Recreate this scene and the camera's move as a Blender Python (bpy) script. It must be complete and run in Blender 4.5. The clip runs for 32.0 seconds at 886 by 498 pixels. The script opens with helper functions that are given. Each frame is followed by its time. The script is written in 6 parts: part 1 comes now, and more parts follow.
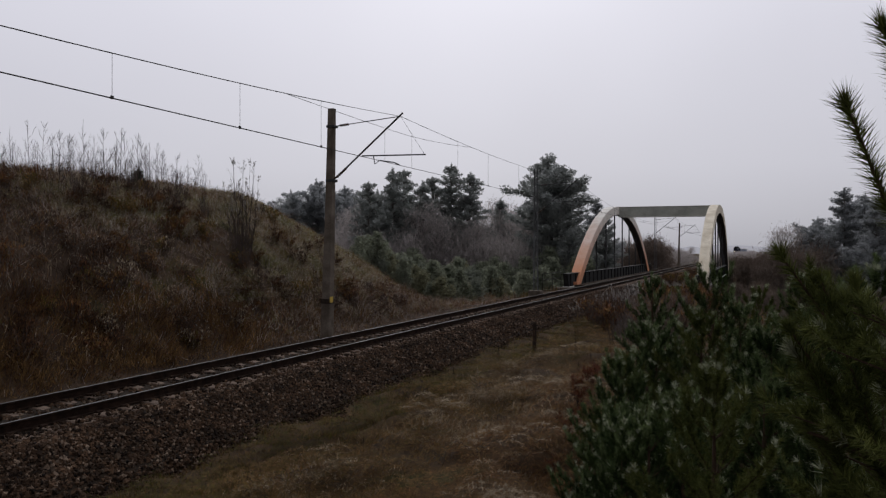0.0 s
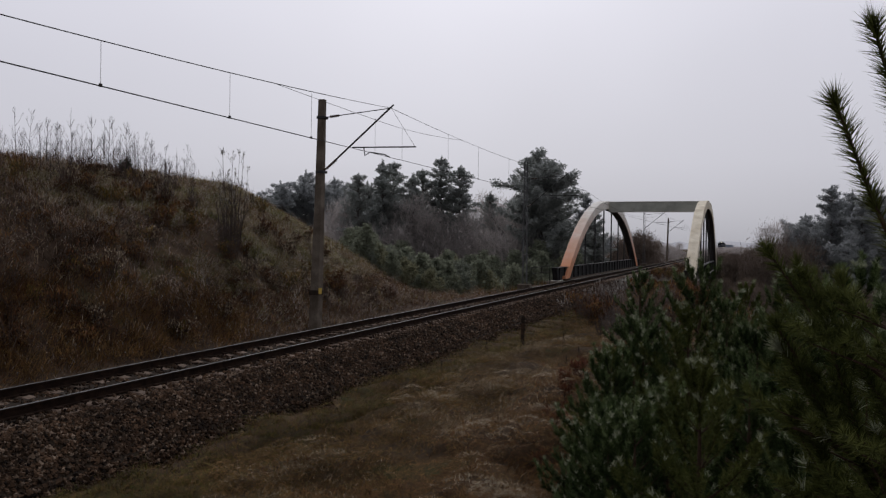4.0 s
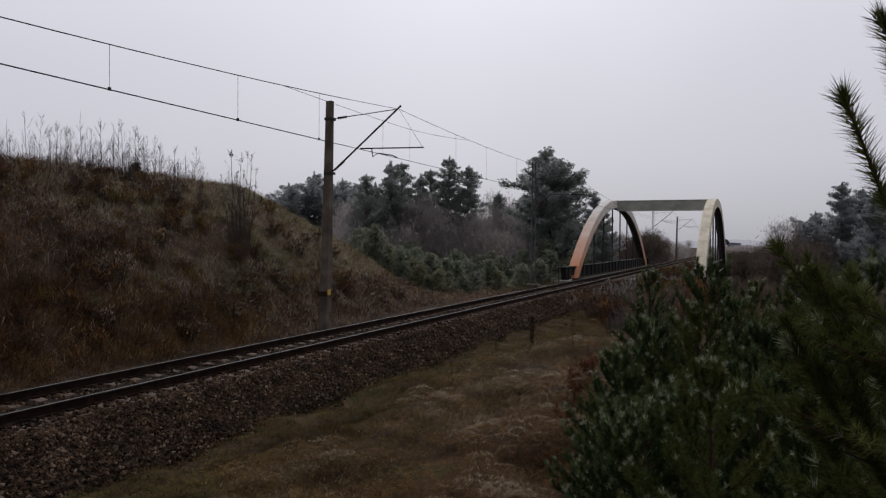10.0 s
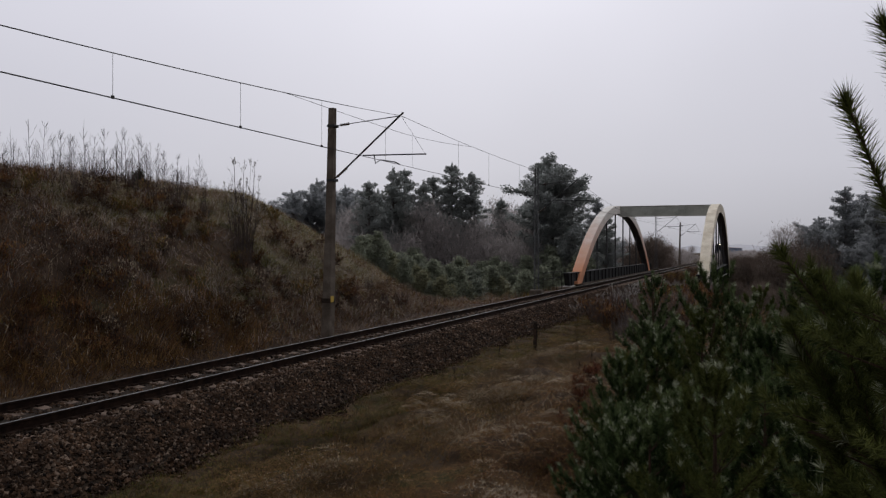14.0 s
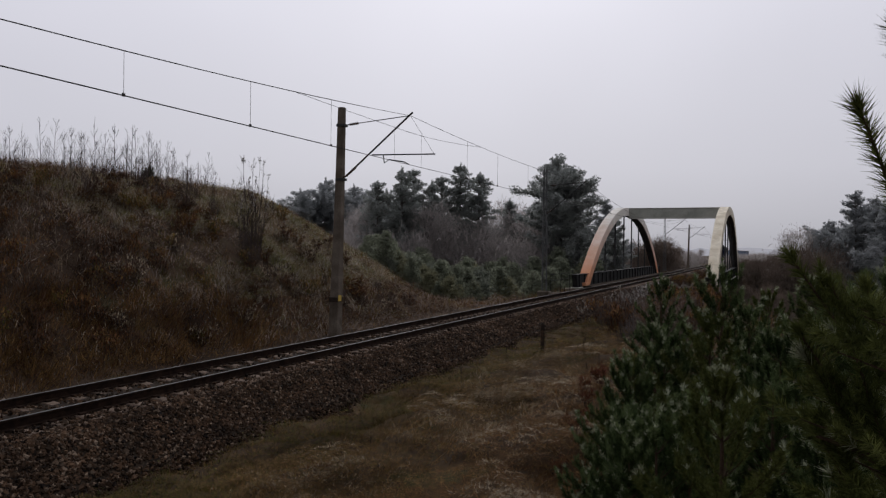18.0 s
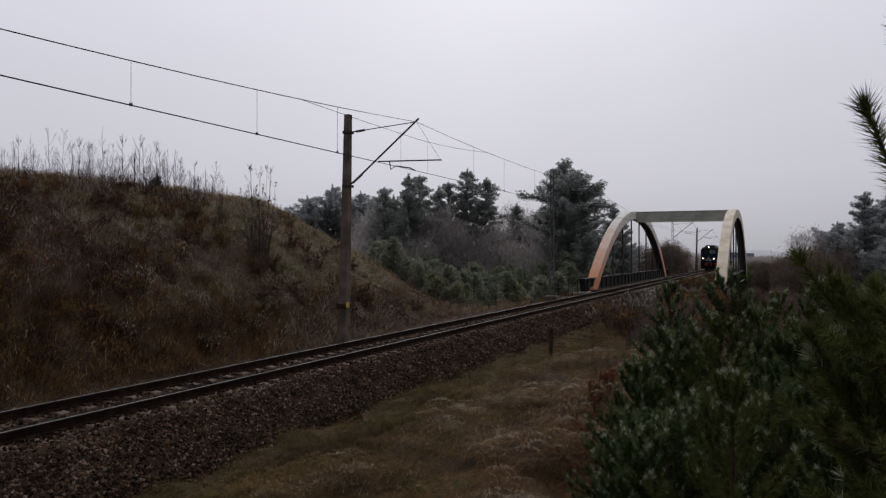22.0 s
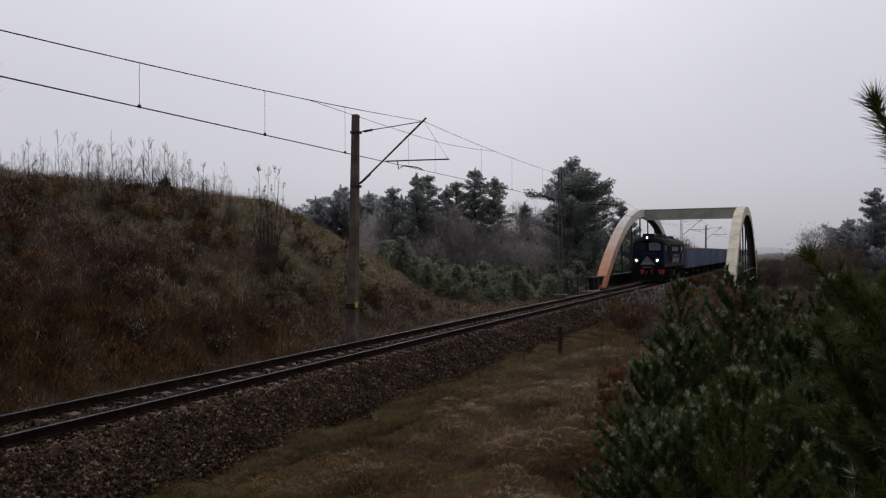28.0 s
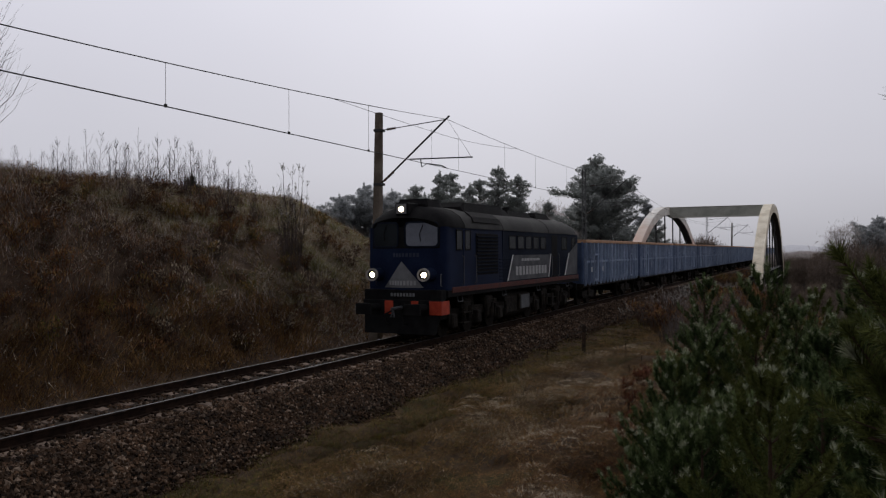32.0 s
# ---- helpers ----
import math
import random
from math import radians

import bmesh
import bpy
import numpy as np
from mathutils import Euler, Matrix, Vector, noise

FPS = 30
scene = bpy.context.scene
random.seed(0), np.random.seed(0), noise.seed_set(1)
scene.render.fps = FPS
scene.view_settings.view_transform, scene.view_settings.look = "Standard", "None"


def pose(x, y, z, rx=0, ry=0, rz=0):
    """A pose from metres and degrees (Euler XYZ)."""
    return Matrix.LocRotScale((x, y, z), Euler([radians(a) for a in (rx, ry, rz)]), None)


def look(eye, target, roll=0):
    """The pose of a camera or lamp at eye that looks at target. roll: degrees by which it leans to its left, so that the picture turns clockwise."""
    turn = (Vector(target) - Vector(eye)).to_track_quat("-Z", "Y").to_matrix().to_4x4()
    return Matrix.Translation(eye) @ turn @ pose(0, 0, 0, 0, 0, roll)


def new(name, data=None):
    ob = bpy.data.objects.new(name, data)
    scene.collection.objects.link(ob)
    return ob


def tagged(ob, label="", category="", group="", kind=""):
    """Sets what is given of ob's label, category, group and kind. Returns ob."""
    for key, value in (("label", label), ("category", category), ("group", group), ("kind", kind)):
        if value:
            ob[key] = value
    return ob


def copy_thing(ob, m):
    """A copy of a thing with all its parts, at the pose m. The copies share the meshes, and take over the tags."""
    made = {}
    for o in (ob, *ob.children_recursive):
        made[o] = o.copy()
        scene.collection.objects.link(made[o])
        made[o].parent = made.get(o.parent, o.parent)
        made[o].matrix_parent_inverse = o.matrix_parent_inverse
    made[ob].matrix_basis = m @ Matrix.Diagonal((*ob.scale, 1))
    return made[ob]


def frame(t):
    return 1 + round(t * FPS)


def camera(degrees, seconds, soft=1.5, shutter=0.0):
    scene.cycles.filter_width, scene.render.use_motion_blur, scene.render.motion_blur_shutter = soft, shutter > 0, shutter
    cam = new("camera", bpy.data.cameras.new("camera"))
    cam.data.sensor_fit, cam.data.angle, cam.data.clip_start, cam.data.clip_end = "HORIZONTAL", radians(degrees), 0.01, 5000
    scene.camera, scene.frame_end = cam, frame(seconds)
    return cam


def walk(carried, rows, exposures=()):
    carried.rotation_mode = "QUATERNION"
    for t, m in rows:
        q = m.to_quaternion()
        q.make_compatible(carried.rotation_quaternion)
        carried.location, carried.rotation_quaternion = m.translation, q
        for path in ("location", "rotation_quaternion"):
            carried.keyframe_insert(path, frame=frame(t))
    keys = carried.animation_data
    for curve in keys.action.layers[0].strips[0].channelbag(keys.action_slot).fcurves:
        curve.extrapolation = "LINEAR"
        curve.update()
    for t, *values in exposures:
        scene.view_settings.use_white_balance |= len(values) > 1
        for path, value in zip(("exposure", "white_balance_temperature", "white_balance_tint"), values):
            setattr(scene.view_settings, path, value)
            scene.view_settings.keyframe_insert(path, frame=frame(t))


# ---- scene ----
EYE = Vector((12.25, 0.0, 2.86))


def turn(yaw, pitch, roll):
    """The handheld camera: degrees to the left of the line, up, and of lean."""
    a, b = radians(yaw), radians(pitch)
    way = Vector((-math.sin(a) * math.cos(b), math.cos(a) * math.cos(b), math.sin(b)))
    return look(EYE, EYE + way * 50, roll)


cam = camera(58.5, 32.0, soft=1.25)
walk(cam, [
    (0.0, turn(21.93, 0.02, 0.10)),
    (0.5, turn(21.87, -0.07, 0.15)),
    (1.0, turn(21.81, -0.20, 0.07)),
    (1.5, turn(21.73, -0.30, 0.03)),
    (2.0, turn(21.68, -0.33, 0.07)),
    (2.5, turn(21.61, -0.38, 0.17)),
    (3.0, turn(21.57, -0.49, 0.39)),
    (3.5, turn(21.40, -0.51, 0.60)),
    (5.5, turn(20.55, -0.46, 0.73)),
    (6.0, turn(20.58, -0.48, 0.74)),
    (6.5, turn(20.70, -0.48, 0.61)),
    (7.0, turn(20.92, -0.45, 0.67)),
    (7.5, turn(21.03, -0.36, 0.72)),
    (8.0, turn(21.17, -0.34, 0.72)),
    (8.5, turn(21.30, -0.36, 0.65)),
    (9.0, turn(21.46, -0.45, 0.57)),
    (9.5, turn(21.63, -0.53, 0.44)),
    (10.0, turn(21.77, -0.48, 0.30)),
    (10.5, turn(21.88, -0.38, 0.22)),
    (11.0, turn(21.88, -0.37, 0.18)),
    (11.5, turn(21.97, -0.46, 0.13)),
    (12.0, turn(21.99, -0.57, 0.20)),
    (12.5, turn(21.86, -0.55, 0.28)),
    (13.0, turn(21.73, -0.41, 0.30)),
    (13.5, turn(21.82, -0.16, 0.22)),
    (14.0, turn(21.98, -0.02, 0.06)),
    (14.5, turn(22.26, 0.00, -0.05)),
    (16.5, turn(22.62, 0.19, 0.27)),
    (17.0, turn(22.53, 0.08, 0.51)),
    (17.5, turn(22.43, 0.04, 0.66)),
    (18.0, turn(22.56, -0.01, 0.62)),
    (18.5, turn(22.75, -0.01, 0.57)),
    (19.0, turn(22.70, -0.04, 0.49)),
    (19.5, turn(22.69, -0.06, 0.42)),
    (20.0, turn(22.91, 0.05, 0.27)),
    (20.5, turn(23.03, 0.26, 0.18)),
    (21.0, turn(23.04, 0.43, 0.14)),
    (21.5, turn(23.07, 0.48, 0.05)),
    (22.0, turn(23.09, 0.40, 0.03)),
    (22.5, turn(23.05, 0.31, -0.06)),
    (23.0, turn(23.05, 0.32, -0.04)),
    (23.5, turn(23.09, 0.43, -0.06)),
    (24.0, turn(23.20, 0.43, -0.03)),
    (24.5, turn(23.17, 0.36, -0.06)),
    (25.0, turn(23.24, 0.29, -0.01)),
    (25.5, turn(23.39, 0.25, -0.01)),
    (27.5, turn(23.57, 0.23, -0.37)),
    (28.0, turn(23.69, 0.35, -0.35)),
    (28.5, turn(23.86, 0.42, -0.32)),
    (29.0, turn(23.91, 0.42, -0.32)),
    (29.5, turn(23.97, 0.30, -0.33)),
    (30.0, turn(23.96, 0.32, -0.52)),
    (30.5, turn(24.07, 0.29, -0.33)),
    (31.0, turn(24.32, 0.42, -0.30)),
    (31.5, turn(24.74, 0.32, -0.17)),
    (32.0, turn(25.37, 0.21, -0.33)),
])

# ---- world, light ----
SUN_UP, SUN_ROUND = radians(34), radians(-20)
world = bpy.data.worlds.new("world")
scene.world = world
world.use_nodes = True
wn, wl = world.node_tree.nodes, world.node_tree.links
bg = wn["Background"]
sky = wn.new("ShaderNodeTexSky")
sky.sky_type, sky.sun_disc, sky.sun_elevation, sky.sun_rotation = "NISHITA", False, SUN_UP, SUN_ROUND
sky.air_density, sky.dust_density = 1.0, 3.0
grey = wn.new("ShaderNodeHueSaturation")
grey.inputs["Saturation"].default_value, grey.inputs["Value"].default_value = 0.15, 0.06
wl.new(sky.outputs[0], grey.inputs["Color"])
# the cloud sheet: paler overhead, duller and mistier low down
wtc = wn.new("ShaderNodeTexCoord")
wsep = wn.new("ShaderNodeSeparateXYZ")
wl.new(wtc.outputs["Generated"], wsep.inputs[0])
wr = wn.new("ShaderNodeValToRGB")
wr.color_ramp.elements[0].position, wr.color_ramp.elements[0].color = 0.0, (0.43, 0.428, 0.475, 1)
wr.color_ramp.elements[1].position, wr.color_ramp.elements[1].color = 1.0, (0.58, 0.58, 0.645, 1)
for at_, tone_ in ((0.10, (0.575, 0.572, 0.64, 1)), (0.32, (0.742, 0.738, 0.832, 1)), (0.55, (0.72, 0.72, 0.80, 1))):
    wr.color_ramp.elements.new(at_).color = tone_
wl.new(wsep.outputs["Z"], wr.inputs[0])
wnoise = wn.new("ShaderNodeTexNoise")
wnoise.inputs["Scale"].default_value, wnoise.inputs["Detail"].default_value = 2.2, 3
wl.new(wtc.outputs["Generated"], wnoise.inputs["Vector"])
wmap = wn.new("ShaderNodeMapRange")
wmap.inputs["To Min"].default_value, wmap.inputs["To Max"].default_value = 0.9, 1.1
wl.new(wnoise.outputs[0], wmap.inputs["Value"])
wmul = wn.new("ShaderNodeMix")
wmul.data_type, wmul.blend_type = "RGBA", "MULTIPLY"
wmul.inputs["Factor"].default_value = 1.0
wl.new(wr.outputs[0], wmul.inputs["A"])
# the hidden sun stands ahead: the cloud is brighter there and duller behind
SUN_WAY = (math.sin(SUN_ROUND) * math.cos(SUN_UP), math.cos(SUN_ROUND) * math.cos(SUN_UP), math.sin(SUN_UP))
wdot = wn.new("ShaderNodeVectorMath")
wdot.operation = "DOT_PRODUCT"
wdot.inputs[1].default_value = SUN_WAY
wl.new(wtc.outputs["Generated"], wdot.inputs[0])
wglow = wn.new("ShaderNodeMapRange")
wglow.interpolation_type = "SMOOTHSTEP"
wglow.inputs["From Min"].default_value, wglow.inputs["From Max"].default_value = -0.6, 0.8
wglow.inputs["To Min"].default_value, wglow.inputs["To Max"].default_value = 0.5, 1.0
wl.new(wdot.outputs["Value"], wglow.inputs["Value"])
wboth = wn.new("ShaderNodeMath")
wboth.operation = "MULTIPLY"
wl.new(wglow.outputs[0], wboth.inputs[0])
wl.new(wmap.outputs[0], wboth.inputs[1])
wl.new(wboth.outputs[0], wmul.inputs["B"])
wmix = wn.new("ShaderNodeMix")
wmix.data_type = "RGBA"
wmix.inputs["Factor"].default_value = 0.9
wl.new(grey.outputs[0], wmix.inputs["A"])
wl.new(wmul.outputs["Result"], wmix.inputs["B"])
wl.new(wmix.outputs["Result"], bg.inputs["Color"])
bg.inputs["Strength"].default_value = 1.0
sun_data = bpy.data.lights.new("sun", "SUN")
sun_data.energy, sun_data.angle, sun_data.color = 0.5, radians(60), (1.0, 0.97, 0.93)
sun = new("sun", sun_data)
sun.matrix_basis = look((0, 0, 60), Vector((0, 0, 60)) - Vector(SUN_WAY) * 40)


# ---- mesh and material helpers ----
class Shape:
    """Collects plain geometry: vertices, faces and a material slot for each face."""

    def __init__(self):
        self.v, self.f, self.m = [], [], []

    def add(self, verts, faces, slot=0):
        n = len(self.v)
        self.v.extend(verts)
        self.f.extend([tuple(i + n for i in f) for f in faces])
        self.m.extend([slot] * len(faces))
        return self

    def box(self, x0, x1, y0, y1, z0, z1, bevel=0.01, slot=0, at=None):
        mid, half = ((x0 + x1) / 2, (y0 + y1) / 2, (z0 + z1) / 2), (abs(x1 - x0) / 2, abs(y1 - y0) / 2, abs(z1 - z0) / 2)
        c = min(bevel, min(half) * 0.45)
        verts, faces = [], []
        for k in range(8):
            s = [1 if k >> a & 1 else -1 for a in range(3)]
            for a in range(3):
                verts.append(Vector([mid[j] + s[j] * (half[j] - (0 if j == a else c)) for j in range(3)]))
        for a in range(3):
            b, d = (a + 1) % 3, (a + 2) % 3
            for s in (0, 1):
                ring = [(s << a) | (p << b) | (q << d) for p, q in ((0, 0), (1, 0), (1, 1), (0, 1))]
                faces.append([k * 3 + a for k in (ring if s else ring[::-1])])
            for p in (0, 1):
                for q in (0, 1):
                    k0 = (p << b) | (q << d)
                    k1 = k0 | (1 << a)
                    e = [k0 * 3 + b, k1 * 3 + b, k1 * 3 + d, k0 * 3 + d]
                    faces.append(e if (p ^ q) else e[::-1])
        for k in range(8):
            t = [k * 3, k * 3 + 1, k * 3 + 2]
            faces.append(t if bin(k).count("1") % 2 else t[::-1])
        if at is not None:
            verts = [at @ v for v in verts]
        return self.add([tuple(v) for v in verts], faces, slot)

    def rod(self, p, q, r0, r1=None, n=8, slot=0, caps=True):
        p, q = Vector(p), Vector(q)
        r1 = r0 if r1 is None else r1
        w = (q - p).normalized()
        u = w.orthogonal().normalized()
        s = w.cross(u)
        verts = []
        for c, r in ((p, r0), (q, r1)):
            for i in range(n):
                a = 2 * math.pi * i / n
                verts.append(tuple(c + r * (math.cos(a) * u + math.sin(a) * s)))
        faces = [(i, (i + 1) % n, n + (i + 1) % n, n + i) for i in range(n)]
        if caps:
            faces += [tuple(range(n))[::-1], tuple(range(n, 2 * n))]
        return self.add(verts, faces, slot)

    def tube(self, pts, r, n=6, slot=0):
        """A bent rod; r is one radius or one for each point."""
        pts = [Vector(p) for p in pts]
        rs = r if isinstance(r, (list, tuple)) else [r] * len(pts)
        verts, faces = [], []
        u = None
        for i, p in enumerate(pts):
            w = (pts[min(i + 1, len(pts) - 1)] - pts[max(i - 1, 0)]).normalized()
            u = w.orthogonal().normalized() if u is None else (u - w * u.dot(w)).normalized()
            s = w.cross(u)
            for k in range(n):
                a = 2 * math.pi * k / n
                verts.append(tuple(p + rs[i] * (math.cos(a) * u + math.sin(a) * s)))
        for i in range(len(pts) - 1):
            for k in range(n):
                faces.append((i * n + k, i * n + (k + 1) % n, (i + 1) * n + (k + 1) % n, (i + 1) * n + k))
        faces += [tuple(range(n))[::-1], tuple(range((len(pts) - 1) * n, len(pts) * n))]
        return self.add(verts, faces, slot)

    def sweep(self, profile, stations, slot=0, caps=True):
        """Rings of (a, b) points carried along: each station is a function (a, b) -> (x, y, z)."""
        n = len(profile)
        verts = [tuple(put(a, b)) for put in stations for a, b in profile]
        faces = []
        for i in range(len(stations) - 1):
            for k in range(n):
                faces.append((i * n + k, i * n + (k + 1) % n, (i + 1) * n + (k + 1) % n, (i + 1) * n + k))
        if caps:
            faces += [tuple(range(n))[::-1], tuple(range((len(stations) - 1) * n, len(stations) * n))]
        return self.add(verts, faces, slot)

    def mesh(self, name, mats, smooth=False):
        me = bpy.data.meshes.new(name)
        me.from_pydata([tuple(v) for v in self.v], [], self.f)
        for m in mats if isinstance(mats, (list, tuple)) else [mats]:
            me.materials.append(m)
        if max(self.m, default=0):
            me.polygons.foreach_set("material_index", self.m)
        if smooth:
            me.polygons.foreach_set("use_smooth", [True] * len(me.polygons))
            me.set_sharp_from_angle(angle=radians(38))
        me.update()
        return me


def part(name, shape, mats, parent=None, label="", smooth=False):
    """One mesh object, under its thing or on its own."""
    ob = new(name, shape.mesh(name, mats, smooth))
    if parent is not None:
        ob.parent = parent
    if label:
        ob["label"] = label
    return ob


def base(name, label, category, group="", kind="", m=None):
    """An Empty at the foot of a thing that carries its parts."""
    ob = tagged(new(name), label, category, group, kind)
    if m is not None:
        ob.matrix_basis = m
    return ob


def mat(name, a, b, scale=4.0, rough=0.85, metal=0.0, bump=0.25, fine=60.0, spread=0.0, island=False, third=None, glow=None, spec=0.12, ramp=(0.35, 0.65), world_space=False):
    """Two colours mottled at one scale and grained at a finer one; spread: how far single things differ."""
    ma = bpy.data.materials.new(name)
    ma.use_nodes = True
    n, l = ma.node_tree.nodes, ma.node_tree.links
    bs = n["Principled BSDF"]
    tc = n.new("ShaderNodeTexCoord")
    if world_space:
        geo0 = n.new("ShaderNodeNewGeometry")
        place = geo0.outputs["Position"]
    else:
        place = tc.outputs["Object"]
    n1, n2 = n.new("ShaderNodeTexNoise"), n.new("ShaderNodeTexNoise")
    n1.inputs["Scale"].default_value, n1.inputs["Detail"].default_value = scale, 5
    n2.inputs["Scale"].default_value, n2.inputs["Detail"].default_value = fine, 3
    l.new(place, n1.inputs["Vector"])
    l.new(place, n2.inputs["Vector"])
    cr = n.new("ShaderNodeValToRGB")
    cr.color_ramp.elements[0].position, cr.color_ramp.elements[0].color = ramp[0], (*a, 1)
    cr.color_ramp.elements[1].position, cr.color_ramp.elements[1].color = ramp[1], (*b, 1)
    if third:
        e = cr.color_ramp.elements.new(min(0.98, ramp[1] + 0.1))
        e.color = (*third, 1)
    l.new(n1.outputs[0], cr.inputs[0])
    hsv = n.new("ShaderNodeHueSaturation")
    l.new(cr.outputs[0], hsv.inputs["Color"])
    grain = n.new("ShaderNodeMapRange")
    grain.inputs["From Min"].default_value, grain.inputs["From Max"].default_value = 0.3, 0.7
    grain.inputs["To Min"].default_value, grain.inputs["To Max"].default_value = 0.78, 1.22
    l.new(n2.outputs[0], grain.inputs["Value"])
    value = grain.outputs[0]
    if spread:
        if island:
            src = n.new("ShaderNodeNewGeometry").outputs["Random Per Island"]
        else:
            src = n.new("ShaderNodeObjectInfo").outputs["Random"]
        mr = n.new("ShaderNodeMapRange")
        mr.inputs["To Min"].default_value, mr.inputs["To Max"].default_value = 1 - spread, 1 + spread
        l.new(src, mr.inputs["Value"])
        mu = n.new("ShaderNodeMath")
        mu.operation = "MULTIPLY"
        l.new(mr.outputs[0], mu.inputs[0])
        l.new(value, mu.inputs[1])
        value = mu.outputs[0]
    l.new(value, hsv.inputs["Value"])
    l.new(hsv.outputs[0], bs.inputs["Base Color"])
    rr = n.new("ShaderNodeMapRange")
    rr.inputs["To Min"].default_value, rr.inputs["To Max"].default_value = max(0.03, rough - 0.12), min(1, rough + 0.12)
    l.new(n1.outputs[0], rr.inputs["Value"])
    l.new(rr.outputs[0], bs.inputs["Roughness"])
    bs.inputs["Metallic"].default_value = metal
    bs.inputs["Specular IOR Level"].default_value = spec
    if bump:
        bp = n.new("ShaderNodeBump")
        bp.inputs["Strength"].default_value, bp.inputs["Distance"].default_value = bump, 0.02
        l.new(n2.outputs[0], bp.inputs["Height"])
        l.new(bp.outputs[0], bs.inputs["Normal"])
    if glow:
        bs.inputs["Emission Color"].default_value, bs.inputs["Emission Strength"].default_value = (*glow[:3], 1), glow[3]
    return ma


def smooth(a, b, x):
    t = min(1.0, max(0.0, (x - a) / (b - a)))
    return t * t * (3 - 2 * t)


def lerp(a, b, t):
    return a + (b - a) * t

# ---- materials ----
M_SOIL = mat("dead_grass_soil", (0.038, 0.023, 0.011), (0.074, 0.045, 0.020), 0.9, 0.95, bump=0.8, fine=14, third=(0.044, 0.043, 0.016), ramp=(0.42, 0.56), world_space=True)
M_HILLSOIL = mat("hillside_litter", (0.040, 0.025, 0.016), (0.082, 0.055, 0.036), 0.7, 0.95, bump=0.8, fine=12, third=(0.062, 0.056, 0.026), ramp=(0.42, 0.6), world_space=True)
M_BALLAST = mat("ballast_bed", (0.012, 0.0078, 0.0048), (0.032, 0.021, 0.013), 22, 0.95, bump=1.0, fine=28, world_space=True)
M_STONE = mat("ballast_stone", (0.020, 0.0115, 0.0066), (0.068, 0.040, 0.0235), 1.6, 0.9, bump=0.2, fine=40, spread=0.9, island=True, world_space=True)
M_PALESTONE = mat("pale_ballast_stone", (0.10, 0.068, 0.046), (0.20, 0.148, 0.108), 1.6, 0.9, bump=0.2, fine=40, spread=0.45, island=True, world_space=True)
M_RAIL = mat("rail_rust", (0.012, 0.0075, 0.0058), (0.029, 0.0175, 0.0125), 6, 0.85, metal=0.0, bump=0.2, spec=0.03)
M_RAILTOP = mat("rail_head_polished", (0.06, 0.057, 0.056), (0.12, 0.116, 0.117), 3, 0.55, metal=1.0, bump=0.05)
M_SLEEPER = mat("sleeper_concrete", (0.10, 0.070, 0.052), (0.20, 0.148, 0.115), 5, 0.9, bump=0.3, spread=0.3)
M_CONCRETE = mat("pole_concrete", (0.075, 0.059, 0.045), (0.155, 0.128, 0.102), 2, 0.9, bump=0.4, fine=30, spread=0.1)
M_ARCH = mat("arch_paint", (0.50, 0.47, 0.42), (0.66, 0.64, 0.60), 0.7, 0.65, bump=0.12, fine=20)
M_STEEL = mat("dark_steel", (0.03, 0.03, 0.032), (0.06, 0.057, 0.055), 4, 0.6, metal=0.0, bump=0.1)
# steel of the lattice masts, paled: haze put into the colour
M_HAZEDSTEEL = mat("hazed_mast_steel", (0.085, 0.085, 0.086), (0.14, 0.14, 0.14), 4, 0.7, bump=0.1)
M_SOOT = mat("grimy_steel", (0.012, 0.012, 0.013), (0.028, 0.026, 0.025), 2.5, 0.7, bump=0.15)
M_WIRE = mat("copper_wire", (0.025, 0.024, 0.024), (0.05, 0.045, 0.042), 2, 0.6, metal=0.0, bump=0.0)
M_CERAMIC = mat("insulator_glaze", (0.03, 0.018, 0.012), (0.06, 0.03, 0.02), 8, 0.25, bump=0.0)
M_YELLOW = mat("yellow_mark", (0.45, 0.30, 0.05), (0.6, 0.42, 0.09), 12, 0.7)
M_POST = mat("weathered_post", (0.020, 0.015, 0.012), (0.045, 0.032, 0.023), 9, 0.9, bump=0.5)


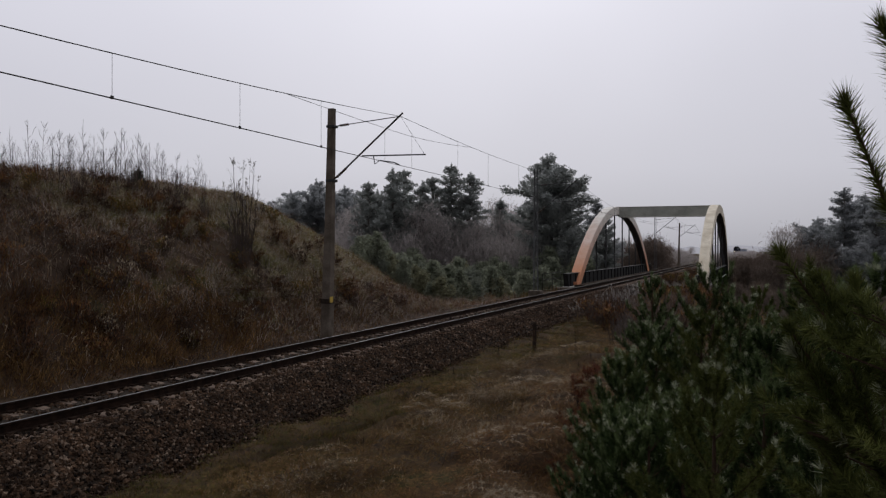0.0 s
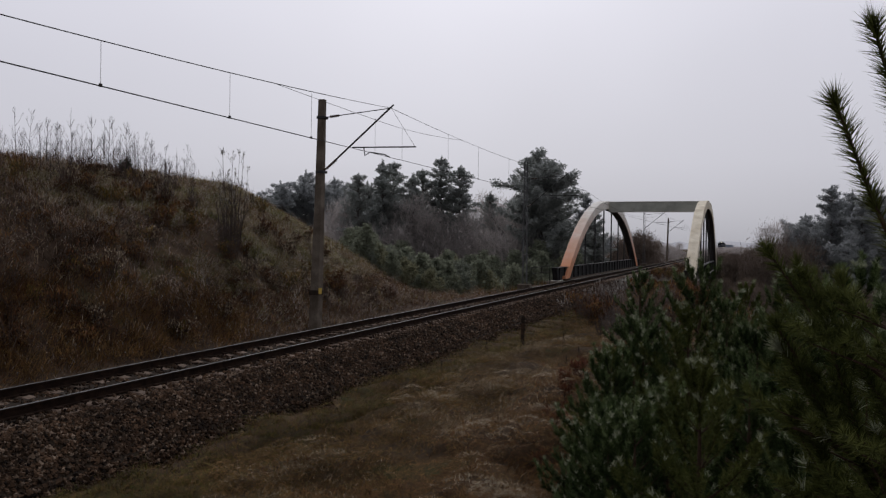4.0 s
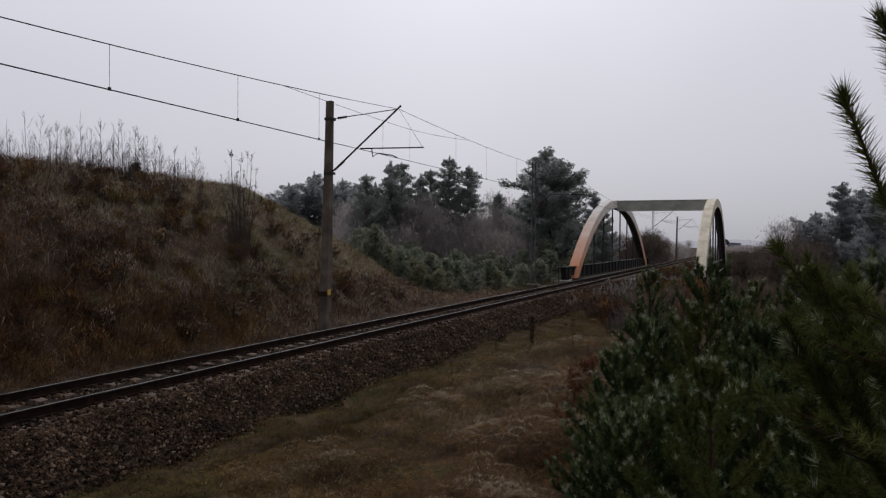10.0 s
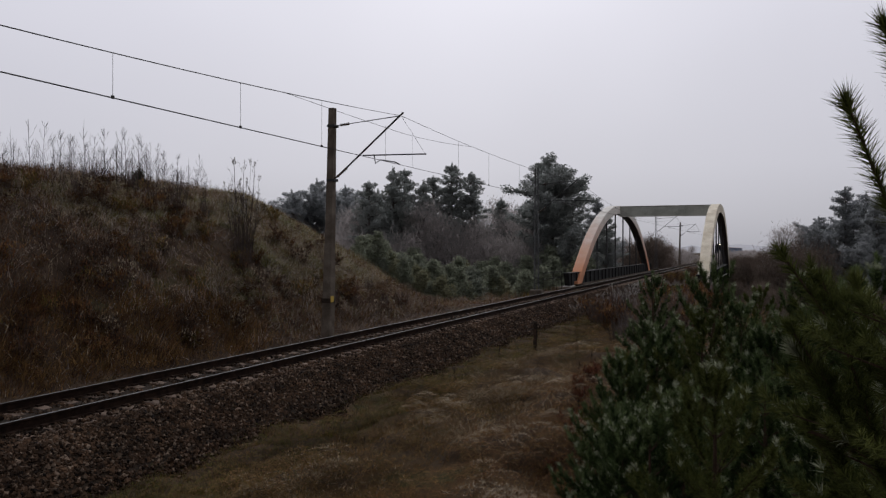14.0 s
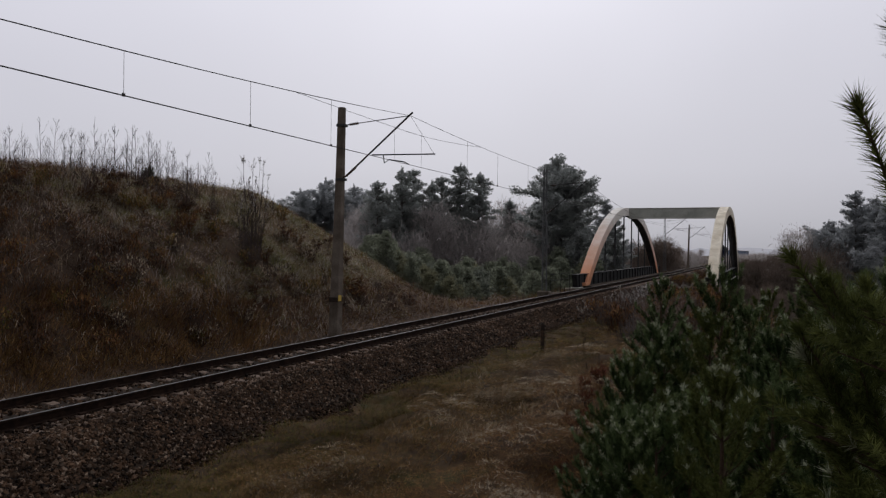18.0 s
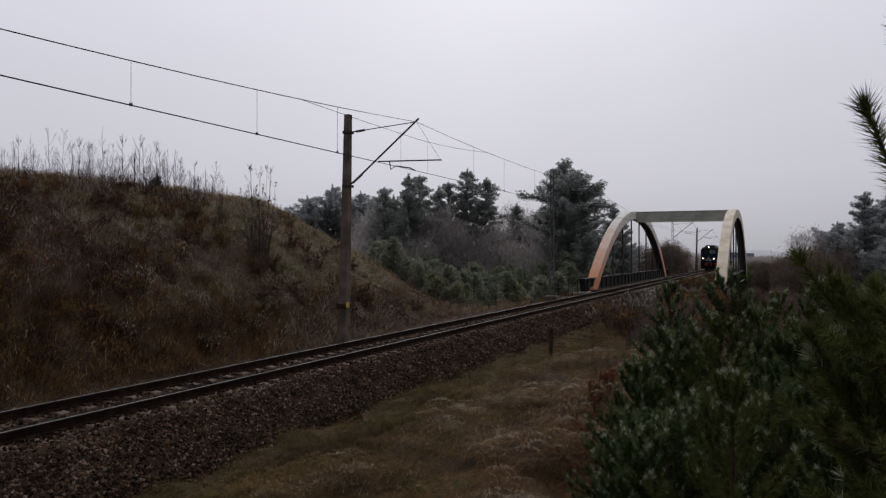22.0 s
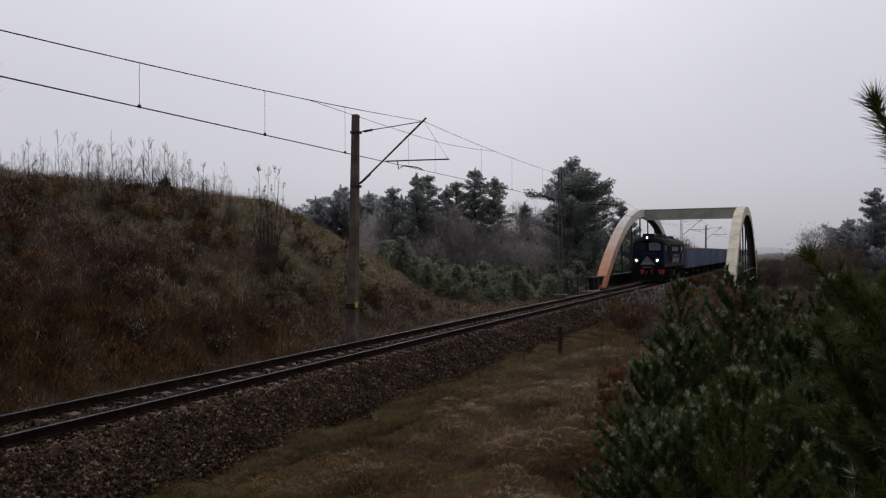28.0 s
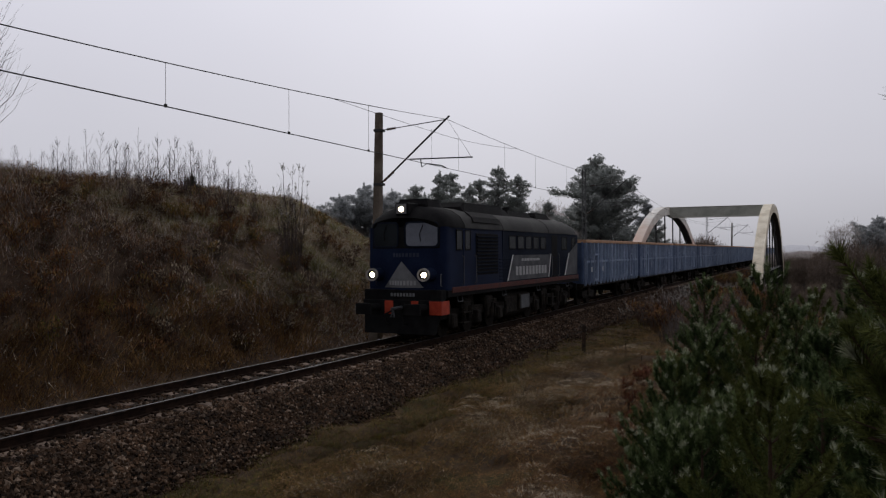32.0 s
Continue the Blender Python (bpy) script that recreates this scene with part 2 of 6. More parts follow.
def graded(name, low, high, z0, z1, rough):
    """Paint whose rusty staining climbs from the foot of the arch."""
    ma = mat(name, (0.66, 0.62, 0.55), (0.82, 0.79, 0.74), 0.7, rough, bump=0.12, fine=20)
    n, l = ma.node_tree.nodes, ma.node_tree.links
    geo, sep, mp = n.new("ShaderNodeNewGeometry"), n.new("ShaderNodeSeparateXYZ"), n.new("ShaderNodeMapRange")
    no, add = n.new("ShaderNodeTexNoise"), n.new("ShaderNodeMath")
    no.inputs["Scale"].default_value, no.inputs["Detail"].default_value = 0.9, 6
    l.new(geo.outputs["Position"], sep.inputs[0])
    l.new(geo.outputs["Position"], no.inputs["Vector"])
    add.operation = "MULTIPLY_ADD"
    l.new(no.outputs[0], add.inputs[0])
    add.inputs[1].default_value = 3.0
    l.new(sep.outputs["Z"], add.inputs[2])
    mp.inputs["From Min"].default_value, mp.inputs["From Max"].default_value = z0 + 1.5, z1 + 1.5
    mp.inputs["To Min"].default_value, mp.inputs["To Max"].default_value = 1.0, 0.0
    l.new(add.outputs[0], mp.inputs["Value"])
    mx = n.new("ShaderNodeMix")
    mx.data_type = "RGBA"
    mx.inputs["B"].default_value = (*low, 1)
    bs = n["Principled BSDF"]
    l.new(mp.outputs[0], mx.inputs["Factor"])
    l.new(bs.inputs["Base Color"].links[0].from_socket, mx.inputs["A"])
    l.new(mx.outputs["Result"], bs.inputs["Base Color"])
    return ma


M_ARCH_RUST = graded("arch_paint_rusted", (0.62, 0.28, 0.15), (0.6, 0.58, 0.55), 0.6, 6.6, 0.7)


# ---- ground: one sheet ----
def bumps(x, y):
    n = noise.noise
    return 0.18 * n(Vector((x * 0.35, y * 0.35, 3.1))) + 0.15 * n(Vector((x * 1.1, y * 1.1, 7.7))) + 0.06 * n(Vector((x * 2.6, y * 2.6, 1.7)))


def hump(x, y):
    """Humps of matted grass on the verge."""
    return noise.noise(Vector((x * 0.75, y * 0.5, 12.3))) * smooth(4.2, 5.6, x) * (1 - smooth(9.6, 11.0, x)) * (1 - smooth(28, 40, y))


def ground_z(x, y):
    """Height of the ground over the rail level."""
    far = smooth(150, 320, math.hypot(x, y))
    valley = smooth(66, 76, y) * (1 - smooth(113, 124, y))
    if x < 0:
        # cutting with its overgrown hill, which ends in a spur towards the low ground
        rise = max(0.0, -3.7 - x)
        p = -0.55 + 6.6 * (1 - math.exp(-(rise / 5.4) ** 1.25)) + 0.02 * rise
        low = -0.55 - 1.9 * smooth(3.4, 8.5, -x) - 0.6 * smooth(10, 60, -x)
        v = min(1.0, max(0.0, (y - (20.0 - 1.1 * x)) / 29.0))
        e = lerp(smooth(0.0, 1.0, v), v, 0.6)
        z = lerp(p, low, e)
        keep = smooth(3.3, 4.4, -x)
    else:
        # verge of the lifted second track, then the bank on which the pines stand
        p = -0.85 + 0.25 * smooth(4.0, 6.0, x) * (1 - smooth(20, 32, y)) + 0.35 * smooth(6.0, 9.5, x) * (1 - smooth(18, 40, y))
        p += 1.45 * smooth(9.0, 12.0, x) * (1 - smooth(2.0, 8.0, y))
        p -= 1.0 * smooth(9.0, 18.0, x) * smooth(14, 40, y)
        z = p - 0.3 * smooth(25, 45, y) * smooth(3.0, 6.0, x) + 0.34 * hump(x, y)
        keep = smooth(2.2, 3.4, x)
    z = lerp(z, -4.6, valley)
    z = lerp(z, min(z, -0.9), far)
    z = lerp(z, -1.6, far * smooth(4, 20, abs(x)))
    return z + bumps(x, y) * keep * (1 - far)


def ticks(stops):
    out = []
    for a, b, d in stops:
        out += list(np.arange(a, b, d))
    return [float(v) for v in out]


gx = ticks([(-3000, -400, 520), (-400, -80, 40), (-80, -24, 4), (-24, -3, 0.5), (-3, 3, 0.75), (3, 16, 0.26), (16, 40, 2), (40, 400, 36), (400, 3001, 520)])
gy = ticks([(-400, -40, 60), (-40, -4, 4), (-4, 46, 0.5), (46, 70, 1.5), (70, 130, 2.5), (130, 400, 18), (400, 4001, 400)])
sheet = Shape()
for yy in gy:
    for xx in gx:
        sheet.v.append((xx, yy, ground_z(xx, yy) if abs(xx) > 2.2 else (-0.95 if not 68 < yy < 122 else -4.6)))
k = len(gx)
for j in range(len(gy) - 1):
    for i in range(k - 1):
        sheet.f.append((j * k + i, j * k + i + 1, (j + 1) * k + i + 1, (j + 1) * k + i))
        sheet.m.append(1 if -30 < gx[i] < -3.3 and gy[j] < 60 else 0)
ground = tagged(part("ground", sheet, [M_SOIL, M_HILLSOIL], smooth=True), "brown winter ground with dead grass and moss", "ground", kind="structure")

# ---- track ----
track = base("railway_track", "single railway track on concrete sleepers and stone ballast", "railway track", kind="structure")
BED = [(-2.9, -0.95), (-1.75, -0.24), (-0.75, -0.2), (0, -0.22), (0.75, -0.2), (1.75, -0.24), (3.2, -0.98), (3.2, -1.3), (-2.9, -1.3)]


def along(y0):
    return lambda a, b: (a, y0, b)


bed = Shape()
bed.sweep(BED, [along(v) for v in (-60, 0, 30, 67.4)])
bed.sweep(BED, [along(v) for v in (121.6, 200, 400, 620)])
part("ballast_bed", bed, M_BALLAST, track, "brown-grey crushed stone ballast")
RAILP = [(-0.036, 0), (0.036, 0), (0.036, -0.035), (0.010, -0.05), (0.010, -0.15), (0.07, -0.165), (0.07, -0.175), (-0.07, -0.175), (-0.07, -0.165), (-0.010, -0.15), (-0.010, -0.05), (-0.036, -0.035)]
for side in (-1, 1):
    s = Shape()
    s.sweep(RAILP, [(lambda a, b, y0=y0: (side * 0.7535 + a, y0, b - 0.004)) for y0 in (-60, 60, 200, 620)])
    rail = part("rail", s, M_RAIL, track, "rusty steel running rail")
    s = Shape()
    s.box(side * 0.7535 - 0.033, side * 0.7535 + 0.033, -60, 620, -0.006, 0.0, 0.002)
    part("running_surface", s, M_RAILTOP, rail, "polished rail head")
SL = [(-1.3, -0.01), (-0.95, 0.0), (-0.6, -0.005), (-0.3, -0.045), (0.3, -0.045), (0.6, -0.005), (0.95, 0.0), (1.3, -0.01), (1.3, -0.19), (-1.3, -0.19)]
s = Shape()
s.sweep(SL, [(lambda a, b, y0=y0, d=d: (a, y0, b - 0.178 - d)) for y0, d in ((-0.13, 0.03), (-0.105, 0), (0.105, 0), (0.13, 0.03))])
for sx in (-1, 1):
    for o in (-0.12, 0.12):
        s.box(sx * 0.7535 + o - 0.045, sx * 0.7535 + o + 0.045, -0.07, 0.07, -0.18, -0.14, 0.012, 1)
sleeper_mesh = s.mesh("sleeper", [M_SLEEPER, M_RAIL])
rnd = random.Random(5)
yy = -8.0
while yy < 240:
    ob = new("sleeper", sleeper_mesh)
    ob.parent = track
    ob.matrix_basis = pose(rnd.uniform(-0.02, 0.02), yy, 0, 0, 0, rnd.uniform(-0.6, 0.6))
    yy += 0.62
# loose ballast stones on the bed and its shoulder
grey_st, pale_st = Shape(), Shape()
rnd = random.Random(11)


def bed_z(x):
    for (x0, z0), (x1, z1) in zip(BED[:6], BED[1:7]):
        if x0 <= x <= x1:
            return lerp(z0, z1, (x - x0) / (x1 - x0))
    return -1


def stone(x, y, z, r):
    c = Vector((x, y, z))
    q = Euler((rnd.uniform(0, 6), rnd.uniform(0, 6), rnd.uniform(0, 6))).to_matrix()
    ax = [r * rnd.uniform(0.6, 1.25) for _ in range(6)]
    pts = [c + q @ Vector(v) for v in ((ax[0], 0, 0), (-ax[1], 0, 0), (0, ax[2], 0), (0, -ax[3], 0), (0, 0, ax[4]), (0, 0, -ax[5]))]
    st.add([tuple(p) for p in pts], [(0, 2, 4), (2, 1, 4), (1, 3, 4), (3, 0, 4), (2, 0, 5), (1, 2, 5), (3, 1, 5), (0, 3, 5)])


for i in range(92000):
    y = 3.5 + 62 * rnd.random() ** 1.9
    x = rnd.uniform(-2.2, 3.45) if rnd.random() < 0.6 else rnd.uniform(1.1, 3.45)
    if abs(abs(x) - 0.7535) < 0.06 or (abs(x) < 1.3 and rnd.random() < 0.1):
        continue
    r = rnd.uniform(0.022, 0.05) * (1.4 if rnd.random() < 0.08 else 1)
    z = bed_z(min(3.19, max(-2.89, x)))
    if abs(x) < 1.3:
        near = ((y + 8) / 0.62) % 1.0
        if min(near, 1 - near) < 0.25:
            if rnd.random() < (0.62 if abs(x) > 0.98 else 0.86):
                continue
            z = -0.176
        else:
            z -= 0.008
    st = pale_st if rnd.random() < 0.13 else grey_st
    stone(x + (rnd.uniform(0, 0.25) if x > 2.7 else 0), y, z + r * 0.3, r)
tagged(part("ballast_stones", grey_st, M_STONE, track, "loose crushed ballast stones"), kind="stuff")
tagged(part("pale_stones", pale_st, M_PALESTONE, track, "scattered pale ballast stones"), kind="stuff")

# ---- bridge ----
AX = (-3.45, 7.55)
AY, AH, AR = 94.6, 24.3, 8.15
M_ARCH_CREAM = mat("arch_cream_paint", (0.62, 0.54, 0.40), (0.84, 0.77, 0.63), 0.7, 0.65, bump=0.12, fine=20)
M_SOFFIT = mat("rib_underside_shade", (0.075, 0.07, 0.068), (0.13, 0.122, 0.118), 1.2, 0.75, bump=0.12)
M_GRAVEL = mat("deck_gravel", (0.022, 0.015, 0.010), (0.055, 0.038, 0.025), 3, 0.95, bump=0.8, fine=20)
bridge = base("arch_bridge", "pale tied-arch railway bridge, rust-stained at the foot", "bridge", m=pose(0, 0, 0))


def arch_at(u, off=0.0):
    """Centre line of an arch rib, u from -1 to 1."""
    u2 = abs(u)
    z = -0.75 + AR * (1 - u2 ** 2.25)
    return u * AH, z


for i, ax in enumerate(AX):
    s = Shape()
    st_list = []
    N = 40
    for j in range(N + 1):
        u = -1 + 2 * j / N
        y, z = arch_at(u)
        ya, za = arch_at(max(-1, u - 0.02))
        yb, zb = arch_at(min(1, u + 0.02))
        d = Vector((0, yb - ya, zb - za)).normalized()
        nrm = Vector((0, -d.z, d.y))
        st_list.append(lambda a, b, y=y, z=z, nrm=nrm, ax=ax: (ax + a, AY + y + nrm.y * b, z + nrm.z * b))
    s.sweep([(-0.42, -0.46), (0.42, -0.46), (0.45, -0.43), (0.45, 0.43), (0.42, 0.46), (-0.42, 0.46), (-0.45, 0.43), (-0.45, -0.43)], st_list)
    rib = part("arch_rib", s, M_ARCH_CREAM if i else M_ARCH_RUST, bridge, "cream-painted steel arch rib" if i else "cream-painted steel arch rib with rust stains", smooth=True)
    # dark strip below the rib: the shade there put into its colour
    s = Shape()
    s.sweep([(-0.40, -0.475), (0.40, -0.475), (0.40, -0.44), (-0.40, -0.44)], st_list)
    part("soffit", s, M_SOFFIT, rib, "underside of the rib, shade painted dark", smooth=True)
    for j in range(1, 9):
        u = -1 + 2 * (j + 0.0) / 9
        y, z = arch_at(u)
        s = Shape()
        s.box(ax - 0.07, ax + 0.07, AY + y - 0.06, AY + y + 0.06, 0.6, z - 0.3, 0.01)
        part("hanger", s, M_STEEL, bridge, "dark steel hanger")
    # tie girder beside the deck, with stiffeners
    s = Shape()
    s.sweep([(AY - AH - 2.2, -1.2), (AY + AH + 2.2, -1.2), (AY + AH + 3.0, 0.72), (AY - AH - 3.0, 0.72)], [lambda a, b, x=x: (x, a, b) for x in (ax - 0.22, ax + 0.22)])
    girder = part("tie_girder", s, M_SOOT, bridge, "dark steel tie girder")
    for j in range(27):
        s = Shape()
        y = AY - AH - 2.1 + j * (2 * AH + 4.2) / 26
        for o in (-0.27, 0.27):
            s.box(ax + o - 0.055, ax + o + 0.055, y - 0.03, y + 0.03, -1.1, 0.69, 0.004)
        part("stiffener", s, M_SOOT, girder)
    s = Shape()
    s.box(ax - 0.33, ax + 0.33, AY - AH - 3.0, AY + AH + 3.0, 0.72, 0.77, 0.01)
    part("flange", s, M_SOOT, girder, "dark flange plate")
    s = Shape()
    s.box(ax - 0.36, ax + 0.36, AY - AH - 2.6, AY + AH + 2.6, -0.42, -0.36, 0.01)
    part("flange", s, M_ARCH, girder, "pale bottom flange")
    s = Shape()
    s.box(ax - 0.55, ax + 0.55, AY - AH - 0.75, AY - AH + 0.55, -0.5, -0.02, 0.03)
    s.box(ax - 0.38, ax + 0.38, AY - AH - 0.78, AY - AH - 0.72, -0.42, -0.1, 0.01)
    part("shoe", s, M_ARCH_RUST, bridge, "rusty bearing shoe at the foot of the arch")
# portal beam between the crowns
s = Shape()
cy, cz = arch_at(-0.07)
s.box(AX[0] + 0.4, AX[1] - 0.4, AY + cy - 0.35, AY + cy + 0.35, cz - 0.74, cz + 0.36, 0.02)
M_BEAM = mat("beam_paint", (0.30, 0.31, 0.27), (0.45, 0.45, 0.40), 0.8, 0.7, bump=0.1)
beam = part("portal_beam", s, M_BEAM, bridge, "grey-green portal beam")
s = Shape()
for z in (cz - 0.77, cz + 0.39):
    s.box(AX[0] + 0.4, AX[1] - 0.4, AY + cy - 0.42, AY + cy + 0.42, z - 0.03, z + 0.03, 0.01)
part("beam_flange", s, M_ARCH, beam)
s = Shape()
s.box(AX[0] + 0.3, AX[1] - 0.3, AY - AH - 1.2, AY + AH + 1.2, -1.3, -0.42, 0.02)
part("deck", s, M_STEEL, bridge, "dark bridge deck under the ballast")
s = Shape()
s.box(AX[0] + 0.32, AX[1] - 0.32, AY - AH - 1.0, AY + AH + 1.0, -0.42, -0.27, 0.03)
part("deck_gravel", s, M_GRAVEL, bridge, "brown gravel and weeds on the deck")
for y0, y1 in ((AY - AH - 3.2, AY - AH - 1.32), (AY + AH + 1.32, AY + AH + 3.2)):
    s = Shape()
    s.box(AX[0] - 0.9, AX[1] + 0.9, y0, y1, -5.2, -0.45, 0.04)
    part("abutment", s, M_CONCRETE, bridge, "concrete abutment")
for gx_ in (-0.5, 0.5):
    s = Shape()
    s.sweep(RAILP, [(lambda a, b, y0=y0: (gx_ + a, y0, b - 0.03)) for y0 in (62, AY, 127)])
    part("guard_rail", s, M_RAIL, track, "rusty guard rail across the bridge")

# ---- overhead line ----
poles = []


def cantilever(owner, z_wire, reach=2.9, zt=7.72, flip=1):
    """Bracket with insulators, registration arm and steady arm; the pole stands at x=0 of its own space, the track at +reach."""
    f = flip
    s = Shape()
    s.rod((f * 0.28, 0, z_wire - 0.35), (f * (reach + 0.14), 0, zt + 0.12), 0.035)
    part("bracket_tube", s, M_STEEL, owner)
    s = Shape()
    pts, rs = [(f * 0.12, 0, z_wire - 0.42)], [0.04]
    for k in range(5):
        t = 0.30 + k * 0.085
        for o, rr_ in ((0.0, 0.035), (0.03, 0.065), (0.06, 0.035)):
            pts.append((f * (t + o), 0, z_wire - 0.335 + (k * 0.085 + o) * 0.78))
            rs.append(rr_)
    s.tube(pts, rs, 8)
    part("insulator", s, M_CERAMIC, owner, "brown ribbed insulator")
    s = Shape()
    s.rod((f * 0.12, 0, 7.5), (f * reach, 0, zt), 0.017)
    part("tie_rod", s, M_STEEL, owner)
    s = Shape()
    pts, rs = [], []
    for k in range(5):
        for o, rr_ in ((0.0, 0.03), (0.03, 0.06), (0.06, 0.03)):
            pts.append((f * (0.42 + k * 0.08 + o), 0, 7.52 + k * 0.007 + o * 0.08))
            rs.append(rr_)
    s.tube(pts, rs, 8)
    part("insulator", s, M_CERAMIC, owner, "brown ribbed insulator")
    s = Shape()
    s.rod((f * 1.38, 0, z_wire + 0.42), (f * (reach + 1.05), 0, z_wire + 0.36), 0.025)
    part("registration_tube", s, M_STEEL, owner)
    s = Shape()
    s.tube([(f * 1.85, 0, z_wire + 0.4), (f * 1.9, 0, z_wire + 0.1), (f * 2.1, 0, z_wire + 0.22), (f * (reach - 0.2), 0, z_wire + 0.12), (f * reach, 0, z_wire + 0.02)], 0.022)
    part("steady_arm", s, M_STEEL, owner)
    s = Shape()
    s.rod((f * (reach + 0.05), 0, zt), (f * (reach + 1.0), 0, z_wire + 0.38), 0.006)
    part("stay_wire", s, M_WIRE, owner)


ZC = 5.92
POLES = ((26.25, "concrete"), (-36.0, "concrete"), (163.5, "concrete"), (240.0, "concrete"))
for py, kind_ in POLES:
    p = base("catenary_pole", "tapered concrete overhead line pole beside the track", "catenary pole", "overhead line poles", m=pose(-2.95, py, 0))
    s = Shape()
    s.sweep([(-0.5, -0.42), (-0.42, -0.5), (0.42, -0.5), (0.5, -0.42), (0.5, 0.42), (0.42, 0.5), (-0.42, 0.5), (-0.5, 0.42)],
            [(lambda a, b, z=z, w=w, lx=lx: (a * w + lx, b * w, z)) for z, w, lx in ((-1.4, 0.40, -0.16), (0.5, 0.375, -0.09), (4, 0.30, 0.0), (8.18, 0.235, 0.08))])
    part("shaft", s, M_CONCRETE, p, smooth=True)
    for zb in (7.5, 5.45):
        s = Shape()
        s.box(-0.14 + zb * 0.008, 0.2 + zb * 0.008, -0.16, 0.16, zb - 0.05, zb + 0.05, 0.01)
        part("clamp", s, M_STEEL, p)
    if py == 26.25:
        s = Shape()
        s.box(-0.285, 0.115, -0.215, 0.19, 0.80, 0.98, 0.01)
        part("painted_band", s, M_POST, p, "dark painted band")
        s = Shape()
        s.box(0.118, 0.135, -0.2, 0.02, 0.84, 1.06, 0.003)
        part("number_plate", s, M_YELLOW, p, "small yellow plate")
    cantilever(p, ZC)


def lattice(py, px, h, label):
    p = base("lattice_mast", label, "catenary mast", "lattice masts", m=pose(px, py, 0))
    s = Shape()
    s.box(-0.45, 0.45, -0.4, 0.4, -1.5, -0.12, 0.03)
    part("footing", s, M_CONCRETE, p, "concrete footing")
    for sx in (-1, 1):
        for sy in (-1, 1):
            s = Shape()
            s.rod((sx * 0.15, sy * 0.12, -0.2), (sx * 0.10, sy * 0.08, h), 0.028, 0.024, 6)
            part("leg", s, M_HAZEDSTEEL, p)
    n = 14
    for k in range(n):
        z0, z1 = -0.1 + (h + 0.1) * k / n, -0.1 + (h + 0.1) * (k + 1) / n
        w0, w1 = lerp(0.15, 0.1, k / n), lerp(0.15, 0.1, (k + 1) / n)
        s = Shape()
        for sy in (-1, 1):
            a, b = (w0, -w1) if k % 2 else (-w0, w1)
            s.rod((a, sy * w0 * 0.78, z0), (b, sy * w1 * 0.78, z1), 0.010, n=5)
            s.rod((sy * w0, a * 0.78, z0), (sy * w1, b * 0.78, z1), 0.010, n=5)
        part("lacing", s, M_HAZEDSTEEL, p)
    return p


lm = lattice(55.8, -2.95, 8.75, "dark steel lattice mast by the bridge")
cantilever(lm, ZC)
lm2 = lattice(125.5, -2.95, 8.6, "dark steel lattice mast beyond the bridge")
cantilever(lm2, ZC)
supports = [-36.0, 26.25, 55.8, 125.5, 163.5, 240.0]


def carrier_z(y):
    for a, b in zip(supports, supports[1:]):
        if a <= y <= b:
            return 7.72 - 0.00132 * ((b - a) ** 2 / 4 - (y - (a + b) / 2) ** 2)
    return 7.7


line = base("overhead_line", "thin dark overhead contact and carrier wires", "overhead line", kind="structure")
# both wires thin out past the pole: fading in mist put into the radius
s = Shape()
s.tube([(0, y, ZC) for y in np.linspace(-36, 240, 60)], [0.015 if y < 22 else 0.0105 for y in np.linspace(-36, 240, 60)], 6)
part("contact_wire", s, M_WIRE, line)
s = Shape()
stations = [float(y) for y in sorted(set(list(np.linspace(-35.9, 239.9, 160)) + supports))]
s.tube([(0, y, carrier_z(y)) for y in stations], [0.013 if y < 22 else 0.009 for y in stations], 6)
part("carrier_wire", s, M_WIRE, line)
for a, b in zip(supports, supports[1:]):
    n = max(3, round((b - a) / 6.2))
    ds = [12.4, 16.65, 20.63, 6.8, -6, -14, -22, -30] if a == -36 else [32.13, 36.25, 41.42, 47.0, 52.0] if a == 26.25 else [a + (b - a) * (k + 0.5) / n for k in range(n)]
    for y in ds:
        s = Shape()
        s.rod((0, y, ZC), (0, y, carrier_z(y)), 0.005, n=5)
        s.box(-0.02, 0.02, y - 0.035, y + 0.035, ZC - 0.02, ZC + 0.05, 0.005)
        part("dropper", s, M_WIRE, line)
# stitch wire under the carrier at the pole
for pole_y in (26.25, 55.8):
    s = Shape()
    pts = []
    for k in range(25):
        u = -1 + k / 12
        y = pole_y + u * 7.6
        pts.append((0, y, lerp(carrier_z(pole_y) - 0.62, carrier_z(pole_y + (7.6 if u > 0 else -7.6)), abs(u) ** 1.6)))
    s.tube(pts, 0.007, 5)
    part("stitch_wire", s, M_WIRE, line)
    for o in (-1.3, 1.0):
        s = Shape()
        s.rod((0, pole_y + o, ZC), (0, pole_y + o, carrier_z(pole_y) - 0.55), 0.004, n=5)
        part("dropper", s, M_WIRE, line)

# railing by the end of the girder
rail_ = base("side_railing", "thin dark steel railing before the bridge girder", "railing", m=pose(-3.7, 60.5, 0))
for y in (0.0, 3.2, 6.2):
    s = Shape()
    s.rod((0, y, -0.9), (0, y, 0.95), 0.03, n=6)
    part("post", s, M_SOOT, rail_)
for z in (0.45, 0.93):
    s = Shape()
    s.rod((0, -0.03, z), (0, 6.23, z), 0.024, n=6)
    part("rail", s, M_SOOT, rail_)

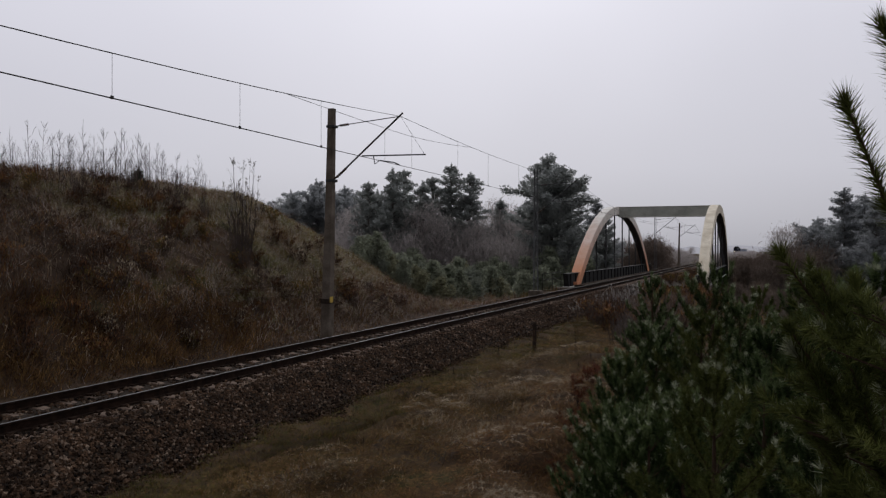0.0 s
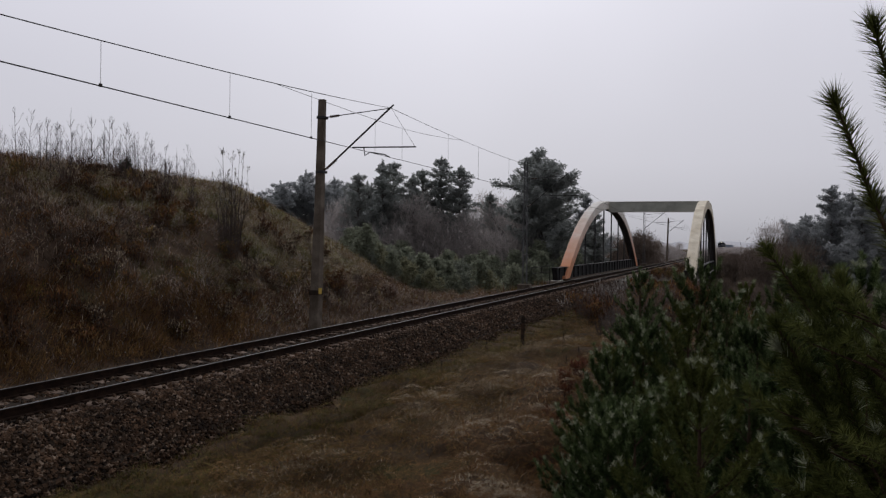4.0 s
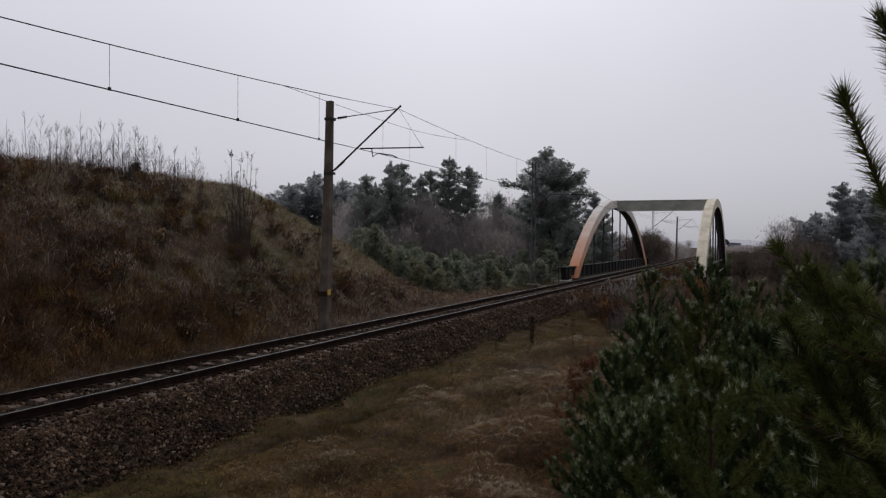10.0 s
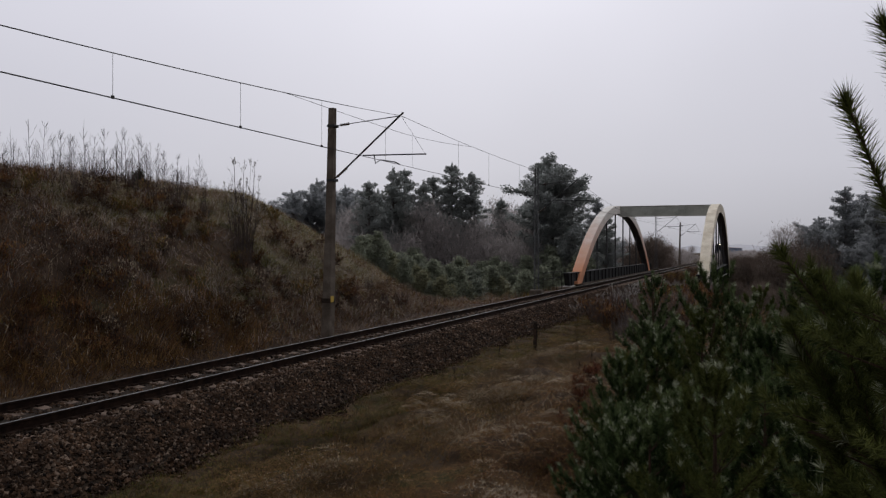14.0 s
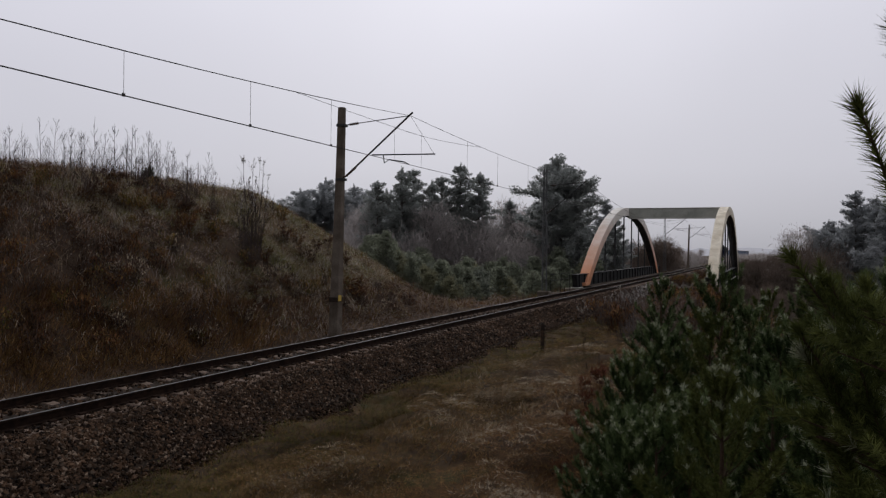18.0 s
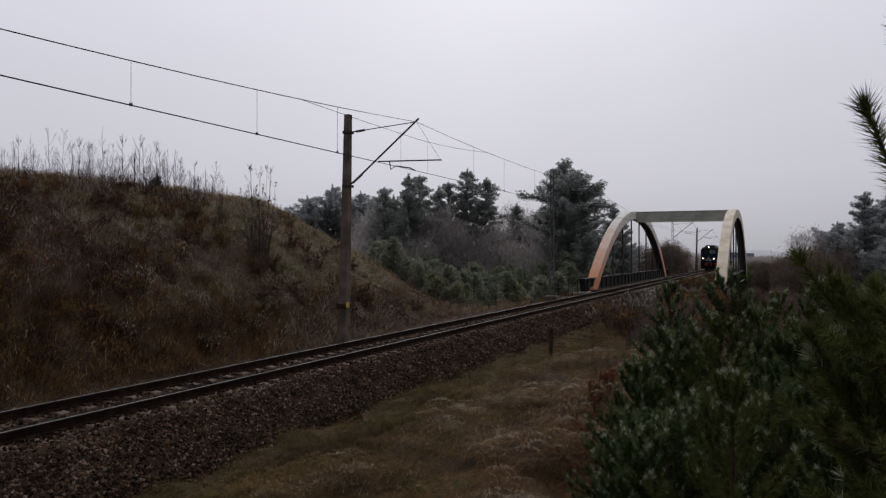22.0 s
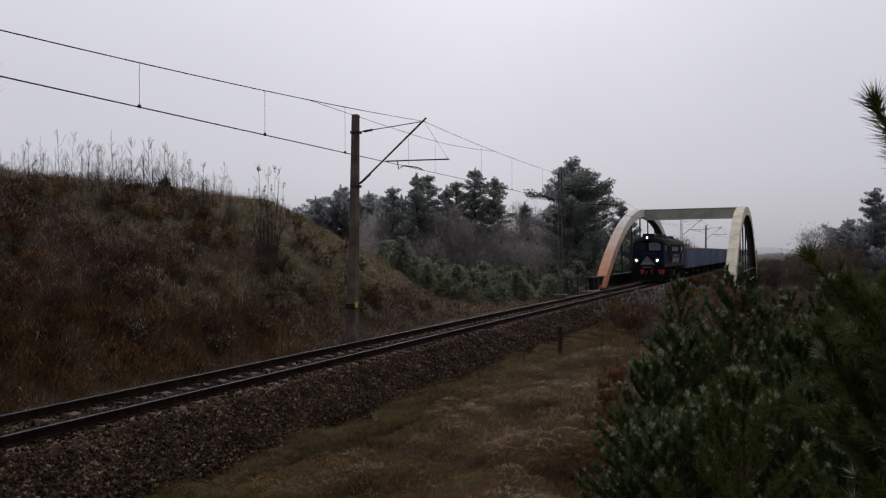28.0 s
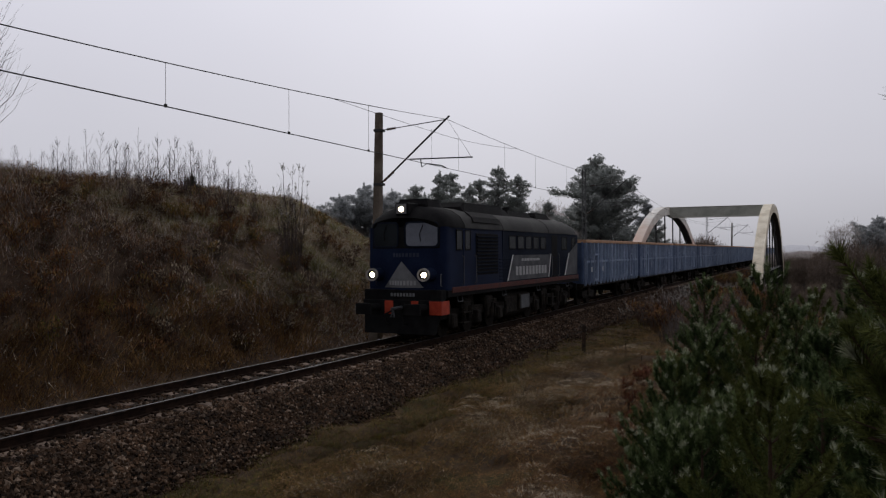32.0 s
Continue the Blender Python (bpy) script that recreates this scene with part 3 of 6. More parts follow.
# ---- the freight train ----
M_NAVY = mat("navy_paint", (0.0055, 0.0095, 0.026), (0.010, 0.0165, 0.041), 1.5, 0.6, bump=0.05, fine=30, spec=0.05)
M_NAVYPALE = mat("faded_blue_lettering", (0.022, 0.028, 0.05), (0.035, 0.042, 0.07), 3, 0.6)
M_SLATE = mat("slate_paint", (0.007, 0.0095, 0.017), (0.014, 0.018, 0.028), 1.2, 0.78, bump=0.05, fine=30, spec=0.02)
M_ROOF = mat("roof_grey", (0.022, 0.022, 0.021), (0.045, 0.044, 0.042), 1.2, 0.7, bump=0.08, fine=25, spec=0.06)
M_BLACK = mat("sooty_black", (0.006, 0.006, 0.0065), (0.014, 0.0135, 0.0135), 3, 0.75, bump=0.1, spec=0.04)
M_GRIME = mat("running_gear_grime", (0.010, 0.009, 0.008), (0.026, 0.022, 0.018), 5, 0.8, bump=0.3, spec=0.05)
M_RED = mat("red_paint", (0.28, 0.035, 0.018), (0.40, 0.06, 0.03), 4, 0.5, bump=0.05)
M_DULLRED = mat("dull_red_stripe", (0.05, 0.015, 0.012), (0.085, 0.024, 0.018), 3, 0.6)
M_GREY = mat("grey_panel_paint", (0.12, 0.122, 0.128), (0.175, 0.178, 0.185), 2, 0.5, bump=0.05)
M_PANEL = mat("mid_grey_paint", (0.06, 0.062, 0.067), (0.105, 0.108, 0.113), 2, 0.7, bump=0.05, spec=0.04)
M_WHITE = mat("off_white_paint", (0.42, 0.42, 0.42), (0.55, 0.55, 0.55), 3, 0.5)
M_WHITE2 = mat("dim_white_paint", (0.27, 0.27, 0.27), (0.34, 0.34, 0.34), 3, 0.5)
M_DARKGLASS = mat("dark_cab_glass", (0.012, 0.014, 0.016), (0.02, 0.024, 0.027), 1, 0.2, bump=0.0, spec=0.08)
M_SKYPANE = mat("sky_painted_cab_glass", (0.105, 0.115, 0.14), (0.15, 0.16, 0.19), 1.5, 0.2, bump=0.0, spec=0.35)
M_LAMP = mat("lit_lamp", (0.9, 0.85, 0.75), (1, 0.95, 0.85), 2, 0.3, bump=0, glow=(1.0, 0.78, 0.53, 12.0))
M_CHROME = mat("lamp_reflector", (0.30, 0.28, 0.25), (0.40, 0.375, 0.34), 3, 0.35, metal=0.2, bump=0)
M_WBLUE = mat("wagon_blue", (0.040, 0.062, 0.118), (0.082, 0.115, 0.192), 0.7, 0.7, bump=0.15, fine=18, spread=0.18)
# side ribs in paler blue: the light on their edges put into the paint
M_WRIB = mat("wagon_rib_lit_blue", (0.15, 0.195, 0.285), (0.28, 0.335, 0.44), 1.1, 0.7, bump=0.15, fine=18, spread=0.2)
M_WRIM = mat("wagon_rim_rust", (0.30, 0.17, 0.10), (0.44, 0.27, 0.17), 2.0, 0.8, bump=0.3)
M_WDIRT = mat("wagon_inside", (0.03, 0.022, 0.017), (0.06, 0.045, 0.035), 2.0, 0.9, bump=0.3)
train = []
wheels = []


def ring(s, c, axis, r_in, r_out, depth, n=20, slot=0):
    """A flat collar about a point, along one axis."""
    c, axis = Vector(c), Vector(axis).normalized()
    u = axis.orthogonal().normalized()
    w = axis.cross(u)
    vs = []
    for r, d in ((r_in, 0), (r_out, 0), (r_out, depth), (r_in, depth)):
        for i in range(n):
            a = 2 * math.pi * i / n
            vs.append(tuple(c + axis * d + r * (math.cos(a) * u + math.sin(a) * w)))
    fs = []
    for b in range(4):
        for i in range(n):
            fs.append((b * n + i, b * n + (i + 1) % n, ((b + 1) % 4) * n + (i + 1) % n, ((b + 1) % 4) * n + i))
    s.add(vs, fs, slot)


def wheelset(owner, x, y, r, spokes=False):
    """Axle with two flanged wheels, turning about its own middle."""
    s = Shape()
    s.rod((-0.9, 0, 0), (0.9, 0, 0), 0.08, n=10)
    for sx in (-1, 1):
        a, b = sx * 0.69, sx * 0.82
        s.rod((a, 0, 0), (b, 0, 0), r * 0.86, n=24)
        ring(s, (a, 0, 0), (sx, 0, 0), r * 0.84, r, 0.12, 28)
        ring(s, (a - sx * 0.03, 0, 0), (sx, 0, 0), r * 0.8, r + 0.028, 0.03, 28)
        s.rod((b, 0, 0), (b + sx * 0.1, 0, 0), 0.13, n=12)
        for k in range(4):
            an = k * math.pi / 2 + 0.4
            s.rod((b, math.cos(an) * r * 0.5, math.sin(an) * r * 0.5), (b + sx * 0.02, math.cos(an) * r * 0.5, math.sin(an) * r * 0.5), 0.06, n=8)
    ob = part("wheelset", s, M_GRIME, owner, smooth=True)
    ob.matrix_basis = pose(x, y, r)
    return ob


def rounded(x0, x1, z0, z1, c):
    pts = []
    for cx, cz, a0 in ((x1 - c, z1 - c, 0), (x0 + c, z1 - c, 90), (x0 + c, z0 + c, 180), (x1 - c, z0 + c, 270)):
        for k in range(4):
            a = radians(a0 + 30 * k)
            pts.append((cx + c * math.cos(a), cz + c * math.sin(a)))
    return pts


def bars(s, x0, x1, z0, z1, n, put, slot=0):
    """Plain blocks where lettering stands."""
    w = (x1 - x0) / n
    for k in range(n):
        a = x0 + k * w
        pts = [(a + w * 0.1, z0), (a + w * 0.78, z0), (a + w * 0.78, z1), (a + w * 0.1, z1)]
        s.sweep(pts, [lambda p, q, d=d: put(p, q, d) for d in (0.0, 0.006)], slot)


def locomotive():
    L = base("diesel_locomotive", "dark blue diesel locomotive with lit headlamps and grey roof", "locomotive")
    SIDE = [(-1.475, 1.62), (1.475, 1.62), (1.475, 3.62), (1.45, 3.68), (-1.45, 3.68), (-1.475, 3.62)]

    def st(y, k):
        return lambda a, b: (a * k, y, b)

    def vee(ob):
        """Bends a part of the front back from the middle of the nose."""
        for v in ob.data.vertices:
            v.co.y += (0.27 + 0.25 * abs(v.co.x)) * min(1.0, max(0.0, (2.2 - v.co.y) / 1.2))
        ob.data.update()
        return ob

    XS = (-1.475, -1.1, -0.55, 0.0, 0.55, 1.1, 1.475)
    FRONT = [(x, 1.62) for x in XS] + [(x * 0.983, 3.68) for x in reversed(XS)]
    s = Shape()
    s.sweep(FRONT, [st(0.70, 0.92), st(0.73, 0.965), st(0.80, 0.99), st(1.0, 1.0), st(6.3, 1.0)], caps=False)
    s.f += [(i, 13 - i, 12 - i, i + 1) for i in range(6)]
    s.m += [0] * 6
    vee(part("front_body", s, M_NAVY, L, "navy blue cab body", smooth=True))
    s = Shape()
    s.sweep(SIDE, [st(6.3, 1.0), st(16.45, 1.0), st(16.7, 0.98), st(16.86, 0.88)])
    part("rear_body", s, M_SLATE, L, "slate blue engine body", smooth=True)
    # roof, falling away over the cabs
    RP = [(-1.5, 3.66), (1.5, 3.66), (1.47, 3.80), (1.32, 4.05), (1.0, 4.26), (0.55, 4.38), (0, 4.42), (-0.55, 4.38), (-1.0, 4.26), (-1.32, 4.05), (-1.47, 3.80)]

    def rt(y, k, h):
        return lambda a, b: (a * k, y, 3.66 + (b - 3.66) * h)

    s = Shape()
    s.sweep(RP, [rt(0.66, 0.82, 0.42), rt(0.78, 0.92, 0.62), rt(1.05, 0.99, 0.86), rt(1.6, 1.0, 1.0), rt(2.7, 1, 1)])
    vee(part("cab_roof", s, M_BLACK, L, "black cab roof", smooth=True))
    s = Shape()
    s.sweep(RP, [rt(2.7, 1.0, 1.0), rt(6.3, 1, 1), rt(11.9, 1, 1), rt(15.6, 1, 1), rt(16.3, 0.99, 0.85), rt(16.88, 0.85, 0.5)])
    roof = part("roof", s, M_ROOF, L, "sooty grey curved roof", smooth=True)
    for y in (2.7, 6.3, 11.9):
        s = Shape()
        s.sweep([(a * 1.004, 3.66 + (b - 3.66) * 1.012) for a, b in RP], [along(y - 0.03), along(y + 0.03)])
        part("roof_seam", s, M_BLACK, roof)
    s = Shape()
    s.sweep([(1.462, 3.88), (1.335, 4.06), (1.03, 4.255), (1.04, 4.28), (1.355, 4.08), (1.48, 3.89)], [lambda a, b, y=y: (a, y + (b - 3.88) * 0.6, b) for y in (3.5, 6.0)])
    part("roof_grille", s, M_BLACK, roof, "black roof intake grille")
    # chamfered covers along the ridge
    for x1, y0, y1, h, slope in ((0.62, 1.72, 3.0, 0.26, 0.3), (0.95, 3.9, 8.6, 0.26, 0.9), (0.85, 8.7, 11.7, 0.16, 0.25), (0.8, 12.3, 14.6, 0.22, 0.5)):
        s = Shape()
        s.sweep([(-x1, 4.24), (x1, 4.24), (x1 * 0.82, 4.38 + h), (-x1 * 0.82, 4.38 + h)], [lambda a, b, y=y, k=k: (a, y, 4.24 + (b - 4.24) * k) for y, k in ((y0, 0.55), (y0 + slope * 0.35, 1.0), (y1 - slope, 1.0), (y1, 0.5))])
        part("roof_cover", s, M_BLACK, roof, "black chamfered roof cover")
    s = Shape()
    s.rod((0.35, 9.6, 4.4), (0.35, 9.6, 4.72), 0.16, 0.15, 14)
    part("exhaust_stack", s, M_BLACK, roof)

    # front: dark window band, glazing, lamps, triangle
    s = Shape()
    for x0, x1 in ((-1.25, 0.0), (0.0, 1.25)):
        s.sweep(rounded(x0, x1, 2.98, 3.68, 0.02), [lambda p, q, d=d: (p, 0.704 - d, q) for d in (0, 0.012)])
    vee(part("window_band", s, M_BLACK, L, "black band round the windscreens"))
    # right pane has a pale colour: the reflected sky painted into the glass
    for x0, x1, m, lab in ((-1.18, -0.16, M_DARKGLASS, "dark windscreen"), (0.16, 1.18, M_SKYPANE, "pale windscreen, sky reflection painted in")):
        s = Shape()
        s.sweep(rounded(x0, x1, 3.06, 3.80, 0.13), [lambda p, q, d=d: (p, 0.704 - d, q) for d in (0.0, 0.022)])
        ws = vee(part("windscreen", s, m, L, lab, smooth=True))
        s = Shape()
        outer, inner = rounded(x0 - 0.05, x1 + 0.05, 3.01, 3.85, 0.16), rounded(x0, x1, 3.06, 3.80, 0.13)
        n = len(outer)
        vs = [(p, 0.67, q) for p, q in outer] + [(p, 0.67, q) for p, q in inner] + [(p, 0.71, q) for p, q in outer]
        s.add(vs, [(i, (i + 1) % n, n + (i + 1) % n, n + i) for i in range(n)] + [(i, (i + 1) % n, 2 * n + (i + 1) % n, 2 * n + i) for i in range(n)])
        vee(part("window_frame", s, M_SLATE, ws))
        xm = (x0 + x1) / 2
        s = Shape()
        s.tube([(xm + 0.05, 0.66, 3.74), (xm - 0.06, 0.65, 3.45), (xm - 0.02, 0.655, 3.2)], 0.013)
        vee(part("wiper", s, M_BLACK, ws))
    for x in (-0.94, 0.94):
        s = Shape()
        ring(s, (x, 0.735, 2.13), (0, -1, 0), 0.15, 0.21, 0.09, 24)
        lamp = part("headlight", s, M_CHROME, L, "round headlight with bright rim", smooth=True)
        s = Shape()
        s.rod((x, 0.74, 2.13), (x, 0.665, 2.13), 0.15, 0.15, 24)
        part("reflector", s, M_GRIME, lamp)
        s = Shape()
        s.rod((x, 0.74, 2.13), (x, 1.35, 2.13), 0.20, 0.22, 24)
        part("lamp_tub", s, M_NAVY, lamp, smooth=True)
        s = Shape()
        s.rod((x + 0.02, 0.664, 2.13), (x + 0.02, 0.655, 2.13), 0.09, 0.08, 16)
        part("bulb", s, M_LAMP, lamp, "glowing lamp")
    s = Shape()
    s.box(-0.24, 0.24, 0.98, 2.0, 4.06, 4.48, 0.04)
    lamp = part("top_headlight", s, M_BLACK, L, "headlight box over the windscreens")
    s = Shape()
    s.box(-0.18, 0.18, 0.968, 0.983, 4.11, 4.43, 0.03)
    part("lamp_face", s, M_GREY, lamp)
    s = Shape()
    s.rod((0, 0.968, 4.26), (0, 0.955, 4.26), 0.09, 0.08, 16)
    part("bulb", s, M_LAMP, lamp, "glowing lamp")
    s = Shape()
    for half in ([(-0.72, 1.70), (0, 1.70), (0, 2.56)], [(0, 1.70), (0.72, 1.70), (0, 2.56)]):
        s.sweep(half, [lambda p, q, d=d: (p, 0.698 - d, q) for d in (0, 0.01)])
    tri = vee(part("nose_triangle", s, M_GREY, L, "grey triangle on the nose"))
    s = Shape()
    bars(s, -0.52, 0.5, 1.78, 1.93, 9, lambda p, q, d: (p, 0.686 - d, q))
    vee(part("lettering", s, M_WHITE2, tri))
    s = Shape()
    bars(s, -0.36, 0.6, 2.70, 2.83, 8, lambda p, q, d: (p, 0.697 - d, q))
    vee(part("lettering", s, M_NAVYPALE, L))
    for x in (-1.18, 1.18):
        s = Shape()
        s.tube([(x + 0.12, 0.72, 1.75), (x + 0.12, 0.62, 1.78), (x + 0.12, 0.62, 2.12), (x + 0.12, 0.72, 2.15)], 0.014)
        vee(part("handrail", s, M_GREY, L))
    # buffer beam, plough, buffers, coupling
    s = Shape()
    s.box(-1.42, 1.42, 0.98, 1.4, 1.30, 1.64, 0.03)
    part("apron", s, M_BLACK, L, "black apron plate")
    s = Shape()
    bars(s, -0.42, 0.5, 1.42, 1.53, 8, lambda p, q, d: (p, 0.978 - d, q))
    part("lettering", s, M_GREY, L)
    s = Shape()
    s.box(-1.44, 1.44, 0.95, 1.3, 0.80, 1.32, 0.03)
    beam_ = part("buffer_beam", s, M_BLACK, L, "black buffer beam")
    for x0, x1 in ((-0.62, -0.30), (0.36, 0.62), (1.02, 1.435)):
        s = Shape()
        s.box(x0, x1, 0.938, 0.954, 0.84, 1.28, 0.006)
        if x0 > 0.9:
            s.box(1.432, 1.45, 0.95, 1.55, 0.84, 1.28, 0.006)
        part("red_panel", s, M_RED, beam_, "red painted panel")
    for x in (-0.875, 0.875):
        s = Shape()
        s.rod((x, 0.97, 1.06), (x, 0.16, 1.06), 0.13, 0.12, 14)
        s.box(x - 0.29, x + 0.29, 0.0, 0.09, 0.88, 1.24, 0.05)
        part("buffer", s, M_BLACK, L, "black rectangular buffer")
        s = Shape()
        s.rod((x, 16.9, 1.06), (x, 17.4, 1.06), 0.12, 0.12, 14)
        s.box(x - 0.29, x + 0.29, 17.4, 17.49, 0.88, 1.24, 0.05)
        part("buffer", s, M_BLACK, L, "black rectangular buffer")
    s = Shape()
    s.tube([(0, 0.62, 1.05), (0, 0.4, 1.02), (0.06, 0.36, 0.8), (-0.06, 0.36, 0.8), (0, 0.4, 1.0)], 0.03)
    s.rod((0, 0.97, 1.06), (0, 0.3, 1.06), 0.06, 0.05)
    part("coupling", s, M_PANEL, L, "steel screw coupling")
    for x in (-0.35, 0.3):
        s = Shape()
        s.tube([(x, 0.97, 0.95), (x, 0.42, 0.85), (x + 0.05, 0.42, 0.6), (x + 0.12, 0.58, 0.55)], 0.03)
        part("brake_hose", s, M_BLACK, L)
    s = Shape()
    s.sweep([(-1.4, 0.82), (1.4, 0.82), (1.3, 0.22), (-1.3, 0.22)], [lambda p, q, k=k: (p * k[1], k[0] + (0.82 - q) * -0.25, q) for k in ((0.97, 1.0), (1.05, 0.98))])
    part("plough", s, M_BLACK, L, "black snow plough")
    # side sill and stripe, frame
    s = Shape()
    s.box(-1.47, 1.47, 1.4, 16.8, 1.38, 1.60, 0.02)
    part("frame", s, M_BLACK, L, "black main frame")
    for sx in (-1, 1):
        s = Shape()
        s.box(sx * 1.465, sx * 1.49, 1.7, 16.7, 1.52, 1.70, 0.006)
        part("stripe", s, M_DULLRED, L, "dull red sill stripe")
        # ribbed lower sides
        for y0, y1 in ((5.95, 16.3),):
            s = Shape()
            for k in range(7):
                s.box(sx * 1.47, sx * 1.492, y0, y1, 1.80 + k * 0.125, 1.835 + k * 0.125, 0.008)
            part("side_ribs", s, M_SLATE, L)
        # radiator louvre
        s = Shape()
        s.box(sx * 1.46, sx * 1.484, 3.72, 5.8, 2.05, 3.5, 0.01)
        grille = part("radiator_grille", s, M_BLACK, L, "black louvred radiator grille")
        for k in range(11):
            s = Shape()
            z = 2.13 + k * 0.125
            s.box(sx * 1.478, sx * 1.525, 3.77, 5.75, z - 0.02, z + 0.03, 0.008, at=None)
            part("slat", s, M_SLATE, grille)
        # cab windows and doors
        for y0, y1, z0, z1 in ((2.08, 2.5, 2.95, 3.56), (2.78, 3.18, 2.95, 3.56), (7.0, 7.7, 2.98, 3.45), (7.95, 8.65, 2.98, 3.45), (8.9, 9.6, 2.98, 3.45), (9.85, 10.55, 2.98, 3.45), (10.8, 11.5, 2.98, 3.45), (13.9, 14.7, 2.95, 3.5), (15.5, 16.1, 2.95, 3.5)):
            s = Shape()
            s.box(sx * 1.46, sx * 1.482, y0, y1, z0, z1, 0.01)
            w = part("side_window", s, M_DARKGLASS, L)
            s = Shape()
            for a0, a1, b0, b1 in ((y0 - 0.04, y1 + 0.04, z1, z1 + 0.04), (y0 - 0.04, y1 + 0.04, z0 - 0.04, z0), (y0 - 0.04, y0, z0, z1), (y1, y1 + 0.04, z0, z1)):
                s.box(sx * 1.465, sx * 1.495, a0, a1, b0, b1, 0.006)
            part("frame", s, M_BLACK, w)
        for y0 in (2.62, 12.35):
            s = Shape()
            s.box(sx * 1.46, sx * 1.479, y0, y0 + 0.88, 1.7, 3.58, 0.01)
            door = part("side_door", s, M_NAVY if y0 < 5 else M_BLACK, L)
            for yr in (y0 - 0.1, y0 + 0.98):
                s = Shape()
                s.tube([(sx * 1.47, yr, 1.75), (sx * 1.54, yr, 1.8), (sx * 1.54, yr, 2.7), (sx * 1.47, yr, 2.75)], 0.016)
                part("handrail", s, M_PANEL, door)
            s = Shape()
            for zz in (0.45, 0.8, 1.15):
                s.box(sx * 1.2, sx * 1.45, y0 + 0.1, y0 + 0.75, zz - 0.02, zz + 0.02, 0.006)
            for yy_ in (y0 + 0.1, y0 + 0.75):
                s.rod((sx * 1.43, yy_, 0.42), (sx * 1.43, yy_, 1.45), 0.02)
            part("steps", s, M_GRIME, L)
        # livery panel with lettering bars
        s = Shape()
        s.sweep([(6.75, 1.74), (11.75, 1.74), (12.1, 2.72), (7.35, 2.72)], [lambda p, q, d=d: (sx * (1.494 + d), p, q) for d in (0, 0.006)])
        pan = part("livery_panel", s, M_PANEL, L, "grey slanted livery panel")
        for a, b in ((6.7, 7.3), (11.8, 12.12)):
            s = Shape()
            s.sweep([(a, 1.74), (a + 0.1, 1.74), (b + 0.1, 2.74), (b, 2.74)], [lambda p, q, d=d: (sx * (1.498 + d), p, q) for d in (0, 0.008)])
            part("edge_line", s, M_WHITE, pan)
        s = Shape()
        bars(s, 7.6, 11.6, 1.92, 2.27, 10, lambda p, q, d: (sx * (1.502 + d), p, q))
        part("lettering", s, M_WHITE2, pan)
        s = Shape()
        bars(s, 8.3, 10.6, 2.48, 2.58, 12, lambda p, q, d: (sx * (1.502 + d), p, q))
        part("lettering", s, M_WHITE2, pan)
        s = Shape()
        s.sweep([(14.3, 1.74), (16.3, 1.74), (16.45, 3.3), (15.0, 2.75)], [lambda p, q, d=d: (sx * (1.494 + d), p, q) for d in (0, 0.006)])
        pan = part("livery_panel", s, M_PANEL, L, "grey slanted livery panel")
        s = Shape()
        s.sweep([(14.25, 1.74), (14.38, 1.74), (15.08, 2.78), (14.95, 2.78)], [lambda p, q, d=d: (sx * (1.498 + d), p, q) for d in (0, 0.008)])
        part("edge_line", s, M_WHITE, pan)
    # bogies, tank
    for by in (4.45, 13.05):
        s = Shape()
        for sx in (-1, 1):
            s.box(sx * 0.95, sx * 1.12, by - 3.0, by + 3.0, 0.62, 0.95, 0.04)
            for k in (-2.1, 0, 2.1):
                s.box(sx * 1.02, sx * 1.3, by + k - 0.2, by + k + 0.2, 0.32, 0.78, 0.05)
            for k in (-1.05, 1.05):
                s.box(sx * 0.98, sx * 1.25, by + k - 0.35, by + k + 0.35, 0.78, 1.25, 0.06)
                for o in (-0.22, 0.22):
                    s.rod((sx * 1.22, by + k + o, 0.5), (sx * 1.22, by + k + o, 1.0), 0.1, n=10)
            for k in (-2.6, -1.5, 1.5, 2.6):
                s.rod((sx * 1.28, by + k, 0.95), (sx * 1.28, by + k, 0.5), 0.05, n=8)
                s.box(sx * 1.15, sx * 1.3, by + k - 0.14, by + k + 0.14, 0.95, 1.12, 0.02)
        s.box(-0.95, 0.95, by - 0.3, by + 0.3, 0.6, 1.3, 0.05)
        part("bogie_frame", s, M_GRIME, L, "grimy three-axle bogie", smooth=False)
        for k in (-2.1, 0, 2.1):
            wheels.append((wheelset(L, 0, by + k, 0.525), 0, by + k, 0.525))
    s = Shape()
    s.box(-1.2, 1.2, 7.3, 10.2, 0.35, 1.2, 0.12)
    s.box(1.15, 1.3, 8.6, 9.9, 0.5, 1.15, 0.03)
    s.box(-1.3, -1.15, 8.6, 9.9, 0.5, 1.15, 0.03)
    part("fuel_tank", s, M_GRIME, L, "dusty fuel tank with grey battery boxes")
    for sx in (-1, 1):
        s = Shape()
        s.box(sx * 1.29, sx * 1.33, 8.75, 9.75, 0.55, 1.1, 0.02)
        part("battery_lid", s, M_PANEL if sx > 0 else M_GRIME, L, "grey battery box lid")
        for y in (2.5, 6.6, 10.7, 15.0):
            s = Shape()
            s.tube([(sx * 1.38, y - 0.18, 1.4), (sx * 1.42, y - 0.2, 1.2), (sx * 1.42, y + 0.2, 1.2), (sx * 1.38, y + 0.18, 1.4)], 0.022)
            part("jacking_ring", s, M_PANEL, L)
    return L


loco = locomotive()
train.append((loco, 0.0))


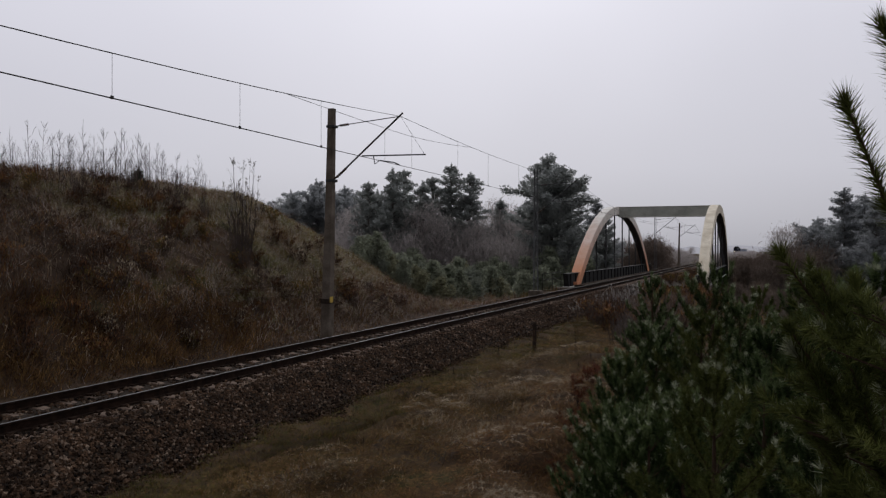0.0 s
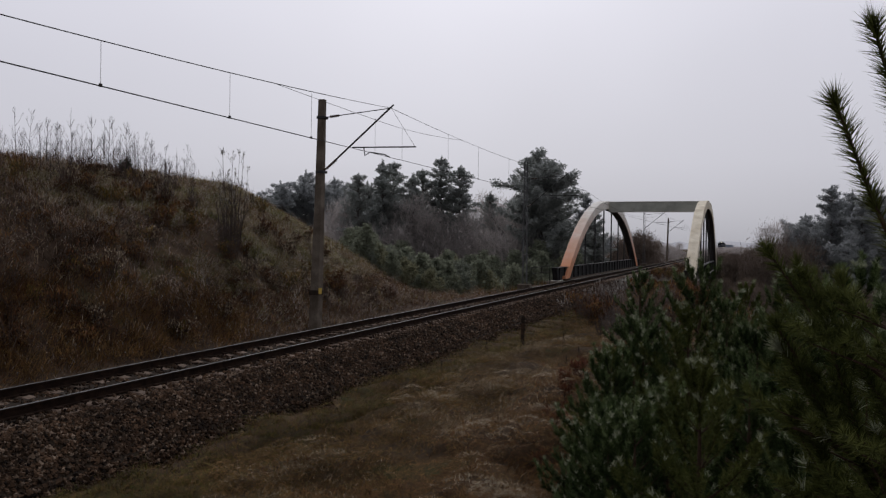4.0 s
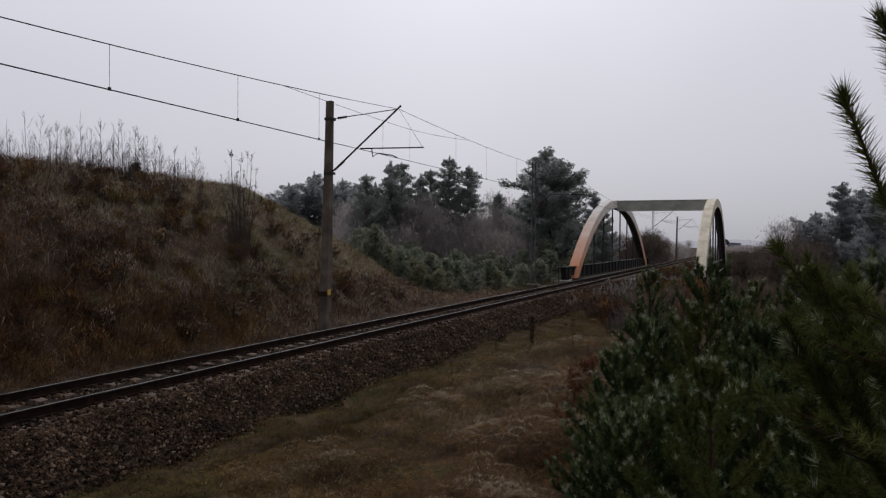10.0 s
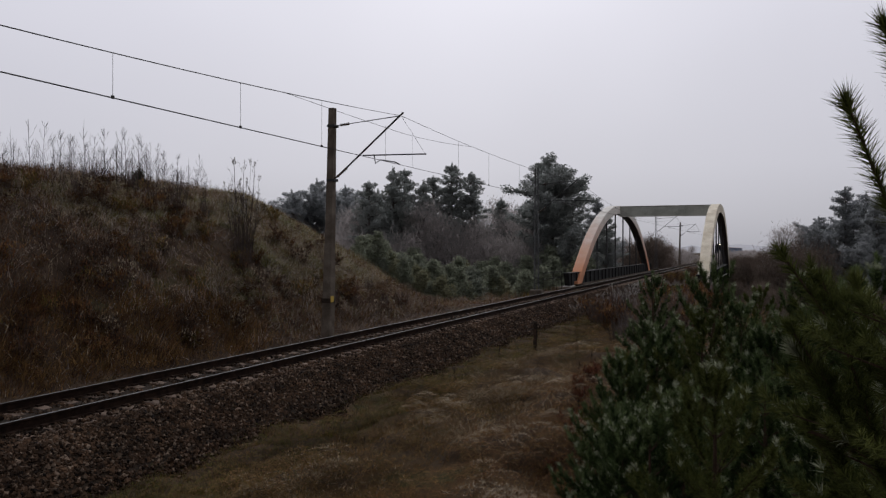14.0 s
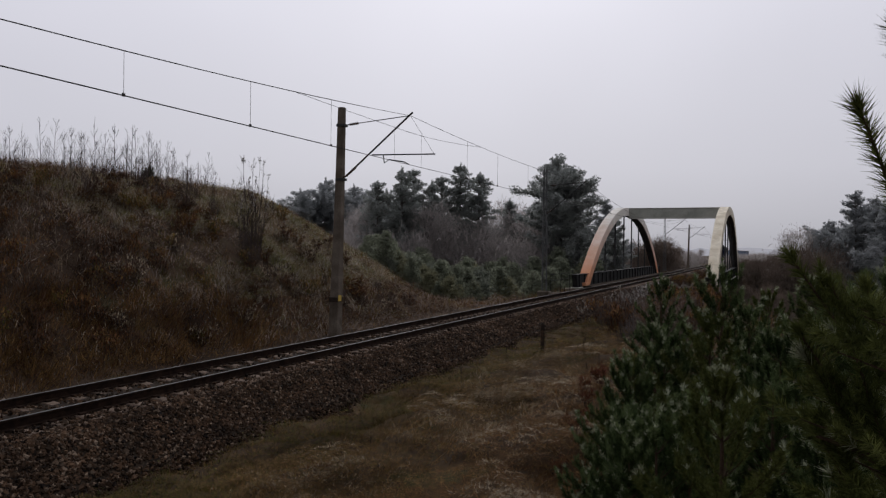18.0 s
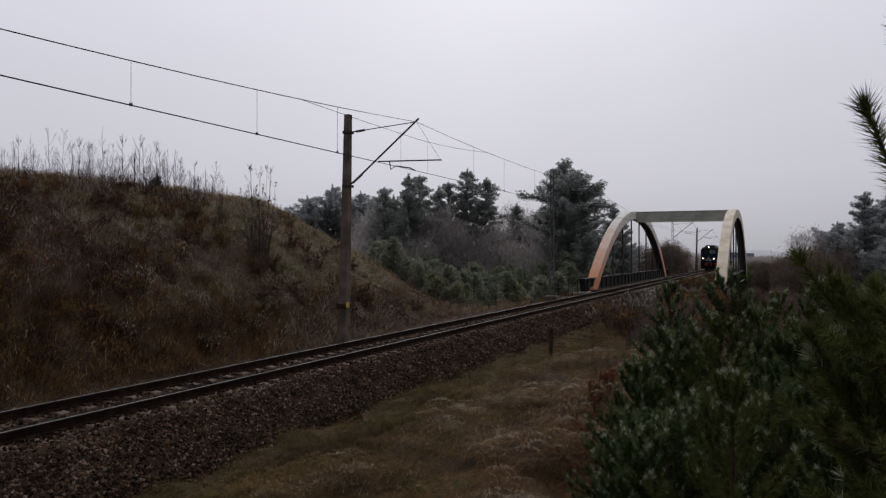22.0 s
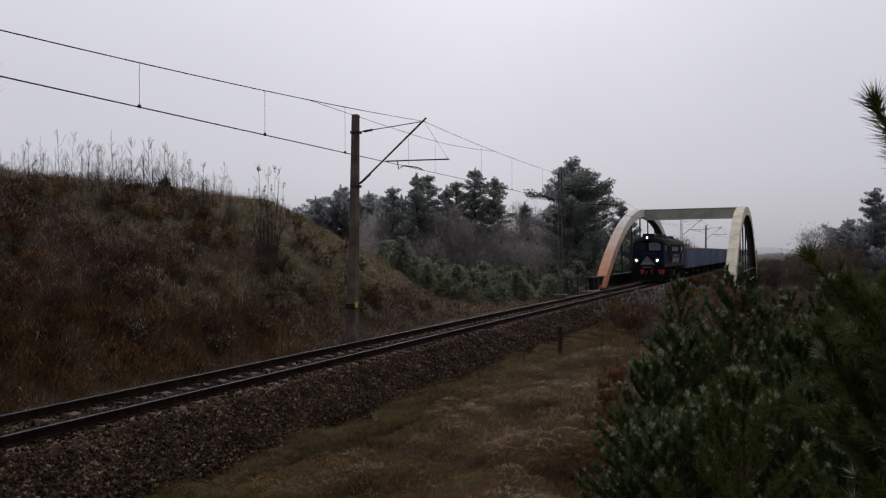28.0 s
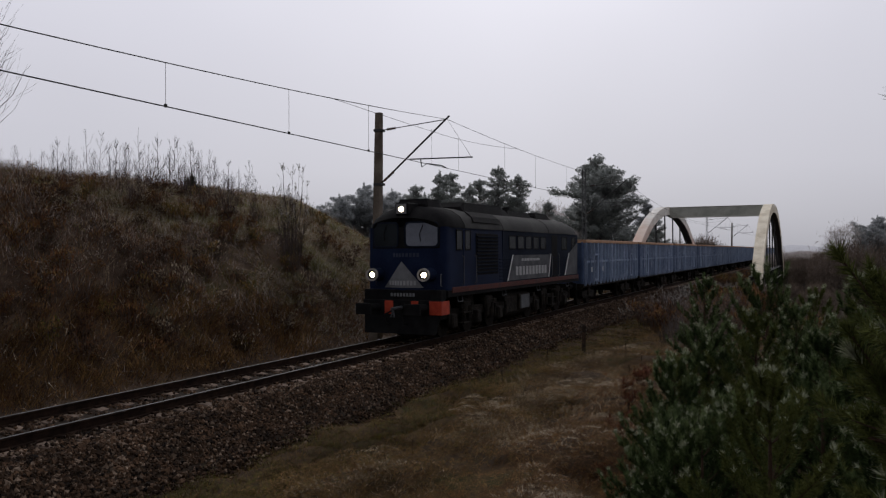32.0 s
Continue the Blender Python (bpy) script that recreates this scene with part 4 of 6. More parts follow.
def wagon():
    W = base("gondola_wagon", "blue ribbed open freight wagon with rust-orange top rim", "freight wagon", "wagons of the freight train")
    Y0, Y1, Z0, Z1 = 0.62, 13.42, 1.16, 3.40
    for sx in (-1, 1):
        s = Shape()
        s.box(sx * 1.37, sx * 1.40, Y0, Y1, Z0, Z1, 0.006)
        side = part("side_wall", s, M_WBLUE, W, "blue steel side sheet")
        n = 17
        for k in range(n):
            y = lerp(Y0 + 0.07, Y1 - 0.07, k / (n - 1))
            s = Shape()
            s.sweep([(-0.07, 0), (0.07, 0), (0.045, 0.125), (-0.045, 0.125)], [lambda a, b, z=z, d=d: (sx * (1.40 + b * d), y + a, z) for z, d in ((Z0 - 0.08, 0.55), (Z0 + 0.25, 1), (Z1 - 0.1, 1))])
            part("rib", s, M_WRIB, side)
        s = Shape()
        s.box(sx * 1.40, sx * 1.475, Y0 + 0.1, Y1 - 0.1, 2.24, 2.36, 0.02)
        part("waist_rail", s, M_WRIB, side)
        for yd in (lerp(Y0, Y1, 2.5 / 16), lerp(Y0, Y1, 13.5 / 16)):
            s = Shape()
            for a0, a1, b0, b1 in ((-0.35, 0.35, 2.62, 2.72), (-0.35, -0.27, 1.3, 2.7), (0.27, 0.35, 1.3, 2.7), (-0.35, 0.35, 1.28, 1.38)):
                s.box(sx * 1.41, sx * 1.525, yd + a0, yd + a1, b0, b1, 0.01)
            s.rod((sx * 1.53, yd, 1.35), (sx * 1.53, yd, 2.5), 0.025)
            part("door_frame", s, M_WRIB, side, "blue door frame with locking bar")
        for yd in (2.2, 4.6, 10.5):
            s = Shape()
            s.box(sx * 1.402, sx * 1.408, yd - 0.22, yd + 0.22, 1.75, 2.02, 0.001)
            part("marking", s, M_WHITE, side, "faded white marking")
        s = Shape()
        s.box(sx * 1.36, sx * 1.50, Y0 - 0.02, Y1 + 0.02, Z1 - 0.12, Z1 + 0.05, 0.03)
        part("top_rim", s, M_WRIM, W, "rust-orange top rim")
        s = Shape()
        s.box(sx * 1.2, sx * 1.36, 0.5, 13.55, 0.98, 1.18, 0.02)
        part("sole_bar", s, M_GRIME, W)
    for y, o in ((Y0, -1), (Y1, 1)):
        s = Shape()
        s.box(-1.38, 1.38, y - 0.02, y + 0.02, Z0, Z1, 0.006)
        end = part("end_wall", s, M_WBLUE, W, "blue end wall")
        for x in (-1.3, -0.65, 0, 0.65, 1.3):
            s = Shape()
            s.box(x - 0.06, x + 0.06, y, y + o * 0.12, Z0, Z1 - 0.08, 0.02)
            part("rib", s, M_WBLUE, end)
        s = Shape()
        s.box(-1.42, 1.42, y - 0.03 + o * 0.04, y + 0.03 + o * 0.08, Z1 - 0.12, Z1 + 0.05, 0.03)
        part("top_rim", s, M_WRIM, W, "rust-orange top rim")
        s = Shape()
        s.box(-1.3, 1.3, y - 0.1, y + 0.1, 0.9, 1.18, 0.02)
        part("headstock", s, M_GRIME, W)
        for x in (-0.875, 0.875):
            s = Shape()
            s.rod((x, y, 1.06), (x, y + o * 0.55, 1.06), 0.11, 0.1, 10)
            s.rod((x, y + o * 0.55, 1.06), (x, y + o * 0.61, 1.06), 0.23, 0.22, 14)
            part("buffer", s, M_GRIME, W)
    s = Shape()
    s.box(-1.36, 1.36, Y0 + 0.05, Y1 - 0.05, 1.1, 1.2, 0.01)
    part("floor", s, M_WDIRT, W, "dirty floor of the empty wagon")
    for by in (2.52, 11.52):
        s = Shape()
        for sx in (-1, 1):
            s.sweep([(-1.25, 0.55), (-0.9, 0.35), (-0.7, 0.35), (-0.4, 0.42), (0.4, 0.42), (0.7, 0.35), (0.9, 0.35), (1.25, 0.55), (1.2, 0.72), (0.4, 0.8), (-0.4, 0.8), (-1.2, 0.72)], [lambda a, b, x=x: (sx * x, by + a, b) for x in (0.93, 1.08)])
            s.box(sx * 0.9, sx * 1.15, by - 0.2, by + 0.2, 0.5, 0.98, 0.03)
        s.box(-0.95, 0.95, by - 0.2, by + 0.2, 0.55, 0.98, 0.03)
        part("bogie_frame", s, M_GRIME, W)
        for k in (-0.9, 0.9):
            wheelset(W, 0, by + k, 0.46)
    return W


w0 = wagon()
train.append((w0, 17.5))
for k in range(1, 15):
    train.append((copy_thing(w0, pose(0, 17.5 + 14.04 * k, 0)), 17.5 + 14.04 * k))

# ---- plants ----
def leafy(name, dark, pale, spread=0.5, rough=0.7, scale=1.5, gloss=0.1, through_=0.4):
    ma = mat(name, dark, pale, scale, rough, bump=0, spread=spread, island=True, spec=gloss, world_space=True)
    if through_:
        # thin leaves let light through
        n, l = ma.node_tree.nodes, ma.node_tree.links
        bs, out = n["Principled BSDF"], n["Material Output"]
        tl, mx = n.new("ShaderNodeBsdfTranslucent"), n.new("ShaderNodeMixShader")
        l.new(bs.inputs["Base Color"].links[0].from_socket, tl.inputs["Color"])
        mx.inputs[0].default_value = through_
        l.new(bs.outputs[0], mx.inputs[1])
        l.new(tl.outputs[0], mx.inputs[2])
        l.new(mx.outputs[0], out.inputs["Surface"])
    return ma


# crown shade painted in: inner needles darker, outer shoots paler
M_NEEDLE = leafy("pine_needles", (0.016, 0.029, 0.0095), (0.040, 0.058, 0.018), 0.65)
M_OUTERLIT = leafy("lit_outer_shoots", (0.064, 0.094, 0.036), (0.130, 0.165, 0.070), 0.55)
M_OLIVE = leafy("olive_pine_needles", (0.055, 0.065, 0.017), (0.105, 0.116, 0.033), 0.6)
M_FROST = leafy("frosted_needles", (0.22, 0.235, 0.15), (0.40, 0.42, 0.30), 0.4)
M_BARK = mat("pine_bark", (0.035, 0.022, 0.015), (0.075, 0.045, 0.03), 12, 0.9, bump=0.5)
M_TWIG = mat("bare_twigs", (0.058, 0.044, 0.038), (0.108, 0.083, 0.073), 3, 0.9, bump=0, spread=0.3)
M_DARKTWIG = mat("dark_bare_twigs", (0.028, 0.021, 0.018), (0.055, 0.042, 0.037), 3, 0.9, bump=0, spread=0.3)
M_HOARTWIG = mat("hoary_twigs", (0.13, 0.105, 0.098), (0.23, 0.195, 0.18), 3, 0.9, bump=0, spread=0.3)
# far woods: distance haze painted in as pale grey base colours
M_FARPINE = leafy("hazed_pine_crown", (0.285, 0.30, 0.285), (0.355, 0.372, 0.355), 0.08, scale=0.25, through_=0.8)
M_MISTPINE = leafy("haze_tinted_pine_crown", (0.30, 0.313, 0.318), (0.36, 0.373, 0.378), 0.06, scale=0.25, through_=0.8)
M_FARTWIG = leafy("hazed_bare_twigs", (0.35, 0.315, 0.30), (0.43, 0.395, 0.38), 0.2, scale=0.25, through_=0.75)
# low-ground scrub: needles far paler than the near pines, haze put into them
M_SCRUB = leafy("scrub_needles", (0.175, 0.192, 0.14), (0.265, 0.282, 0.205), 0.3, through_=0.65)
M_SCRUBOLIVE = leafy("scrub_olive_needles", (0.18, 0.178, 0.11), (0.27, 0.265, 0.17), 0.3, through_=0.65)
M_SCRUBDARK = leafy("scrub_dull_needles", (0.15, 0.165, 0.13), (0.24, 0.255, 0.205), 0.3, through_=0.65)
# trunks paled as well, so that haze fills the dark gaps
M_FARBARK = mat("far_bark", (0.09, 0.078, 0.07), (0.14, 0.12, 0.108), 3, 0.9, bump=0)
M_STRAW = leafy("dead_straw", (0.11, 0.060, 0.019), (0.235, 0.142, 0.054), 0.85, 0.9, 0.8)
M_RUSSET = leafy("russet_weeds", (0.085, 0.036, 0.016), (0.165, 0.078, 0.036), 0.8, 0.9, 0.8)
M_MOSS = leafy("dull_green_grass", (0.055, 0.056, 0.011), (0.115, 0.108, 0.024), 0.7, 0.9, 0.8)
M_HOAR = leafy("frosty_grass", (0.27, 0.215, 0.145), (0.47, 0.395, 0.295), 0.6, 0.9, 0.8)
M_UMBER = leafy("dark_brown_weeds", (0.042, 0.026, 0.0175), (0.104, 0.066, 0.046), 0.85, 0.9, 0.8)
# hilltop plants: frosted, then paled further for haze and sky light
M_PALESTRAW = leafy("hazed_straw", (0.22, 0.15, 0.08), (0.38, 0.285, 0.165), 0.6, 0.9, 0.8)
M_CRESTMOSS = leafy("crest_moss_grass", (0.15, 0.148, 0.05), (0.27, 0.255, 0.105), 0.6, 0.9, 0.8)
M_RIMEHAZE = leafy("rimed_hazed_grass", (0.38, 0.335, 0.28), (0.58, 0.53, 0.465), 0.5, 0.9, 0.8)
M_HILLRIMEHAZE = leafy("rimed_hazed_weeds", (0.22, 0.175, 0.15), (0.42, 0.36, 0.32), 0.6, 0.9, 0.8)
M_SEED = leafy("pale_seed_heads", (0.26, 0.24, 0.22), (0.42, 0.40, 0.37), 0.4, 0.9)
rng = np.random.default_rng(3)


def tri_mesh(name, tris, slots, mats):
    """A mesh of loose triangles: tris (n, 3, 3), one material slot each."""
    tris = np.asarray(tris, dtype=np.float32)
    n = len(tris)
    me = bpy.data.meshes.new(name)
    me.vertices.add(n * 3)
    me.vertices.foreach_set("co", tris.reshape(-1))
    me.loops.add(n * 3)
    me.loops.foreach_set("vertex_index", np.arange(n * 3, dtype=np.int32))
    me.polygons.add(n)
    me.polygons.foreach_set("loop_start", np.arange(0, n * 3, 3, dtype=np.int32))
    for m in mats:
        me.materials.append(m)
    me.polygons.foreach_set("material_index", np.asarray(slots, dtype=np.int32))
    me.update(calc_edges=True)
    return me


def blades(points, height, lean, width, bend=0.35):
    """Triangles standing on the points, leaning at random."""
    p = np.asarray(points, dtype=float)
    n = len(p)
    h = height if isinstance(height, np.ndarray) else np.full(n, height)
    a = rng.uniform(0, 2 * np.pi, n)
    out = np.stack([np.cos(a), np.sin(a), np.zeros(n)], 1)
    side = np.stack([-np.sin(a), np.cos(a), np.zeros(n)], 1)
    tilt = np.abs(rng.normal(0, lean, n))
    tip = p + out * (np.sin(tilt) * h)[:, None] + np.array([0, 0, 1.0]) * (np.cos(tilt) * h)[:, None]
    w = side * (width * rng.uniform(0.6, 1.3, n))[:, None]
    return np.stack([p - w, p + w, tip], 1)


def swathe(points, height, width, seed=0.0, lean=1.05, wild=0.55):
    """Matted blades combed by a slowly turning lie."""
    p = np.asarray(points, dtype=float)
    n = len(p)
    a = 5.0 * field_at(p, 0.8, seed) + rng.normal(0, wild, n)
    out = np.stack([np.cos(a), np.sin(a), np.zeros(n)], 1)
    b = rng.uniform(0, 2 * np.pi, n)
    side = np.stack([np.cos(b), np.sin(b), 0.4 * np.sin(3 * b)], 1)
    tilt = np.clip(rng.normal(lean, 0.32, n), 0.05, 1.5)
    tip = p + out * (np.sin(tilt) * height)[:, None] + np.array([0, 0, 1.0]) * (np.cos(tilt) * height)[:, None]
    w = side * (width * rng.uniform(0.6, 1.3, n))[:, None]
    return np.stack([p - w, p + w, tip], 1)


def unit(v):
    return v / (np.linalg.norm(v, axis=-1, keepdims=True) + 1e-9)


def shoot(tris, slots, p, d, length, count, nl, w, frost=0.0, slot=0):
    """A brush of needles round a shoot from p along d, closing to a blunt tuft at its end."""
    d = np.asarray(d, float) / np.linalg.norm(d)
    u = np.cross(d, [0.3, 0.5, 0.81])
    u /= np.linalg.norm(u)
    v = np.cross(d, u)
    t = rng.uniform(0.0, 1.0, count)
    tuft = rng.random(count) < 0.22
    t[tuft] = rng.uniform(0.9, 1.0, tuft.sum())
    a = rng.uniform(0, 2 * np.pi, count)
    th = np.radians(np.where(tuft, rng.uniform(4, 58, count), rng.uniform(34, 66, count)))
    rad = np.cos(a)[:, None] * u + np.sin(a)[:, None] * v
    nd = np.cos(th)[:, None] * d + np.sin(th)[:, None] * rad
    root = np.asarray(p) + (t * length)[:, None] * d
    tip = root + nd * (nl * rng.uniform(0.7, 1.15, count) * np.where(tuft, 1.2, 1.0))[:, None]
    side = unit(np.cross(nd, rng.normal(size=(count, 3)))) * w
    tris.append(np.stack([root - side, root + side, tip], 1))
    s = np.full(count, slot)
    if frost and rng.random() < frost:
        s[(t > 0.84) & (rng.random(count) < 0.8)] = 1
    slots.append(s)


def young_pine(name, H, needles, w, label, olive=False, frost=0.36, lush=1.0, seed=1, wh=0.34, green_=None):
    """A young pine: trunk, whorls of upswept branches, needle-covered shoots."""
    r = random.Random(seed)
    tree = base(name, label, "pine tree", "young pines")
    tr = Shape()
    bend = [(r.uniform(-0.05, 0.05), r.uniform(-0.05, 0.05)) for _ in range(4)]
    tr.tube([(0, 0, -0.35), (bend[0][0], bend[0][1], H * 0.35), (bend[1][0], bend[1][1], H * 0.7), (bend[1][0], bend[1][1], H * 0.97)], [0.02 * H, 0.016 * H, 0.008 * H, 0.004], 7)
    tris, slots = [], []
    z = 0.16
    while z < H * 0.95:
        cx, cy = lerp(0, bend[1][0], z / H), lerp(0, bend[1][1], z / H)
        nb = r.randint(5, 7)
        a0 = r.uniform(0, 6)
        for b in range(nb):
            az = a0 + b * 6.283 / nb + r.uniform(-0.25, 0.25)
            lb = min(1.15, (H - z) * 0.46 + 0.13) * r.uniform(0.7, 1.15) * lush
            up = radians(lerp(4, 54, z / H) + r.uniform(-9, 9))
            pts = []
            for k in range(5):
                t = k / 4
                e = up + 0.45 * t * t
                rad = lb * t * math.cos(up * (0.8 + 0.2 * t))
                pts.append(np.array((cx + rad * math.cos(az), cy + rad * math.sin(az), z + lb * t * math.sin(up) + 0.22 * lb * t * t)))
            tr.tube(pts, [0.011 * min(1, lb) + 0.003, 0.010 * lb + 0.002, 0.008 * lb + 0.002, 0.004, 0.0025], 4)
            steps = max(2, int(lb / 0.13))
            for k in range(1, steps + 1):
                t = lerp(0.25, 1.0, k / steps)
                i = min(3, int(t * 4))
                p = pts[i] + (pts[i + 1] - pts[i]) * (t * 4 - i)
                d0 = pts[i + 1] - pts[i]
                d0 = d0 / np.linalg.norm(d0)
                side = np.cross(d0, (0, 0, 1))
                for sgn in (-1, 1):
                    d = d0 * 0.5 + side * sgn * r.uniform(0.25, 0.75) + np.array((0, 0, r.uniform(0.45, 1.0)))
                    shoot(tris, slots, p, d, r.uniform(0.10, 0.22), needles, 0.068, w * 1.1, frost * (0.8 if t > 0.7 else 0.1), 2 if t > 0.72 and r.random() < 0.5 else 0)
                shoot(tris, slots, p - d0 * 0.1, d0, 0.14, int(needles * 0.8), 0.075, w * 1.1, 0.0, 0)
            tip = pts[4]
            dt = pts[4] - pts[3]
            dt = dt / np.linalg.norm(dt) * 0.7 + np.array((0, 0, 0.9))
            shoot(tris, slots, tip, dt, r.uniform(0.14, 0.26), int(needles * 1.6), 0.072, w * 1.15, frost, 2)
        z += wh * r.uniform(0.8, 1.15)
    for k in range(3):
        shoot(tris, slots, (bend[1][0], bend[1][1], H * 0.97 - 0.16 * k), (r.uniform(-0.1, 0.1), 0.05, 1), 0.26, int(needles * 1.8), 0.055, w, frost * 0.6, 2)
    part("trunk", tr, M_BARK, tree, "brown scaly pine trunk and branches")
    me = tri_mesh("crown", np.concatenate(tris), np.concatenate(slots), [green_ or (M_OLIVE if olive else M_NEEDLE), M_FROST, green_ or (M_OLIVE if olive else M_OUTERLIT)])
    ob = new("crown", me)
    ob.parent = tree
    ob["label"] = "needles with frosted tips"
    return tree


def put(tree, x, y, scale=1.0, turn_=0.0, sink=0.0, z=None):
    tree.scale = (scale, scale, scale)
    tree.matrix_basis = pose(x, y, (ground_z(x, y) if z is None else z) - sink, 0, 0, turn_) @ Matrix.Diagonal((scale, scale, scale, 1))


def again(tree, x, y, scale=1.0, turn_=0.0, sink=0.0):
    ob = copy_thing(tree, pose(0, 0, 0))
    put(ob, x, y, scale, turn_, sink)
    return ob


# low red brambles: place and size
REDS = ((8.55, 16.9, 0.6), (8.9, 15.6, 0.6), (9.3, 13.4, 0.5), (9.45, 12.2, 0.5), (9.5, 11.0, 0.4), (8.6, 18.6, 0.6))
# young pines on the bank beside the camera: (x, y, height of the top over the rails)
PL = "dense young green pine with frosted shoot tips"
np_a = young_pine("young_pine", 2.6, 78, 0.0034, PL, seed=1)
np_b = young_pine("young_pine", 2.3, 80, 0.0034, PL, seed=2)
np_c = young_pine("young_pine", 3.2, 66, 0.0040, PL, seed=3, lush=0.85)
np_d = young_pine("young_pine", 2.7, 74, 0.0034, "young olive-green pine with open branches", olive=True, frost=0.3, seed=4)
SPOTS = [
    (np_c, 10.15, 16.9, 2.42, 3.2), (np_a, 11.42, 15.0, 2.70, 2.6), (np_d, 11.49, 11.0, 2.04, 2.7), (np_b, 10.74, 9.4, 1.62, 2.3),
    (np_b, 11.65, 7.0, 1.63, 2.3), (np_a, 12.25, 7.7, 1.83, 2.6), (np_c, 11.95, 13.0, 2.15, 3.2), (np_c, 12.75, 10.2, 2.69, 3.2),
    (np_a, 13.1, 12.0, 2.51, 2.6), (np_c, 13.3, 9.0, 2.83, 3.2), (np_d, 13.0, 6.1, 2.12, 2.7), (np_b, 12.55, 5.6, 1.66, 2.3),
    (np_a, 11.46, 6.3, 1.33, 2.6), (np_d, 12.0, 5.2, 1.45, 2.7), (np_b, 10.9, 11.6, 1.75, 2.3), (np_a, 10.5, 13.6, 1.8, 2.6),
    (np_b, 12.3, 9.3, 2.0, 2.3), (np_a, 13.6, 7.6, 2.6, 2.6), (np_b, 14.2, 10.5, 2.5, 2.3), (np_d, 12.2, 17.5, 2.1, 2.7), (np_a, 13.8, 15.5, 2.4, 2.6), (np_b, 11.0, 8.0, 1.2, 2.3),
    (np_a, 11.05, 7.6, 1.30, 2.6), (np_b, 10.85, 8.5, 1.10, 2.3), (np_d, 10.6, 10.6, 1.05, 2.7), (np_b, 11.15, 6.6, 1.0, 2.3),
]
first = {}
for i, (tree, x, y, top, own) in enumerate(SPOTS):
    sc = max(0.6, (top - ground_z(x, y)) / (own * 1.05))
    if id(tree) in first:
        again(tree, x, y, sc, 77 * i, 0.03)
    else:
        first[id(tree)] = True
        put(tree, x, y, sc, 77 * i, 0.03)

# the tall pine at the edge of the bank, with long leaders
tall = base("tall_young_pine", "tall young pine with long upright leading shoots", "pine tree", "young pines", m=pose(13.02, 4.35, ground_z(13.02, 4.35)))
tr, tris, slots = Shape(), [], []
g0 = ground_z(13.02, 4.35)
tr.tube([(0, 0, -0.3), (0.0, 0, 1.2), (-0.02, 0, 2.4), (0.02, 0, 4.2 - g0)], [0.05, 0.04, 0.026, 0.008], 8)
rr = random.Random(9)
LEADERS = [((0.0, -0.12, 2.55 - g0), (-0.22, -0.16, 3.05 - g0), (-0.40, -0.18, 3.55 - g0)), ((0, 0, 3.0 - g0), (-0.12, -0.08, 3.5 - g0), (-0.24, -0.15, 3.90 - g0)),
           ((0, 0, 2.1 - g0), (-0.42, 0.15, 2.45 - g0), (-0.68, 0.25, 2.84 - g0)), ((0, 0, 1.75 - g0), (-0.35, 0.0, 1.95 - g0), (-0.62, 0.05, 2.35 - g0)),
           ((0, 0, 1.7 - g0), (-0.15, 0.3, 2.1 - g0), (-0.30, 0.5, 2.7 - g0)), ((0, 0, 1.3 - g0), (-0.3, 0.1, 1.5 - g0), (-0.55, 0.2, 1.95 - g0)), ((0.02, 0, 2.9 - g0), (0.02, 0, 3.5 - g0), (0.02, 0, 4.15 - g0)),
           ((0, 0, 1.6 - g0), (-0.38, 0.1, 2.05 - g0), (-0.64, 0.05, 2.46 - g0)), ((0, 0, 1.9 - g0), (-0.28, 0.15, 2.3 - g0), (-0.50, 0.2, 2.72 - g0)), ((0, 0, 1.4 - g0), (-0.25, -0.05, 1.9 - g0), (-0.40, 0.05, 2.42 - g0)), ((0, 0, 1.2 - g0), (-0.32, 0.0, 1.6 - g0), (-0.54, 0.0, 2.06 - g0)), ((0, 0, 1.3 - g0), (-0.2, 0.05, 1.7 - g0), (-0.34, 0.1, 2.14 - g0))]
for n_, (a, b, c) in enumerate(LEADERS):
    a, b, c = (np.array(v) for v in (a, b, c))
    tr.tube([a, b, c], [0.014, 0.010, 0.006], 5)
    for q0, q1, dens in ((a + (b - a) * 0.4, b, 330), (b, c, 560)):
        d = q1 - q0
        shoot(tris, slots, q0, d, np.linalg.norm(d), int(dens * np.linalg.norm(d) / 0.5), 0.112 if n_ in (0, 1, 6) else 0.085, 0.0032, 0.08, 0)
    shoot(tris, slots, c - (c - b) * 0.05, c - b, 0.06, 60, 0.05, 0.0017, 0.3, 0)
    if n_ in (2, 3, 4, 5) or n_ > 6:
        for k in range(8):
            t = rr.uniform(0.1, 0.75)
            p = a + (b - a) * (t * 2) if t < 0.5 else b + (c - b) * (t * 2 - 1)
            d = (c - b) / np.linalg.norm(c - b) + np.array([rr.uniform(-0.5, 0.5), rr.uniform(-0.5, 0.5), rr.uniform(0.2, 0.6)])
            shoot(tris, slots, p, d, rr.uniform(0.15, 0.26), 150, 0.066, 0.0028, 0.14, 0)
